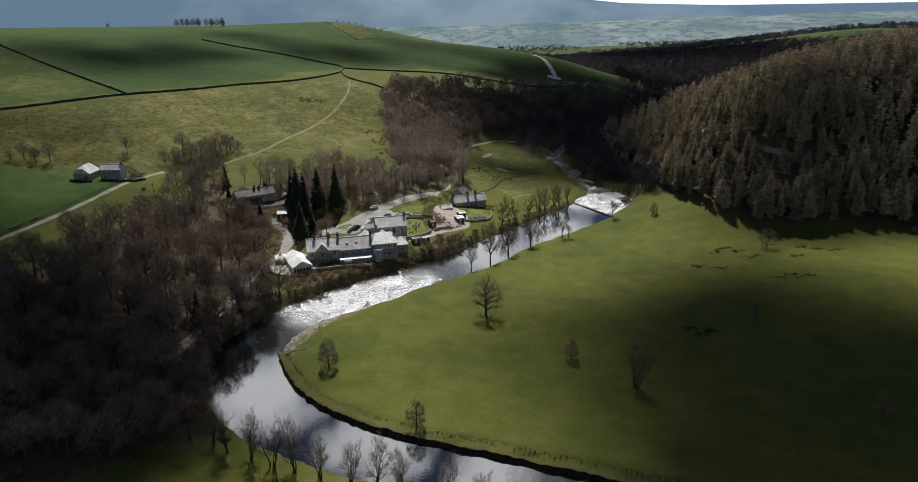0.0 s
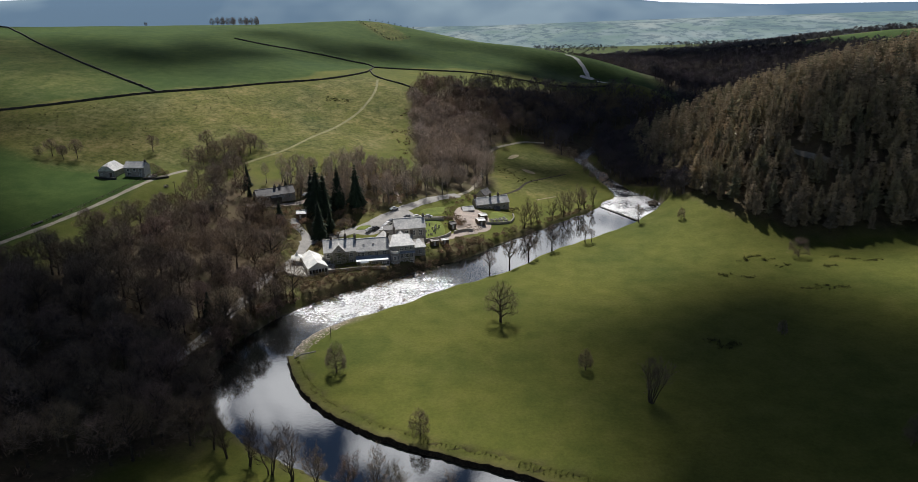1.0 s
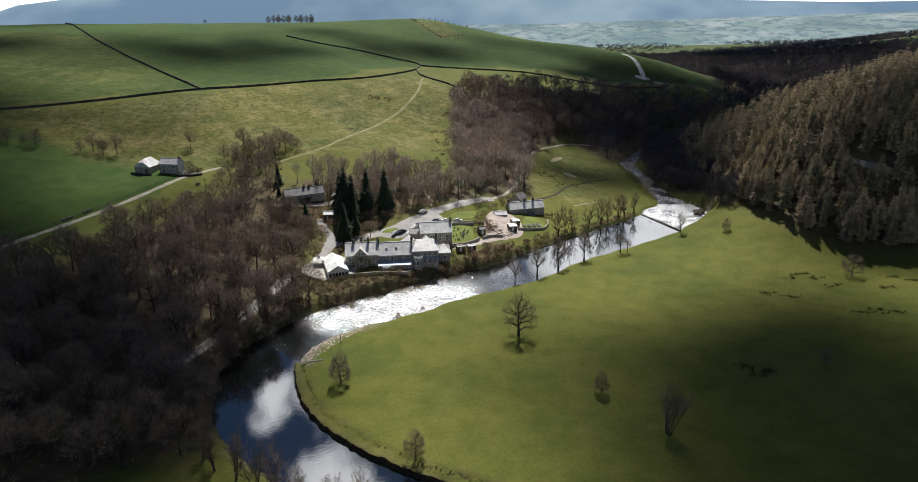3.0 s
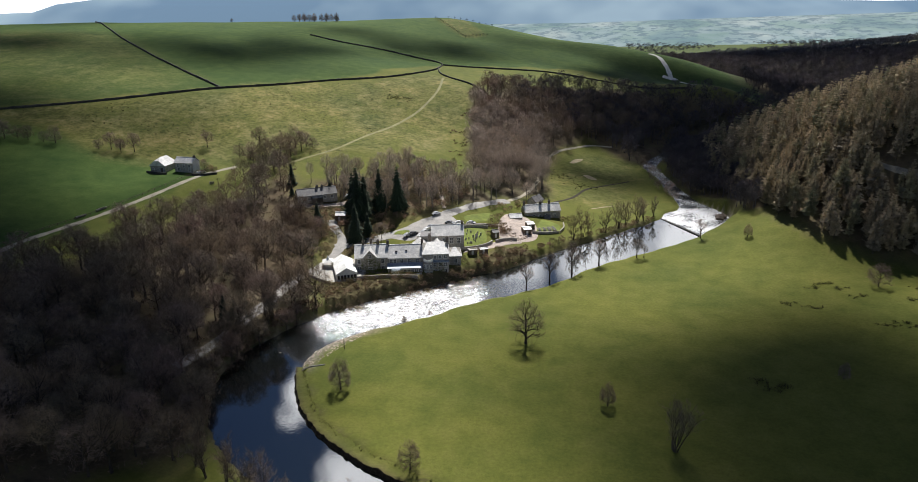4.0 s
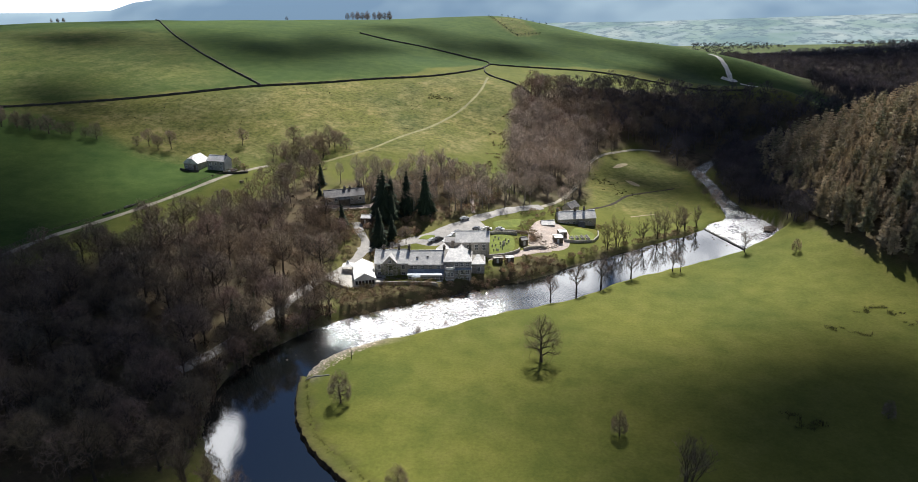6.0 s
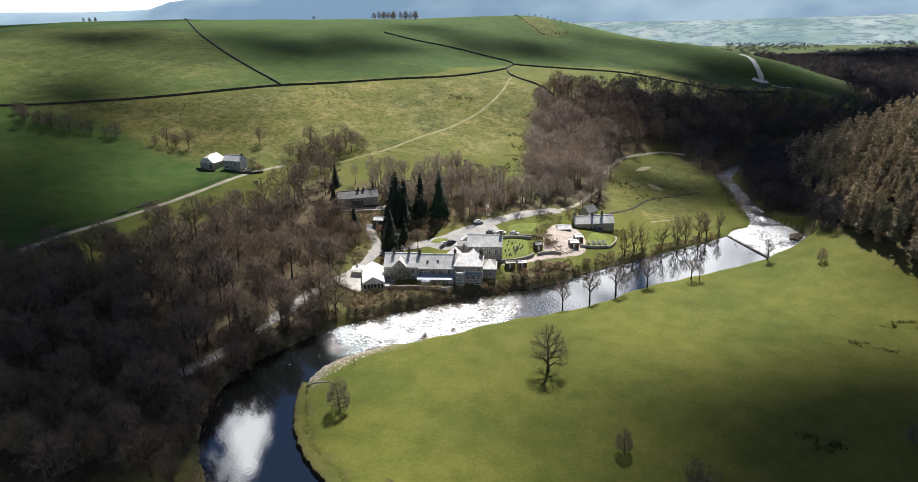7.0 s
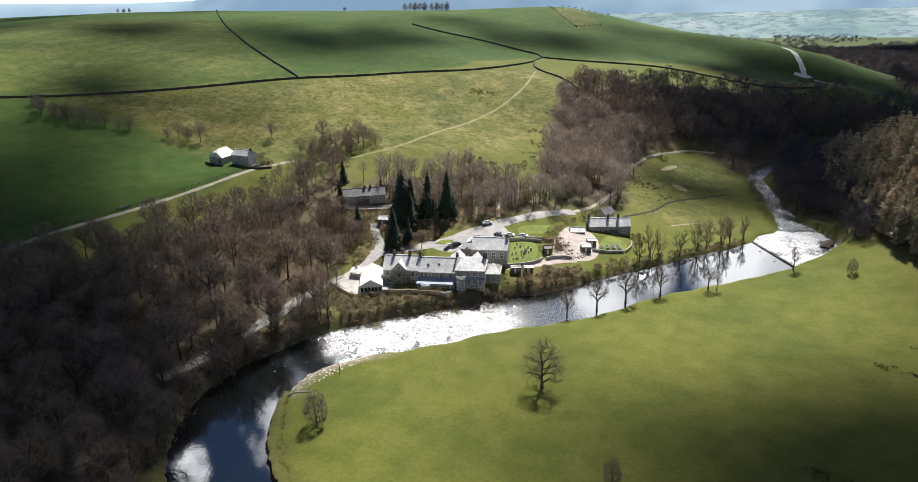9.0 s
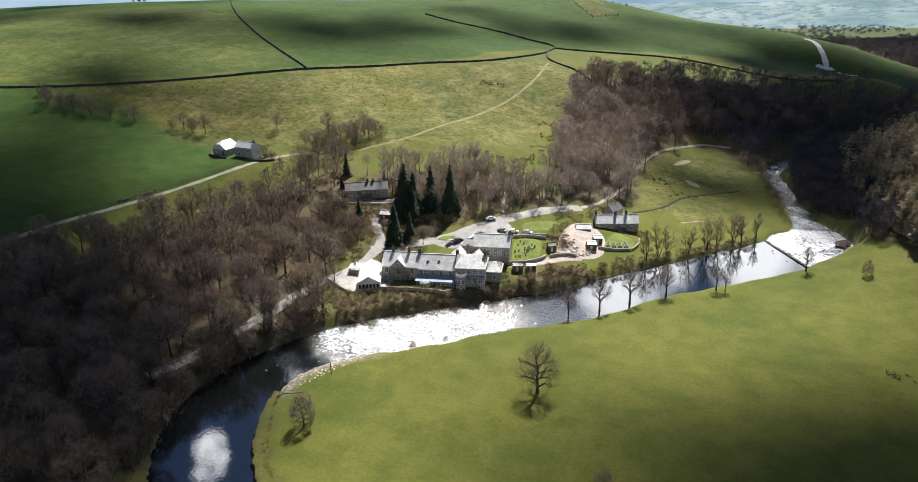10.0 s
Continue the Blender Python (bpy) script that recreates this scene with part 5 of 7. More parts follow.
def window(parent, x, y, z, w, h, face="front", bars=1):
    """A white sash window on a wall, with its sill and dark panes. face: the way that it looks."""
    key = (round(w, 2), round(h, 2), bars)
    if key not in WINDOW_CACHE:
        f = Geo()
        t = 0.13
        f.box(-w / 2 - t, -w / 2, -0.1, 0.1, 0, h).box(w / 2, w / 2 + t, -0.1, 0.1, 0, h)
        f.box(-w / 2 - t, w / 2 + t, -0.1, 0.1, h, h + t).box(-w / 2 - t - 0.06, w / 2 + t + 0.06, -0.2, 0.1, -t, 0)
        f.box(-w / 2, w / 2, -0.07, 0.05, h / 2 - 0.05, h / 2 + 0.05)
        for k in range(bars):
            c = -w / 2 + w * (k + 1) / (bars + 1)
            f.box(c - 0.045, c + 0.045, -0.06, 0.05, 0, h)
        p = Geo().box(-w / 2, w / 2, -0.03, 0.06, 0, h)
        WINDOW_CACHE[key] = (f.mesh("window", MAT_WHITE), p.mesh("pane", MAT_GLASS))
    turn = {"front": 0, "right": 90, "back": 180, "left": -90}.get(face, face)
    ob = part("window", WINDOW_CACHE[key][0], parent, "white-framed sash window")
    ob.matrix_basis = pose(x, y, z, 0, 0, turn)
    part("pane", WINDOW_CACHE[key][1], ob)
    return ob


def chimney(parent, x, y, z0, z1, w=1.0, d=0.7, pots=2):
    ob = part("chimney", Geo().box(x - w / 2, x + w / 2, y - d / 2, y + d / 2, z0, z1).box(x - w / 2 - 0.1, x + w / 2 + 0.1, y - d / 2 - 0.1, y + d / 2 + 0.1, z1, z1 + 0.18).mesh("chimney", MAT_POT), parent, "dark stone chimney stack")
    for k in range(pots):
        px = x + (k - (pots - 1) / 2) * 0.42
        part("chimney_pot", Geo().drum(px, y, z1 + 0.18, z1 + 0.75, 0.15, 8, 0.12).mesh("chimney_pot", MAT_POT), ob)
    return ob


def ivy_patch(parent, x0, x1, y, z0, z1, count, seed):
    r = random.Random(seed)
    v, t = [], []
    for _ in range(count):
        c = np.array((r.uniform(x0, x1), y - r.uniform(0.03, 0.3), z0 + (z1 - z0) * r.random() ** 1.2))
        o = len(v)
        for k in range(3):
            v.append(c + np.array((r.uniform(-0.3, 0.3), r.uniform(-0.12, 0.05), r.uniform(-0.3, 0.3))))
        t.append((o, o + 1, o + 2))
    part("ivy", fast_mesh("ivy", np.array(v), np.array(t), MAT_IVY), parent, "green ivy climbing the wall")


def hotel():
    h = empty("hotel", pose(-63.0, 271.8, 0, 0, 0, 13.4))
    # west wing with its gable
    part("wall", Geo().gabled(0, 13, 0, 10, 2, 11, 14.6).mesh("wall", MAT_STONE), h)
    part("roof", Geo().pitched(0, 13, 0, 10, 11.05, 14.7).mesh("roof", MAT_SLATE_GLARE), h)
    bay = Geo().add([(3.6, -0.7, 2), (8.6, -0.7, 2), (8.6, 5, 2), (3.6, 5, 2), (3.6, -0.7, 11.6), (8.6, -0.7, 11.6), (8.6, 5, 11.6), (3.6, 5, 11.6), (6.1, -0.7, 14.2), (6.1, 5, 14.2)],
                    [(0, 1, 5, 8, 4), (1, 2, 6, 5), (3, 0, 4, 7), (2, 3, 7, 9, 6), (0, 3, 2, 1), (4, 8, 9, 7), (5, 6, 9, 8)])
    part("gable_bay", bay.mesh("gable_bay", MAT_STONE), h, "projecting gabled stone bay")
    gr = Geo()
    gr.slab((3.3, -1.0, 11.3), (6.1, -1.0, 14.25), (6.1, 5.2, 14.25), (3.3, 5.2, 11.3), -0.18)
    gr.slab((8.9, 5.2, 11.3), (6.1, 5.2, 14.25), (6.1, -1.0, 14.25), (8.9, -1.0, 11.3), -0.18)
    part("gable_roof", gr.mesh("gable_roof", MAT_SLATE_GLARE), h)
    for x in (1.7, 11.1):
        for z in (5.6, 8.6):
            window(h, x, -0.08, z, 1.2, 1.7)
    for z in (5.4, 8.4, 11.2):
        window(h, 6.1, -0.78, z, 1.3 if z < 11 else 1.0, 1.7 if z < 11 else 1.2)
    ivy_patch(h, 3.8, 8.5, -0.75, 4.5, 10.8, 500, 1)
    ivy_patch(h, 2.4, 3.6, -0.05, 5, 9.5, 120, 2)
    ivy_patch(h, 8.6, 10.2, -0.05, 5, 9.5, 160, 3)
    # long middle range
    part("wall", Geo().gabled(13.02, 27, 0.3, 10, 2, 10.4, 14.1).mesh("wall", MAT_STONE), h)
    part("roof", Geo().pitched(13.3, 27, 0.3, 10, 10.45, 14.2).mesh("roof", MAT_SLATE_GLARE), h)
    for x in (14.4, 15.9, 18.6, 21.6, 24.9):
        window(h, x, 0.22, 8.3, 1.1, 1.5)
    for x, y in ((16.5, 2.8), (20.5, 3.0)):
        z = 10.4 + (y - 0.3) / 4.85 * 3.7
        part("rooflight", Geo().box(x - 0.4, x + 0.4, y - 0.5, y + 0.5, z - 0.25, z + 0.32).mesh("rooflight", MAT_GLASS), h, "small dark rooflight")
    # glazed verandah along the middle range
    v = Geo().box(13.1, 26.8, -3.0, 0.28, 2, 7.2)
    part("verandah", v.mesh("verandah", MAT_STONE), h)
    part("verandah_roof", Geo().slab((12.9, -3.4, 7.1), (27, -3.4, 7.1), (27, 0.3, 8.2), (12.9, 0.3, 8.2), 0.15).mesh("verandah_roof", MAT_LEAD), h, "shallow blue-grey metal roof")
    for k in range(9):
        if not 1 <= k <= 2:
            window(h, 13.9 + k * 1.5, -3.08, 5.1, 1.1, 1.45, bars=1)
    bow = Geo().drum(16.3, -3.0, 2.2, 6.9, 1.7, 18)
    part("bow_window", bow.mesh("bow_window", MAT_WHITE), h, "white-painted bow window")
    part("bow_roof", Geo().drum(16.3, -3.0, 6.9, 7.35, 1.95, 18, 1.2).mesh("bow_roof", MAT_LEAD), h)
    for a in (-60, -20, 20, 60):
        window(h, 16.3 + 1.7 * math.sin(radians(a)), -3.0 - 1.7 * math.cos(radians(a)), 5.0, 0.8, 1.4, a)
    part("door", Geo().box(22.6, 23.7, -3.12, -2.95, 3.2, 5.4).mesh("door", MAT_WHITE), h, "white panelled door")
    # east block, three storeys, with a round turret
    part("wall", Geo().gabled(27.02, 37.4, -1.6, 9.4, 0.5, 12.2, 15.2).mesh("wall", MAT_STONE), h)
    part("roof", Geo().hipped(26.7, 37.8, -2.0, 9.8, 12.2, 15.5, 2.2).mesh("roof", MAT_SLATE_GLARE), h)
    for x in (31.9, 33.9, 36.0):
        window(h, x, -1.68, 10.2, 1.1, 1.3)
        window(h, x, -1.68, 6.9, 1.1, 1.6)
        window(h, x, -1.68, 4.0, 1.1, 1.6)
    part("balcony_roof", Geo().slab((31.0, -2.7, 8.9), (37.5, -2.7, 8.9), (37.5, -1.6, 9.5), (31.0, -1.6, 9.5), 0.14).mesh("balcony_roof", MAT_LEAD), h, "narrow blue-grey canopy roof")
    ivy_patch(h, 32.4, 35.4, -1.65, 3.0, 8.6, 240, 4)
    part("turret", Geo().drum(29.2, -2.2, 0.5, 9.7, 1.85, 20).mesh("turret", MAT_STONE, True), h, "round stone turret with a flat top")
    rail = Geo()
    for k in range(20):
        a, b = 2 * math.pi * k / 20, 2 * math.pi * (k + 1) / 20
        p = [(29.2 + r * math.cos(g), -2.2 + r * math.sin(g)) for r in (1.95, 1.7) for g in (a, b)]
        rail.add([(p[0][0], p[0][1], 9.55), (p[1][0], p[1][1], 9.55), (p[3][0], p[3][1], 9.55), (p[2][0], p[2][1], 9.55)] + [(q[0], q[1], 10.5) for q in (p[0], p[1], p[3], p[2])],
                 [(0, 1, 5, 4), (2, 3, 7, 6), (4, 5, 6, 7), (1, 2, 6, 5), (3, 0, 4, 7)])
    part("parapet", rail.mesh("parapet", MAT_WHITE), h, "pale stone parapet")
    for z in (4.0, 6.9):
        for a in (-50, -10, 30):
            window(h, 29.2 + 1.85 * math.sin(radians(a)), -2.2 - 1.85 * math.cos(radians(a)), z, 0.8, 1.5, a)
    window(h, 37.48, 1.5, 6.9, 1.1, 1.6, "right")
    window(h, 37.48, 1.5, 10.0, 1.1, 1.3, "right")
    # rear wings
    part("wall", Geo().gabled(37.42, 42.5, 3, 11, 2, 9.4, 11.8).mesh("wall", MAT_STONE), h)
    part("roof", Geo().hipped(37.2, 42.9, 2.6, 11.4, 9.4, 11.9, 2.4).mesh("roof", MAT_SLATE_GLARE), h)
    window(h, 40.3, 2.92, 6.5, 1.1, 1.5)
    w = Geo()
    for x0, x1 in ((23.0, 29.0), (30.5, 36.0)):
        w.box(x0, x1, 9.5, 17, 3, 11)
    part("rear_wall", w.mesh("rear_wall", MAT_STONE), h)
    for x0, x1 in ((23.0, 29.0), (30.5, 36.0)):
        m = (x0 + x1) / 2
        g = Geo()
        g.slab((x0 - 0.3, 17.3, 10.8), (x0 - 0.3, 6, 10.8), (m, 6, 13.4), (m, 17.3, 13.4), -0.18)
        g.slab((x1 + 0.3, 6, 10.8), (x1 + 0.3, 17.3, 10.8), (m, 17.3, 13.4), (m, 6, 13.4), -0.18)
        g.add([(x0, 17, 10.9), (x1, 17, 10.9), (m, 17, 13.4)], [(0, 1, 2), (2, 1, 0)])
        part("rear_roof", g.mesh("rear_roof", MAT_SLATE_GLARE), h)
    for x, y, z in ((3.3, 5, 16.2), (6.2, 7, 16.4), (9.2, 5, 16.4), (13.1, 5, 16.2), (26.9, 5, 16.0), (37.0, 4, 16.8), (30.0, 9, 16.6)):
        chimney(h, x, y, 12.5, z)
    return tagged(h, "long grey stone hotel with slate roofs, gable, verandah and turret", "hotel")


hotel()


def simple_house(name, m, length, depth, base, eave, ridge, wall_mat, roof_mat, label, category, wins, stacks=(), doors=()):
    h = empty(name, m)
    part("wall", Geo().gabled(0, length, 0, depth, base, eave, ridge).mesh("wall", wall_mat), h)
    part("roof", Geo().pitched(0, length, 0, depth, eave + 0.05, ridge + 0.1).mesh("roof", roof_mat), h)
    for x, z, w, hh in wins:
        window(h, x, -0.08, z, w, hh)
    for x, y, z in stacks:
        chimney(h, x, y, ridge - 1.0, z)
    for x, z in doors:
        part("door", Geo().box(x - 0.5, x + 0.5, -0.08, 0.05, z, z + 2.0).mesh("door", MAT_WOODWORK), h, "dark wooden door")
    return tagged(h, label, category)


chapel = simple_house("chapel", pose(-36.6, 294.6, 0, 0, 0, 13), 13.6, 9.0, 5, 14.0, 17.2, MAT_STONE, MAT_SLATE_GLARE, "grey stone chapel with a pale slate roof and tall windows", "chapel",
                      [(2.2, 10.6, 1.3, 2.2), (5.2, 10.6, 1.3, 2.2), (8.3, 10.6, 1.3, 2.2), (11.4, 10.6, 1.3, 2.2)], [(13.2, 4.5, 18.4)])
part("annexe", Geo().box(-4.5, -0.02, 1.5, 8, 6, 13.2).mesh("annexe", MAT_STONE), chapel)
part("annexe_roof", Geo().box(-4.7, -0.04, 1.3, 8.2, 13.2, 13.45).mesh("annexe_roof", MAT_DARKSLATE), chapel)
inn = simple_house("riverside_cottages", pose(-2.0, 348.0, 0, 0, 0, 21), 18.0, 6.5, 3, 10.0, 12.6, MAT_STONE, MAT_SLATE_GLARE, "row of dark stone cottages with a pale slate roof", "house",
                   [(2, 7.2, 1.0, 1.2), (4.6, 7.2, 1.0, 1.2), (7.5, 7.2, 1.0, 1.2), (11, 7.2, 1.0, 1.2), (15, 7.2, 1.0, 1.2), (13, 4.8, 1.1, 1.2)], [(0.3, 3.2, 14.2), (8.6, 3.2, 14.0), (13.0, 3.2, 14.2)], [(6, 4.8), (14.6, 4.2)])
part("porch", Geo().gabled(9.4, 12.2, -2.2, -0.02, 3, 6.6, 8.0).mesh("porch", MAT_STONE), inn)
part("porch_roof", Geo().pitched(9.4, 12.2, -2.2, 0.1, 6.65, 8.1).mesh("porch_roof", MAT_DARKSLATE), inn)
simple_house("stone_outhouse", pose(2.0, 363.0, 0, 0, 0, 60), 7.0, 5.0, 5, 11.2, 13.2, MAT_STONE, MAT_DARKSLATE, "small dark-roofed stone outhouse behind the cottages", "outhouse", [(3.5, 8.6, 0.9, 1.0)])
simple_house("lean_shed", pose(-8.5, 341.0, 0, 0, 0, 21), 6.0, 4.0, 4, 9.0, 10.2, MAT_STONE, MAT_SLATE_GLARE, "low stone shed with a pale roof beside the yard", "shed", [(2, 7.2, 0.8, 0.8)])
bungalow = simple_house("hillside_cottage", pose(-103.8, 315.6, 0, 0, 0, 33), 18.2, 7.0, 17, 23.2, 25.6, MAT_STONE, MAT_DARKSLATE, "long low stone cottage with a dark slate roof", "house",
                        [(2, 21.2, 1.1, 1.2), (5, 21.2, 1.1, 1.2), (9, 21.2, 1.3, 1.2), (12.4, 21.2, 1.1, 1.2), (15.8, 21.2, 1.1, 1.2)], [(9.6, 3.5, 26.8), (12, 3.5, 26.6)], [(7.2, 20.6)])
part("conservatory", Geo().gabled(6.0, 11.0, -2.4, -0.02, 18, 22.4, 23.2).mesh("conservatory", MAT_GLASS), bungalow, "dark glazed lean-to")
cottage = simple_house("white_gabled_farmhouse", pose(-173.0, 329.6, 0, 0, 0, -4), 10.2, 5.6, 27, 35.0, 37.0, MAT_STONE, MAT_SLATE_GLARE, "tall grey stone farmhouse with a pale roof", "house",
                       [(2, 33.0, 1.0, 1.2), (5.2, 33.0, 1.0, 1.2), (8.2, 33.0, 1.0, 1.2), (2.4, 31.0, 1.4, 1.3), (8.2, 31.0, 1.0, 1.2)], [(9.7, 2.8, 37.8)])
part("whitewash", Geo().add([(10.23, 0.02, 28), (10.23, 5.58, 28), (10.23, 5.58, 35), (10.23, 0.02, 35), (10.23, 2.8, 36.9), (10.203, 0.02, 28), (10.203, 5.58, 28)], [(0, 1, 2, 4, 3), (0, 5, 6, 1)]).mesh("whitewash", MAT_WHITE), cottage, "whitewashed gable end")
barn = empty("field_barn", pose(-185.3, 328.2, 0, 0, 0, -2))
part("wall", Geo().box(0, 8.0, 0, 10, 27, 33.6).mesh("wall", MAT_STONE), barn)
br = Geo()
br.add([(-0.4, -0.4, 33.5), (8.4, -0.4, 33.5), (8.4, 10.4, 33.5), (-0.4, 10.4, 33.5), (4, 2.6, 37.2), (4, 8.4, 37.2), (2.6, -0.4, 35.9), (5.4, -0.4, 35.9)],
       [(0, 1, 7, 6), (6, 7, 4), (1, 2, 5, 4, 7), (2, 3, 5), (3, 0, 6, 4, 5), (3, 2, 1, 0)])
part("roof", br.mesh("roof", MAT_SLATE_GLARE), barn, "half-hipped pale slate roof")
part("doorway", Geo().box(5.6, 6.8, -0.06, 0.05, 30.4, 32.6).mesh("doorway", MAT_WOODWORK), barn, "dark wooden barn door")
window(barn, 1.6, -0.08, 31.4, 0.9, 0.9)
tagged(barn, "stone field barn with a half-hipped pale slate roof", "barn")

# the marquee and its canopy on the terrace
tent = empty("marquee", pose(-66.9, 260.6, 5.3, 0, 0, 26))
tm = Geo()
tm.add([(0, 0, 2.7), (8.2, 0, 2.7), (8.2, 17, 2.7), (0, 17, 2.7), (4.1, 0, 5.0), (4.1, 17, 5.0), (4.1, 5.6, 4.75), (4.1, 11.3, 4.75)],
       [(0, 1, 4), (1, 2, 5, 7, 6, 4), (2, 3, 5), (3, 0, 4, 6, 7, 5)])
part("canopy", tm.mesh("canopy", MAT_CANVAS), tent, "white pitched canvas roof")
part("side_wall", Geo().box(0.1, 8.1, 0.1, 16.9, -1.2, 2.72).mesh("side_wall", MAT_CANVAS), tent)
for k in range(6):
    x = 0.5 + k * 1.25
    part("tent_window", Geo().box(x, x + 0.85, 0.04, 0.09, 0.5, 2.1).mesh("tent_window", MAT_GLASS), tent, "clear arched tent window")
tagged(tent, "large white marquee with windowed sides on a terrace", "marquee")
pav = empty("pagoda_tent", pose(-74.5, 272.5, terrain(-74.5, 272.5), 0, 0, 20))
part("canopy", Geo().add([(-2.2, -2.2, 2.3), (2.2, -2.2, 2.3), (2.2, 2.2, 2.3), (-2.2, 2.2, 2.3), (-0.6, -0.6, 3.2), (0.6, -0.6, 3.2), (0.6, 0.6, 3.2), (-0.6, 0.6, 3.2), (0, 0, 4.6)],
                         [(0, 1, 5, 4), (1, 2, 6, 5), (2, 3, 7, 6), (3, 0, 4, 7), (4, 5, 8), (5, 6, 8), (6, 7, 8), (7, 4, 8), (3, 2, 1, 0)]).mesh("canopy", MAT_CANVAS), pav)
for x, y in ((-2.1, -2.1), (2.1, -2.1), (2.1, 2.1), (-2.1, 2.1)):
    part("pole", Geo().box(x - 0.05, x + 0.05, y - 0.05, y + 0.05, -0.3, 2.32).mesh("pole", MAT_WHITE), pav)
tagged(pav, "small white peaked garden tent", "tent")

# ---- village ground, walls and small things --------------------------------
def patch(name, poly, mat, label, category, lift=0.1, rings=7):
    """A piece of ground cover within a rounded outline, lying on the land."""
    out = smooth_line(poly + poly[:1], 1.2)[:-1]
    c = out.mean(0)
    verts = [(c[0], c[1], terrain(*c) + lift)]
    n = len(out)
    faces = []
    for k in range(1, rings + 1):
        for p in out:
            q = c + (p - c) * k / rings
            verts.append((q[0], q[1], terrain(*q) + lift * (1 if k < rings else -0.5)))
    for j in range(n):
        faces.append((0, 1 + j, 1 + (j + 1) % n))
        for k in range(rings - 1):
            a, b = 1 + k * n + j, 1 + k * n + (j + 1) % n
            faces.append((a, a + n, b + n, b))
    return tagged(new(name, mesh_of(name, verts, faces, mat, True)), label, category, kind="structure")


patch("pavement_car_park", [(-58, 301), (-47, 299.5), (-39, 309), (-31, 317), (-30, 324), (-38, 329), (-48, 314)], MAT_ROAD, "pale asphalt car park behind the hotel", "car park", 0.24)
patch("ground_lawn", [(-23.4, 299), (-15.5, 308), (-18.5, 322), (-27, 316)], MAT_LAWN, "bright mown churchyard lawn", "lawn", 0.16)
patch("ground_island", [(-57, 304), (-50, 304.5), (-49, 309), (-55, 308)], MAT_LAWN, "small mown grass island beside the road", "lawn", 0.34, 4)
patch("ground_green", [(-27, 325), (-18, 332), (-15, 341), (-20, 341), (-29, 331)], MAT_LAWN, "strip of mown grass beside the village road", "lawn", 0.2)
patch("ground_yard", [(-11, 317), (0, 318), (6, 326), (4, 340), (-3, 348), (-11, 346), (-13.5, 333)], MAT_GRAVEL, "pinkish gravel yard with heaps of rubble", "yard", 0.16)
patch("pavement_terrace", [(-78, 262), (-69, 259), (-58, 264), (-60, 276), (-72, 284), (-78, 276)], MAT_PAVING, "pale paved terrace beneath the marquee", "terrace", 0.2)
patch("ground_bank_path", [(-24, 294), (-14, 302), (-6, 312), (0, 318), (-4, 320), (-12, 311), (-20, 302)], MAT_GRAVEL, "pale gravel walk above the river bank", "path", 0.14)
patch("ground_garden", [(4, 331), (14, 335), (15, 345), (6, 347)], MAT_LAWN, "walled kitchen garden plot", "garden", 0.14)
ribbon("path_wood", [(-44, 352), (-42, 343), (-39, 334)], 1.8, MAT_GRAVEL, "pale stony footpath down through the trees", "path", 0.14)
ribbon("path_cottage", [(-108, 312), (-98, 317), (-88, 322), (-83, 328), (-86, 334)], 2.6, MAT_GRAVEL, "pale drive along the front of the hillside cottage", "drive", 0.16)


def garden_wall(points, height, thick, label, mat=MAT_STONE, group="garden walls"):
    p = smooth_line(points, 1.0)
    t = np.gradient(p[:, :2], axis=0)
    t /= np.linalg.norm(t, axis=1)[:, None] + 1e-9
    g = Geo()
    rows = []
    for q, d in zip(p, t):
        s = np.array([-d[1], d[0]])
        z = terrain(*q[:2])
        h = height + random.uniform(-0.06, 0.06)
        rows.append([(*(q[:2] + s * w), zz) for w, zz in ((-thick / 2, z - 0.6), (-thick / 2, z + h), (0, z + h + 0.12), (thick / 2, z + h), (thick / 2, z - 0.6))])
    verts = [v for r in rows for v in r]
    faces = [(k * 5 + j, k * 5 + j + 1, k * 5 + j + 6, k * 5 + j + 5) for k in range(len(rows) - 1) for j in range(4)]
    faces += [(0, 1, 2, 3, 4), tuple(len(verts) - 5 + j for j in (4, 3, 2, 1, 0))]
    return tagged(new("garden_wall", mesh_of("garden_wall", verts, faces, mat)), label, "wall", group)


MAT_SAND = surface("bare_sandy_ground", (0.27, 0.22, 0.14), (0.42, 0.36, 0.25), 1.2, 0.95, 0.4)
patch("ground_bare_patch", [(15.5, 462), (19, 464), (24.5, 476), (24, 480), (19, 474)], MAT_SAND, "bare sandy patch in the riverside field", "ground", 0.12, 3)
patch("ground_bare_patch", [(24, 443), (28, 436), (33, 434), (33, 438), (28, 444)], MAT_SAND, "bare sandy patch in the riverside field", "ground", 0.12, 3)
ribbon("path_field", [(9, 374), (20, 391), (27, 411), (38, 425), (52, 438)], 1.6, MAT_SOIL, "dark worn cart track across the riverside field", "path", 0.1)
# ground strip that stands for a pale fence line
ribbon("path_pale", [(30, 377.5), (36, 383), (42, 388)], 0.9, MAT_SAND, "thin pale ground strip along a fence line by the alders", "path", 0.1)
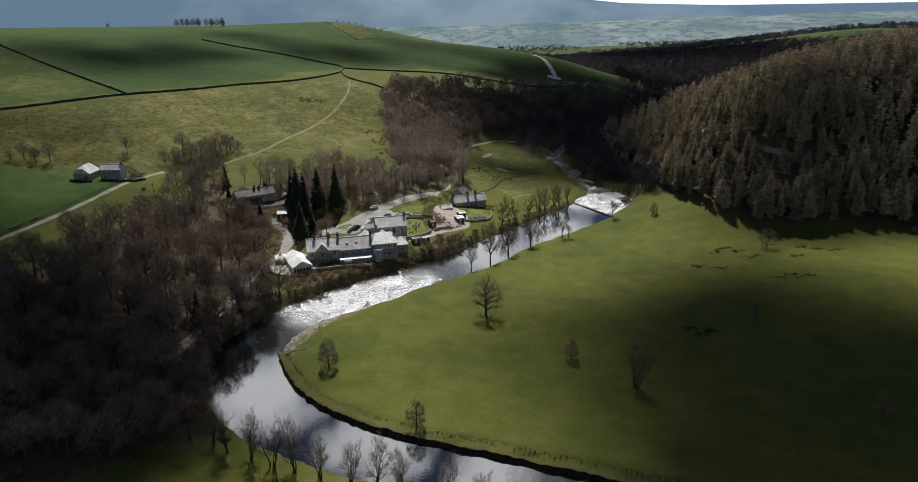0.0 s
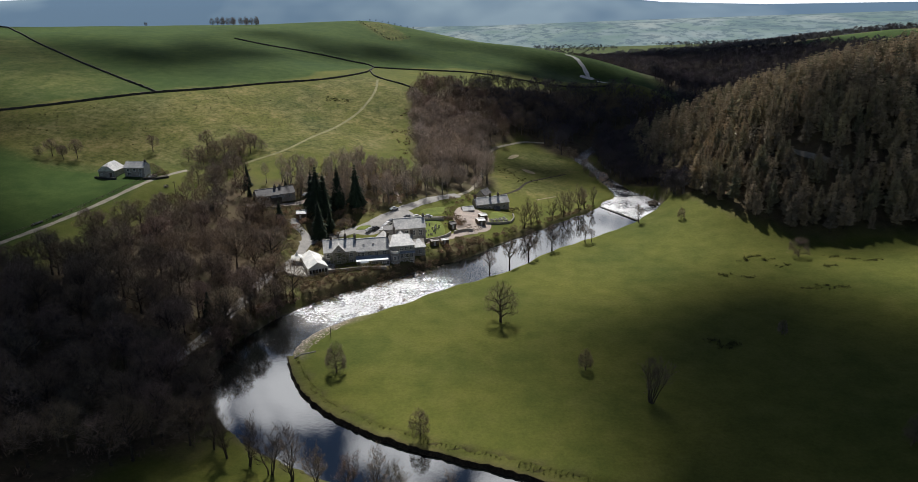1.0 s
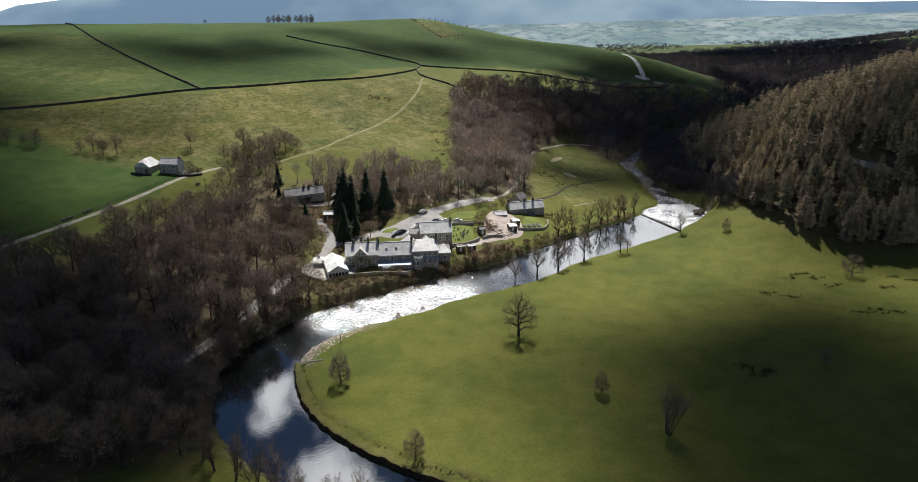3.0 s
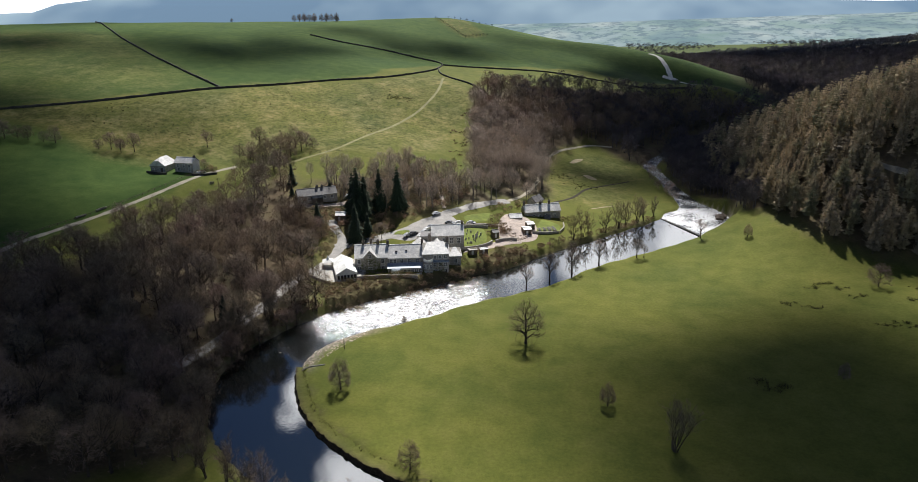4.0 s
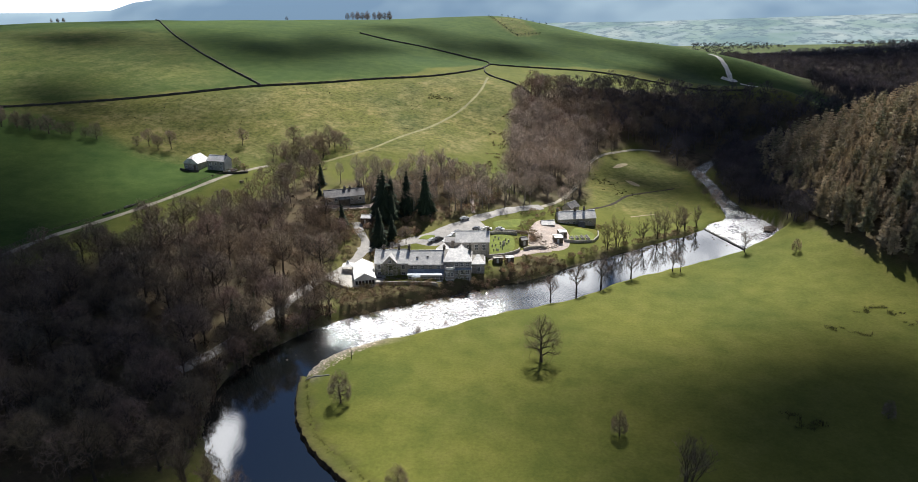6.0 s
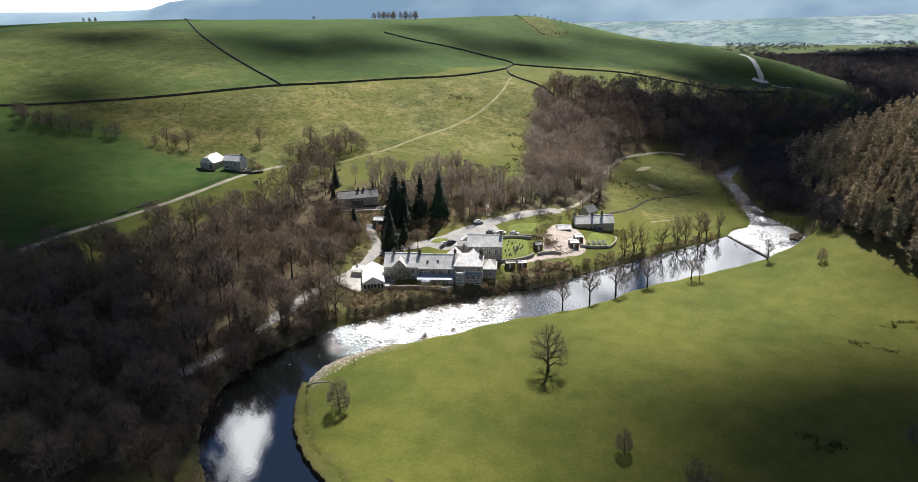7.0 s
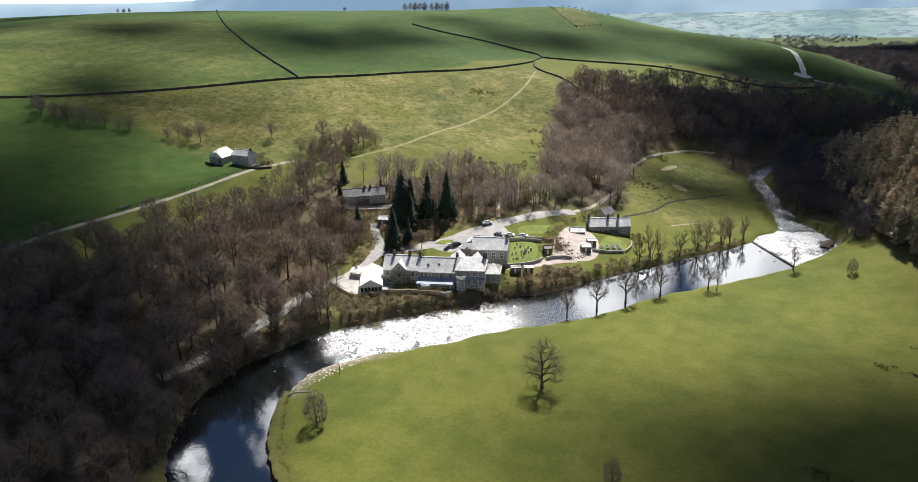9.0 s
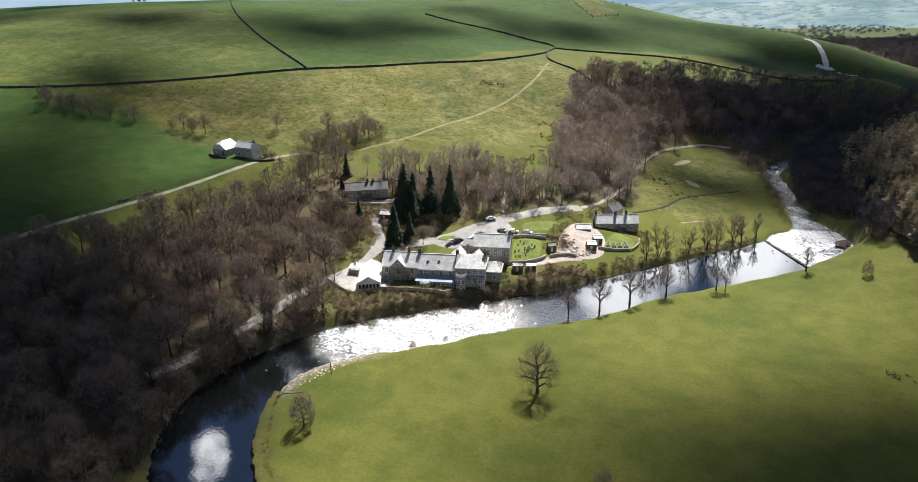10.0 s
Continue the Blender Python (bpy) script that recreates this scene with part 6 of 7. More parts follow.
brush("field_rushes", [(13 + rng.gauss(0, 3.5), 428 + rng.gauss(0, 4)) for _ in range(34)] + [(24 + rng.gauss(0, 5), 414 + rng.gauss(0, 5)) for _ in range(20)], 0.5, 1.2, MAT_RUSH, "brown rushes in a damp hollow of the riverside field", 16, 15)
garden_wall([(-24, 296.5), (-18, 301), (-14, 306.5), (-13, 309.5)], 1.3, 0.6, "curved grey stone churchyard wall")
garden_wall([(-11.5, 311), (-9, 314.5), (-5.5, 317.5), (-3, 318.5)], 1.3, 0.6, "curved grey stone wall below the churchyard")
garden_wall([(-28.5, 317), (-22, 322), (-17, 324.5)], 1.2, 0.5, "grey stone wall behind the churchyard lawn")
garden_wall([(-27, 320), (-20, 325.5), (-13, 329)], 1.0, 0.5, "low pale wall beside the upper path")
garden_wall([(3, 330), (9, 332), (15, 335.5)], 1.1, 0.5, "low stone wall before the kitchen garden")
garden_wall([(15.5, 336), (17, 342), (16.5, 347)], 1.1, 0.5, "low stone wall beside the kitchen garden")
garden_wall([(-80, 262), (-74, 259.5), (-68, 257.5)], 1.0, 0.5, "pale terrace retaining wall")
garden_wall([(-60, 264), (-52, 266.5), (-44, 268.5), (-37, 270)], 1.2, 0.5, "pale curved terrace wall in front of the hotel")
garden_wall([(-58, 198.5), (-56.5, 195), (-54.5, 190.5)], 0.35, 0.4, "pale stone revetment at the river bend", MAT_PAVING)
garden_wall([(-58, 199), (-54, 200.5), (-50, 202.5)], 0.25, 0.35, "pale stone revetment above the shingle", MAT_PAVING)
garden_wall([(-186.5, 326.5), (-180, 325), (-175, 325)], 0.9, 0.6, "dark stone wall in front of the field barn", MAT_DRYWALL)
garden_wall([(-162, 326), (-157, 328), (-153, 333)], 0.9, 0.6, "dark stone yard wall beside the farmhouse", MAT_DRYWALL)
garden_wall([(-104, 310.5), (-96, 314.5), (-89, 319)], 0.8, 0.5, "low stone wall before the hillside cottage")

# the weir
wr = Geo()
for k in range(14):
    f0, f1 = k / 14, (k + 1) / 14
    a = np.array(WEIR_A) + (np.array(WEIR_B) - np.array(WEIR_A)) * f0
    b = np.array(WEIR_A) + (np.array(WEIR_B) - np.array(WEIR_A)) * (f1 - 0.01)
    s = np.array((0.86, 0.5)) * 0.45
    z = 1.25 + random.uniform(-0.08, 0.1)
    wr.add([(*(a - s), 0.2), (*(b - s), 0.2), (*(b + s), 0.2), (*(a + s), 0.2), (*(a - s), z), (*(b - s), z), (*(b + s), z + 0.1), (*(a + s), z + 0.1)],
           [(0, 3, 2, 1), (4, 5, 6, 7), (0, 1, 5, 4), (1, 2, 6, 5), (2, 3, 7, 6), (3, 0, 4, 7)])
tagged(new("weir", wr.mesh("weir", MAT_DRYWALL)), "low dark stone weir slanting across the river", "weir")


BALL = bmesh.new()
bmesh.ops.create_icosphere(BALL, subdivisions=1, radius=1.0)
BALL_V = [Vector(v.co) for v in BALL.verts]
BALL_F = [[v.index for v in f.verts] for f in BALL.faces]
BALL.free()


def boulder(vs, fs, x, y, z, r, seed):
    o = len(vs)
    for p in BALL_V:
        p = p * (1 + 0.45 * noise.noise(p * 1.3 + Vector((seed * 1.7, 0, 0))))
        vs.append((x + p.x * r, y + p.y * r * 0.8, z + p.z * r * 0.5))
    fs.extend([o + k for k in f] for f in BALL_F)


def stones(name, places, low, high, mat, label):
    r = random.Random(17)
    vs, fs = [], []
    for k, (x, y, z) in enumerate(places):
        boulder(vs, fs, x, y, z, r.uniform(low, high), k)
    me = fast_mesh(name, vs, fs, mat)
    return tagged(new(name, me), label, "stones", kind="stuff")


MAT_ROCK = surface("river_rock", (0.06, 0.048, 0.038), (0.17, 0.14, 0.115), 1.5, 0.85, 0.5, island=0.35)
MAT_RUBBLE = surface("pale_rubble", (0.4, 0.34, 0.3), (0.68, 0.62, 0.57), 1.5, 0.9, 0.4, island=0.4)
r = random.Random(31)
line = smooth_line(RIVER, 1.0)
pl = []
for q in line:
    if 214 < q[1] < 270 or 352 < q[1] < 410:
        for _ in range(2):
            e = q[:2] + np.array((r.uniform(-1, 1), r.uniform(-1, 1))) * q[2] * 0.85
            if r.random() < 0.45:
                pl.append((e[0], e[1], q[3] + r.uniform(-0.1, 0.08)))
stones("river_boulders", pl, 0.15, 0.5, MAT_ROCK, "dark wet boulders breaking the rapids")
beach = scatter([(-59, 200), (-58.5, 207), (-53, 220), (-46, 230), (-41, 233), (-44, 224), (-49, 213), (-53, 203)], 0.85, r)
stones("shingle_stones", [(x, y, terrain(x, y)) for x, y in beach], 0.1, 0.42, MAT_RUBBLE, "pale shingle and cobbles on the river beach")
stones("rubble_heaps", [(x, y, terrain(x, y) + r.uniform(0, 0.5)) for x, y in [(r.gauss(cx, 1.2), r.gauss(cy, 1.2)) for cx, cy in ((-6, 324), (-3, 321), (0, 324), (-8, 329), (-5, 318)) for _ in range(22)]],
       0.2, 0.7, MAT_RUBBLE, "heaps of pale and pinkish building rubble")
rock_v, rock_f = [], []
for k in range(7):
    boulder(rock_v, rock_f, 94 + r.gauss(0, 1.8), 379 + r.gauss(0, 2.4), 1.7, r.uniform(1.5, 3.0), k)
me = fast_mesh("rock_island", rock_v, rock_f, MAT_ROCK)
tagged(new("rock_island", me), "brown rock shelf standing out of the white water", "rock")


# parked cars
def car(x, y, turn, paint, label, slope=0.0):
    c = empty("parked_car", pose(x, y, terrain(x, y) + 0.3, 0, slope, turn))
    prof = [(-2.1, 0.35), (-2.15, 0.75), (-1.75, 0.98), (-1.45, 1.0), (-0.95, 1.45), (0.55, 1.48), (1.15, 1.0), (1.95, 0.85), (2.12, 0.6), (2.1, 0.35)]
    v = [(px, -0.85 + (0.14 if pz > 1.2 else 0), pz) for px, pz in prof] + [(px, 0.85 - (0.14 if pz > 1.2 else 0), pz) for px, pz in prof]
    n = len(prof)
    f = [tuple(range(n)), tuple(range(2 * n - 1, n - 1, -1))] + [((k + 1) % n, k, n + k, n + (k + 1) % n) for k in range(n)]
    part("body", mesh_of("body", v, f, paint), c)
    g = Geo().box(-0.85, 0.5, -0.79, 0.79, 1.05, 1.4)
    part("side_glass", g.mesh("side_glass", MAT_GLASS), c)
    part("windscreen", Geo().slab((1.13, -0.62, 1.05), (1.13, 0.62, 1.05), (0.6, 0.55, 1.46), (0.6, -0.55, 1.46), 0.03).mesh("windscreen", MAT_GLASS), c)
    for wx in (-1.3, 1.3):
        for wy in (-0.8, 0.8):
            w = Geo()
            ring = [(wx + 0.33 * math.cos(k * math.pi / 6), 0.33 + 0.33 * math.sin(k * math.pi / 6)) for k in range(12)]
            w.add([(a, wy - 0.1, b) for a, b in ring] + [(a, wy + 0.1, b) for a, b in ring], [tuple(range(12)), tuple(range(23, 11, -1))] + [((k + 1) % 12, k, 12 + k, 12 + (k + 1) % 12) for k in range(12)])
            part("wheel", w.mesh("wheel", MAT_RUBBER), c)
    return tagged(c, label, "car", "parked cars")


def paint(name, col):
    m, n, l, b = tree_of(name)
    b.inputs["Base Color"].default_value, b.inputs["Roughness"].default_value, b.inputs["Coat Weight"].default_value = (*col, 1), 0.35, 0.6
    return m


CAR_WHITE, CAR_SILVER, CAR_BLACK, CAR_GREY = paint("white_car_paint", (0.75, 0.75, 0.75)), paint("silver_car_paint", (0.45, 0.46, 0.48)), paint("black_car_paint", (0.02, 0.02, 0.025)), paint("grey_car_paint", (0.16, 0.17, 0.19))
for x, y, a, p, w in ((-49.3, 303.2, 55, CAR_SILVER, "silver"), (-47.0, 304.8, 55, CAR_BLACK, "black"), (-43.2, 303.6, 60, CAR_WHITE, "white"), (-42.6, 306.6, 60, CAR_SILVER, "silver"), (-41.8, 309.4, 60, CAR_WHITE, "white"),
                      (-40.6, 312.2, 60, CAR_GREY, "grey"), (-41.0, 325.5, 40, CAR_WHITE, "white"), (-33.5, 318.5, -10, CAR_GREY, "grey"), (-29.5, 320.5, 10, CAR_WHITE, "white"), (-159.5, 330.0, 70, CAR_WHITE, "white"),
                      (-84.5, 330.5, 60, CAR_WHITE, "white"), (-24.5, 323.5, -5, CAR_SILVER, "silver")):
    car(x, y, a, p, w + " car parked beside the road")

# sheds, stores and the kitchen garden
def shed(name, x, y, turn, w, d, h, roof, label, pitch=0.5):
    s = empty(name, pose(x, y, terrain(x, y), 0, 0, turn))
    part("wall", Geo().box(0, w, 0, d, -0.5, h).mesh("wall", MAT_WOODWORK), s)
    part("roof", Geo().pitched(0, w, 0, d, h + 0.02, h + pitch, 0.2, 0.1).mesh("roof", roof), s)
    part("door", Geo().box(w * 0.3, w * 0.3 + 0.9, -0.05, 0.02, 0, 1.9).mesh("door", MAT_WHITE), s)
    return tagged(s, label, "shed", "garden sheds")


shed("garden_shed", -20.5, 293.5, 25, 3.6, 2.4, 2.2, MAT_PAVING, "brown timber store with a pale flat roof", 0.15)
shed("garden_shed", -16.2, 296.3, 25, 3.4, 2.2, 2.0, MAT_CANVAS, "small store with a white roof", 0.15)
shed("garden_shed", -0.5, 326.5, 20, 3.6, 5.0, 2.4, MAT_CANVAS, "long shed with a white sheeted roof", 0.3)
shed("garden_shed", 0.6, 333.0, 20, 3.4, 4.6, 2.4, MAT_CANVAS, "shed with a bright white roof in the yard", 0.3)
shed("garden_shed", -13.2, 315.0, 30, 2.8, 3.2, 2.4, MAT_DARKSLATE, "small grey gatehouse shed beside the churchyard", 0.8)
shed("garden_shed", -101.0, 326.5, 33, 3.0, 2.4, 2.2, MAT_DARKSLATE, "dark timber shed behind the hillside cottage", 0.6)
shed("garden_shed", -96.0, 330.0, 33, 3.4, 2.4, 2.2, MAT_DARKSLATE, "dark timber garage behind the hillside cottage", 0.4)
shed("garden_shed", -84.0, 309.0, 10, 4.5, 4.0, 2.6, MAT_SLATE_GLARE, "stone shed with a pale roof under the firs", 1.0)
for k in range(4):
    b = empty("raised_bed", pose(5.6 + k * 2.3, 333.8 + k * 0.8, terrain(8 + k, 338), 0, 0, 21))
    part("frame", Geo().box(0, 0.12, 0, 9.5, -0.4, 0.55).box(1.3, 1.42, 0, 9.5, -0.4, 0.55).box(0.12, 1.3, 0, 0.12, -0.4, 0.55).box(0.12, 1.3, 9.38, 9.5, -0.4, 0.55).mesh("frame", MAT_PAVING), b, "pale timber frame")
    part("soil", Geo().box(0.12, 1.3, 0.12, 9.38, -0.4, 0.42).mesh("soil", MAT_DRYWALL), b, "dark garden soil")
    tagged(b, "long raised vegetable bed with a pale frame", "garden bed", "raised beds")

# churchyard
head = Geo().box(-0.3, 0.3, -0.07, 0.07, -0.2, 0.75).drum(0, 0, 0.0, 0.01, 0.02, 3)
arch = [(0.3 * math.cos(k * math.pi / 8), 0.75 + 0.25 * math.sin(k * math.pi / 8)) for k in range(9)]
head.add([(a, -0.07, b) for a, b in arch] + [(a, 0.07, b) for a, b in arch], [tuple(range(9)), tuple(range(17, 8, -1))] + [(k + 1, k, 9 + k, 10 + k) for k in range(8)])
head_me = head.mesh("headstone", MAT_PAVING)
for k, (x, y) in enumerate(scatter([(-23, 301), (-17, 309), (-19, 319), (-26, 314.5)], 2.3, random.Random(8))):
    s = new("headstone", head_me)
    s.matrix_basis = pose(x, y, terrain(x, y) + 0.1, r.uniform(-6, 6), r.uniform(-4, 4), 20 + r.uniform(-12, 12)) @ Matrix.Scale(r.uniform(0.8, 1.25), 4)
    tagged(s, "weathered grey headstone on the churchyard lawn", "headstone", "headstones")

# hotel terrace
ter = Geo().box(0.5, 26.5, -5.2, -0.8, 2.0, 5.25)
t_ob = new("pavement_hotel_terrace", ter.mesh("pavement_hotel_terrace", MAT_PAVING))
t_ob.matrix_basis = pose(-63.0, 271.8, 0, 0, 0, 13.4)
tagged(t_ob, "pale paved terrace along the hotel front", "terrace", kind="structure")


def picnic_table(m):
    t = empty("terrace_table", m)
    part("tabletop", Geo().box(-0.9, 0.9, -0.4, 0.4, 0.7, 0.76).mesh("tabletop", MAT_WOODWORK), t)
    for s in (-1, 1):
        part("bench", Geo().box(-0.9, 0.9, s * 0.75 - 0.14, s * 0.75 + 0.14, 0.42, 0.47).mesh("bench", MAT_WOODWORK), t)
        part("leg_frame", Geo().box(s * 0.6 - 0.05, s * 0.6 + 0.05, -0.85, 0.85, 0.36, 0.42).box(s * 0.6 - 0.05, s * 0.6 + 0.05, -0.3, -0.2, 0, 0.7).box(s * 0.6 - 0.05, s * 0.6 + 0.05, 0.2, 0.3, 0, 0.7).mesh("leg_frame", MAT_WOODWORK), t)
    return tagged(t, "weathered wooden picnic table on the terrace", "table", "terrace tables")


base = pose(-63.0, 271.8, 5.25, 0, 0, 13.4)
for u, v, a in ((2.0, -2.4, 5), (4.6, -3.6, -8), (7.0, -2.2, 12), (9.4, -3.4, 0), (11.6, -2.4, -6)):
    picnic_table(base @ pose(u, v, 0, 0, 0, a))


def fence(points, label, posts=2.6):
    p = smooth_line(points, posts)
    f = empty("post_fence", Matrix.Translation((p[0][0], p[0][1], terrain(*p[0][:2]))))
    o = np.array(f.matrix_world.translation)
    me = Geo().box(-0.07, 0.07, -0.07, 0.07, -0.4, 1.15).mesh("post", MAT_WOODWORK)
    for q in p:
        ob = part("post", me, f)
        ob.matrix_basis = Matrix.Translation((q[0] - o[0], q[1] - o[1], terrain(*q[:2]) - o[2]))
    for h in (0.5, 1.0):
        g = Geo()
        for a, b in zip(p[:-1], p[1:]):
            za, zb = terrain(*a[:2]) + h - o[2], terrain(*b[:2]) + h - o[2]
            d = np.array((-(b - a)[1], (b - a)[0]))
            d = d / (np.linalg.norm(d) + 1e-9) * 0.03
            A, B = a[:2] - o[:2], b[:2] - o[:2]
            g.add([(*(A - d), za), (*(B - d), zb), (*(B + d), zb), (*(A + d), za), (*(A - d), za + 0.09), (*(B - d), zb + 0.09), (*(B + d), zb + 0.09), (*(A + d), za + 0.09)],
                  [(0, 3, 2, 1), (4, 5, 6, 7), (0, 1, 5, 4), (2, 3, 7, 6)])
        part("rail", g.mesh("rail", MAT_WOODWORK), f)
    return tagged(f, label, "fence", "field fences")


fence([(-184.5, 212), (-183.5, 240), (-176.5, 267), (-165, 315), (-158, 338)], "weathered post and rail fence beside the farm track", 3.2)
fence([(64, 366), (50, 351), (36, 339), (24, 327)], "wooden post fence along the village bank", 3.2)
for x, y, a in ((-175.2, 276, 76), (-177.5, 266, 76)):
    t = empty("feed_trough", pose(x, y, terrain(x, y), 0, 0, a))
    part("trough", Geo().box(-2.4, 2.4, -0.35, 0.35, 0.25, 0.35).box(-2.4, 2.4, -0.4, -0.32, 0.25, 0.75).box(-2.4, 2.4, 0.32, 0.4, 0.25, 0.75).box(-2.4, -2.3, -0.32, 0.32, 0.35, 0.75).box(2.3, 2.4, -0.32, 0.32, 0.35, 0.75).mesh("trough", MAT_PAVING), t)
    for s in (-1.8, 1.8):
        part("leg", Geo().box(s - 0.06, s + 0.06, -0.3, 0.3, -0.2, 0.25).mesh("leg", MAT_WOODWORK), t)
    tagged(t, "long pale feed trough in the green field", "trough", "feed troughs")
def hay_feeder(x, y, turn):
    f = empty("hay_feeder", pose(x, y, terrain(x, y), 0, 0, turn))
    part("hay", Geo().drum(0, 0, 0.05, 1.0, 0.75, 12, 0.6).mesh("hay", MAT_SAND), f, "heap of pale hay")
    ring = Geo()
    for z in (0.35, 0.75, 1.1):
        for k in range(12):
            a, b = k * math.pi / 6, (k + 1) * math.pi / 6
            ring.slab((1.05 * math.cos(a), 1.05 * math.sin(a), z), (1.05 * math.cos(b), 1.05 * math.sin(b), z), (1.05 * math.cos(b), 1.05 * math.sin(b), z + 0.1), (1.05 * math.cos(a), 1.05 * math.sin(a), z + 0.1), 0.04)
    part("ring", ring.mesh("ring", MAT_DARKSLATE), f, "dark metal ring rails")
    for k in range(6):
        a = k * math.pi / 3
        part("upright", Geo().box(1.05 * math.cos(a) - 0.04, 1.05 * math.cos(a) + 0.04, 1.05 * math.sin(a) - 0.04, 1.05 * math.sin(a) + 0.04, -0.2, 1.2).mesh("upright", MAT_DARKSLATE), f)
    return tagged(f, "round metal hay feeder on the grass", "hay feeder", "hay feeders")


for x, y in [(-66.9, 390.3), (-148.4, 319.5)]:
    hay_feeder(x, y, 20)


def power_pole(x, y, tall):
    p = empty("power_pole", pose(x, y, terrain(x, y), 0, 0, 40))
    part("pole", Geo().drum(0, 0, -0.6, tall, 0.16, 10, 0.11).mesh("pole", MAT_WOODWORK), p)
    part("crossarm", Geo().box(-0.9, 0.9, -0.06, 0.06, tall - 0.5, tall - 0.36).mesh("crossarm", MAT_WOODWORK), p)
    for k in (-0.8, 0.0, 0.8):
        part("insulator", Geo().drum(k, 0, tall - 0.36, tall - 0.16, 0.06, 8, 0.04).mesh("insulator", MAT_WHITE), p, "pale ceramic insulator")
    return tagged(p, "weathered wooden power pole on the pasture", "pole", "power poles")


for x, y in [(-140.4, 311.5), (-88.2, 328.8)]:
    power_pole(x, y, 7.0)
pole = new("marker_post", Geo().box(-0.09, 0.09, -0.09, 0.09, -0.4, 4.2).box(-0.14, 0.14, -0.14, 0.14, 4.2, 4.3).mesh("marker_post", MAT_WOODWORK))
pole.matrix_basis = pose(-47.5, 213, terrain(-47.5, 213))
tagged(pole, "tall wooden post standing above the shingle", "post")

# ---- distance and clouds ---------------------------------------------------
def distance_material(name, low, high, haze_glow, scale, deep, hedge):
    """Far country with haze put in as a blue glow: patches of field, moor and painted cloud shadow, with dark hedges
    and copses where hedge is above 0.
    """
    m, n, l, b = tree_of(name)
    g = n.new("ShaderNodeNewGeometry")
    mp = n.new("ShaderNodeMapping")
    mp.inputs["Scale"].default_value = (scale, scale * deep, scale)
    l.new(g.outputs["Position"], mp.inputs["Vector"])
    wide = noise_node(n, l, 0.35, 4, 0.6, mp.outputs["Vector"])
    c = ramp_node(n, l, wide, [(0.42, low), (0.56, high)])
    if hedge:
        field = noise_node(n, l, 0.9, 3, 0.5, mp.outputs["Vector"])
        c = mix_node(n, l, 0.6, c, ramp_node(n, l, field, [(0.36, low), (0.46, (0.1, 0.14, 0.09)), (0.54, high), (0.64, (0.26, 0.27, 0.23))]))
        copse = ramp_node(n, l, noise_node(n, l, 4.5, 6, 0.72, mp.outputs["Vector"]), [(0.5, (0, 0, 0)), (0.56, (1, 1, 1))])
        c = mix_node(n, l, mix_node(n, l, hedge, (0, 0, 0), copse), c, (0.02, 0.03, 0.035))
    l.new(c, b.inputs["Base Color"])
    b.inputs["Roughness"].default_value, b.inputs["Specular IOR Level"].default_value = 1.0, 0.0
    b.inputs["Emission Color"].default_value = (*haze_glow, 1)
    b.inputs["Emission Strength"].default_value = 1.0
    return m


# haze over both is put in as blue emission
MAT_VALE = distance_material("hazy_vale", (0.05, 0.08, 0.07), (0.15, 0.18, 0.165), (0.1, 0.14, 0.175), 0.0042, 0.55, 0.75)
# the fell's broad dark patches stand for cloud shadows
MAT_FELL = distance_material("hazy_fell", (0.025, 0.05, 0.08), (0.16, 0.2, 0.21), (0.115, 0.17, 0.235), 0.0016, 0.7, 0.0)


def backdrop(name, profile, radius, depth, foot, mat, label, jag=0.0):
    """A far range of hills: a curved slope that rises to a skyline given as (degrees from +y, degrees up)."""
    az = np.arange(profile[0][0], profile[-1][0] + 0.01, 0.12)
    up = np.interp(az, [p[0] for p in profile], [p[1] for p in profile])
    r = random.Random(9)
    verts, faces = [], []
    for a, u in zip(az, up):
        top = 105 + radius * math.tan(radians(u)) + r.uniform(-jag, jag)
        for k in range(7):
            q = k / 6
            rad = radius - depth * (1 - q)
            verts.append((math.sin(radians(a)) * rad, math.cos(radians(a)) * rad, foot + (top - foot) * (q * q * (3 - 2 * q))))
    for i in range(len(az) - 1):
        for k in range(6):
            faces.append((i * 7 + k, (i + 1) * 7 + k, (i + 1) * 7 + k + 1, i * 7 + k + 1))
    return tagged(new(name, mesh_of(name, verts, faces, mat, True)), label, "hills", kind="structure")


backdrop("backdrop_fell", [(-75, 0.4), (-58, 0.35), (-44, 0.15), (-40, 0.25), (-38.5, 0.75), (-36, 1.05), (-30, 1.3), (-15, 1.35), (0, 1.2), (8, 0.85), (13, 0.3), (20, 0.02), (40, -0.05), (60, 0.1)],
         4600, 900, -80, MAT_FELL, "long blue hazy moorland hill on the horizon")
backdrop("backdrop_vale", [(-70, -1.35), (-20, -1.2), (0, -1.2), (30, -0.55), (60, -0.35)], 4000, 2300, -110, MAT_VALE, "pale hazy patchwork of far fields")


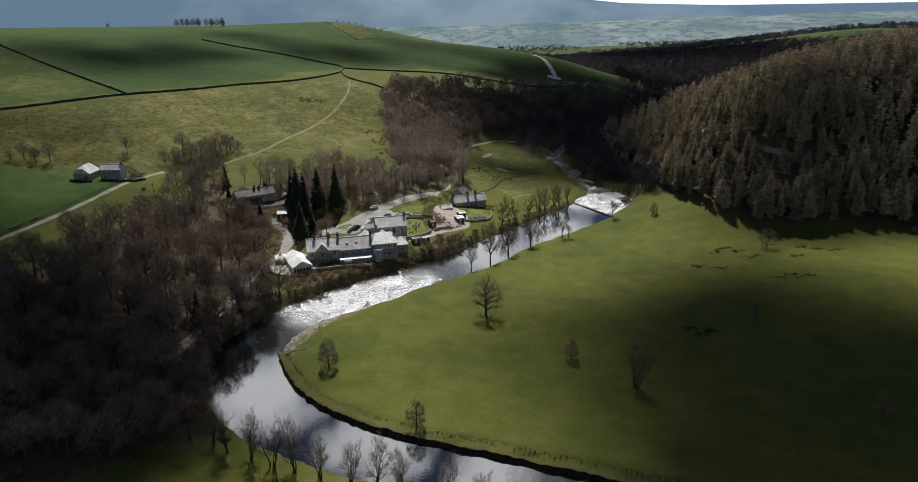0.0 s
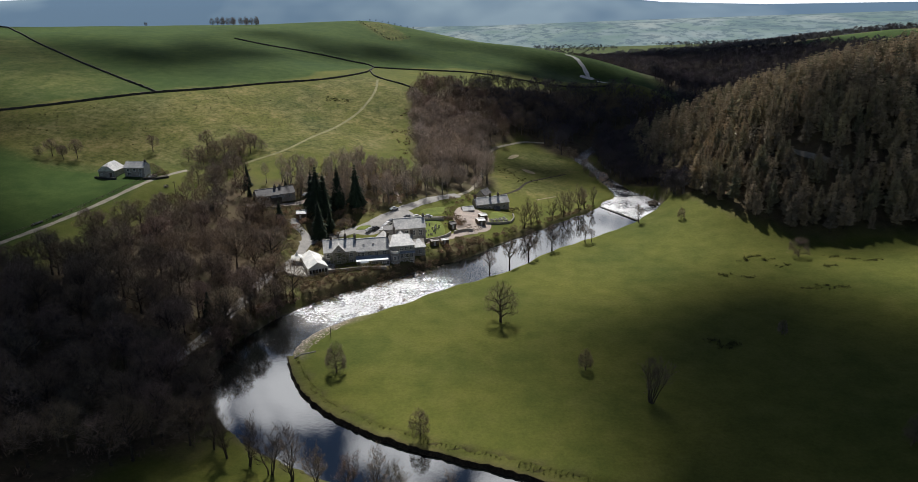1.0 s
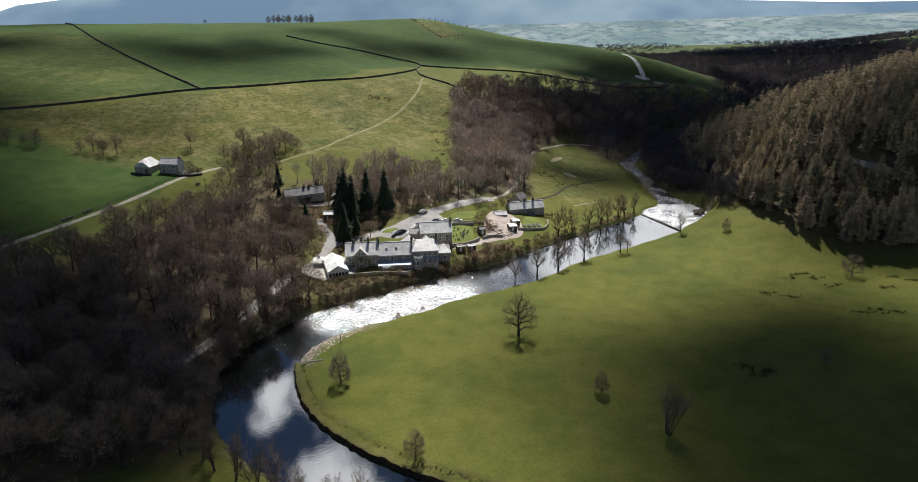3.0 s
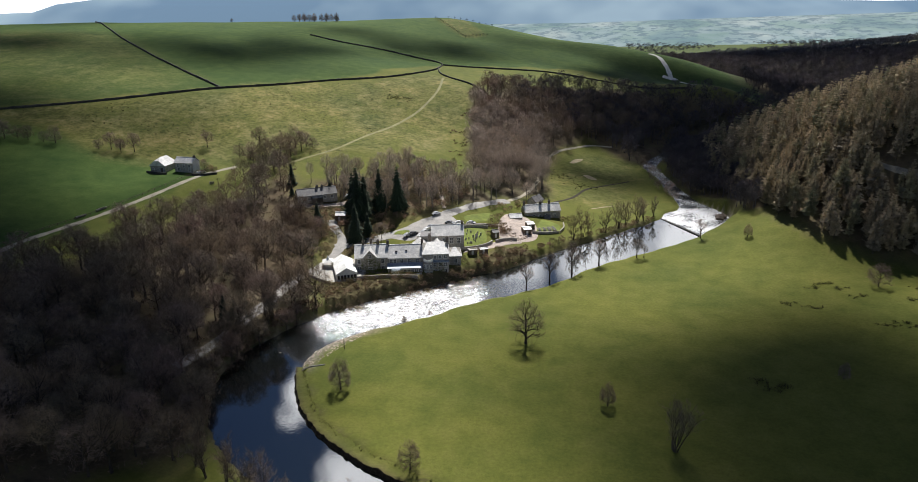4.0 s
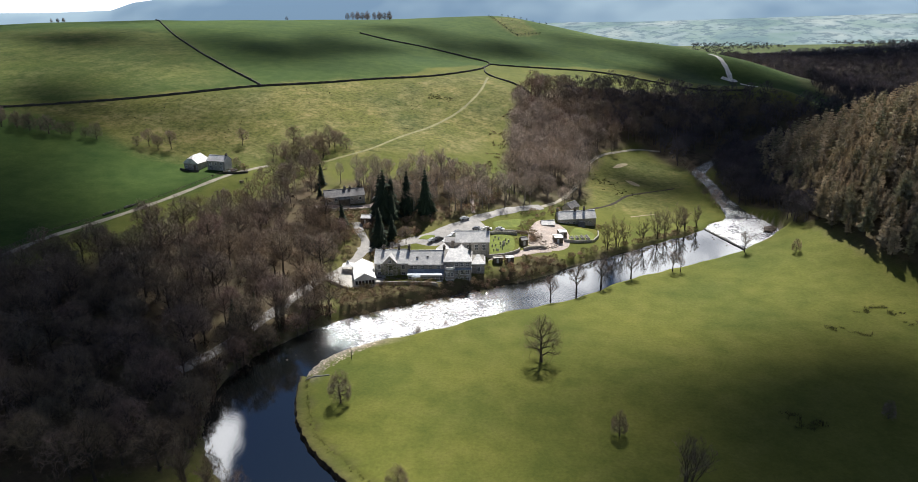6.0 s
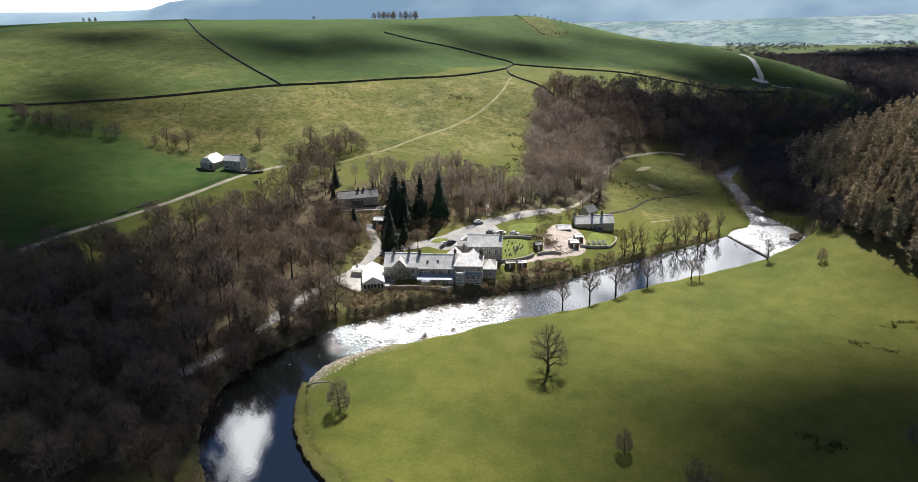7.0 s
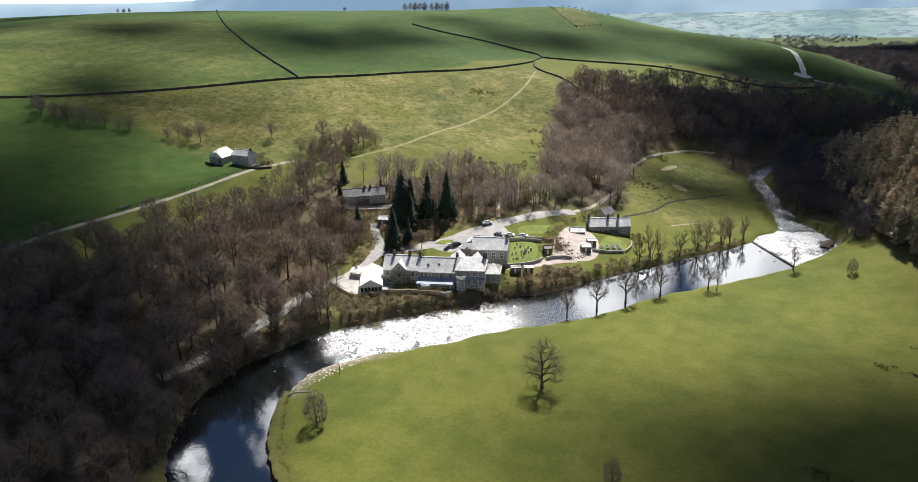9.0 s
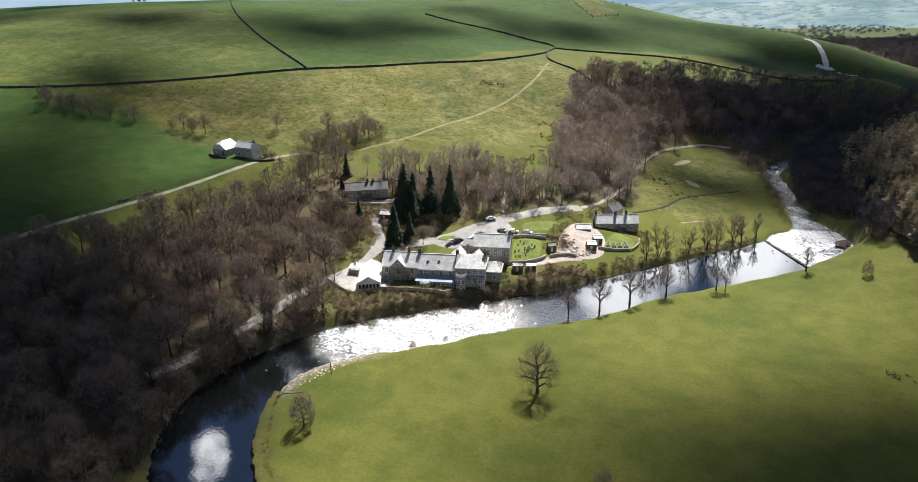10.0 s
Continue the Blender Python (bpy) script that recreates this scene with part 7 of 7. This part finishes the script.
def cloud_material(name, thin, thick):
    m, n, l, b = tree_of(name)
    n.remove(b)
    out = n["Material Output"]
    d, t, tr = n.new("ShaderNodeBsdfDiffuse"), n.new("ShaderNodeBsdfTranslucent"), n.new("ShaderNodeBsdfTransparent")
    for k in (d, t):
        k.inputs["Color"].default_value = (0.93, 0.94, 0.95, 1)
    a, c = n.new("ShaderNodeMixShader"), n.new("ShaderNodeMixShader")
    a.inputs[0].default_value = 0.25
    l.new(d.outputs[0], a.inputs[1])
    l.new(t.outputs[0], a.inputs[2])
    f = ramp_node(n, l, noise_node(n, l, 0.02, 5), [(0.32, (thin, thin, thin)), (0.6, (thick, thick, thick))])
    l.new(f, c.inputs[0])
    l.new(tr.outputs[0], c.inputs[1])
    l.new(a.outputs[0], c.inputs[2])
    l.new(c.outputs[0], out.inputs["Surface"])
    return m


# opacity sets how deep a shade each kind of added cloud casts
MAT_SHADE_CLOUD = cloud_material("cloud_vapour", 0.92, 1.0)
MAT_THIN_SHADE_CLOUD = cloud_material("thin_cloud_vapour", 0.1, 0.26)


def shade_cloud(x, y, rx, ry, seed, mat, label, spread=0.75, lump=0.4, base=1500.0):
    """An unseen heaped cloud, added so that its shade falls round (x, y)."""
    r = random.Random(seed)
    off = TO_SUN * (base / TO_SUN.z)
    bm = bmesh.new()
    for k in range(26):
        a, q = r.uniform(0, 6.28), math.sqrt(r.random()) * spread
        s = r.uniform(0.75, 1.25) * lump
        c = Vector((x + off.x + math.cos(a) * q * rx, y + off.y + math.sin(a) * q * ry, base + r.uniform(0, 12)))
        one = bmesh.ops.create_icosphere(bm, subdivisions=3, radius=1.0)
        bmesh.ops.delete(bm, geom=[v for v in one["verts"] if v.co.z < -0.15], context="VERTS")   # flat, open underside
        for v in one["verts"]:
            if not v.is_valid:
                continue
            p = Vector(v.co)
            p *= 1 + 0.3 * noise.noise(p * 2.3 + Vector((seed * 3.1, k, 0)))
            v.co = c + Vector((p.x * rx * s, p.y * ry * s, p.z * 30))
    me = bpy.data.meshes.new("cumulus_cloud")
    bm.to_mesh(me)
    bm.free()
    me.materials.append(mat)
    me.polygons.foreach_set("use_smooth", [True] * len(me.polygons))
    return tagged(new("cumulus_cloud", me), label, "cloud", "clouds", kind="structure")


# unseen opaque clouds, added over the places to be darkened
for k, (x, y, rx, ry) in enumerate([(126, 142, 84, 62), (-182, 158, 106, 94), (104, 505, 46, 62), (-112, 162, 62, 50), (400, 1240, 190, 110), (190, 640, 190, 150), (62, 540, 74, 44), (106, 418, 24, 40)]):
    shade_cloud(x, y, rx, ry, 40 + k, MAT_SHADE_CLOUD, "unseen white cloud added to shade part of the valley")
# unseen thin clouds, added where the ground is only to be dimmed
for k, (x, y, rx, ry) in enumerate([(-300, 520, 150, 95), (-470, 440, 170, 80), (-175, 670, 130, 85), (40, 750, 210, 120), (215, 322, 100, 30), (-225, 280, 115, 66), (-258, 348, 88, 30), (36, 448, 46, 32), (36, 452, 40, 26), (92, 158, 130, 92), (100, 222, 72, 56), (108, 226, 62, 48), (560, 1000, 330, 260), (1000, 800, 260, 220), (-600, 600, 160, 120)]):
    shade_cloud(x, y, rx, ry, 70 + k, MAT_THIN_SHADE_CLOUD, "thin unseen cloud added to dim the ground below it", 0.85, 0.3)
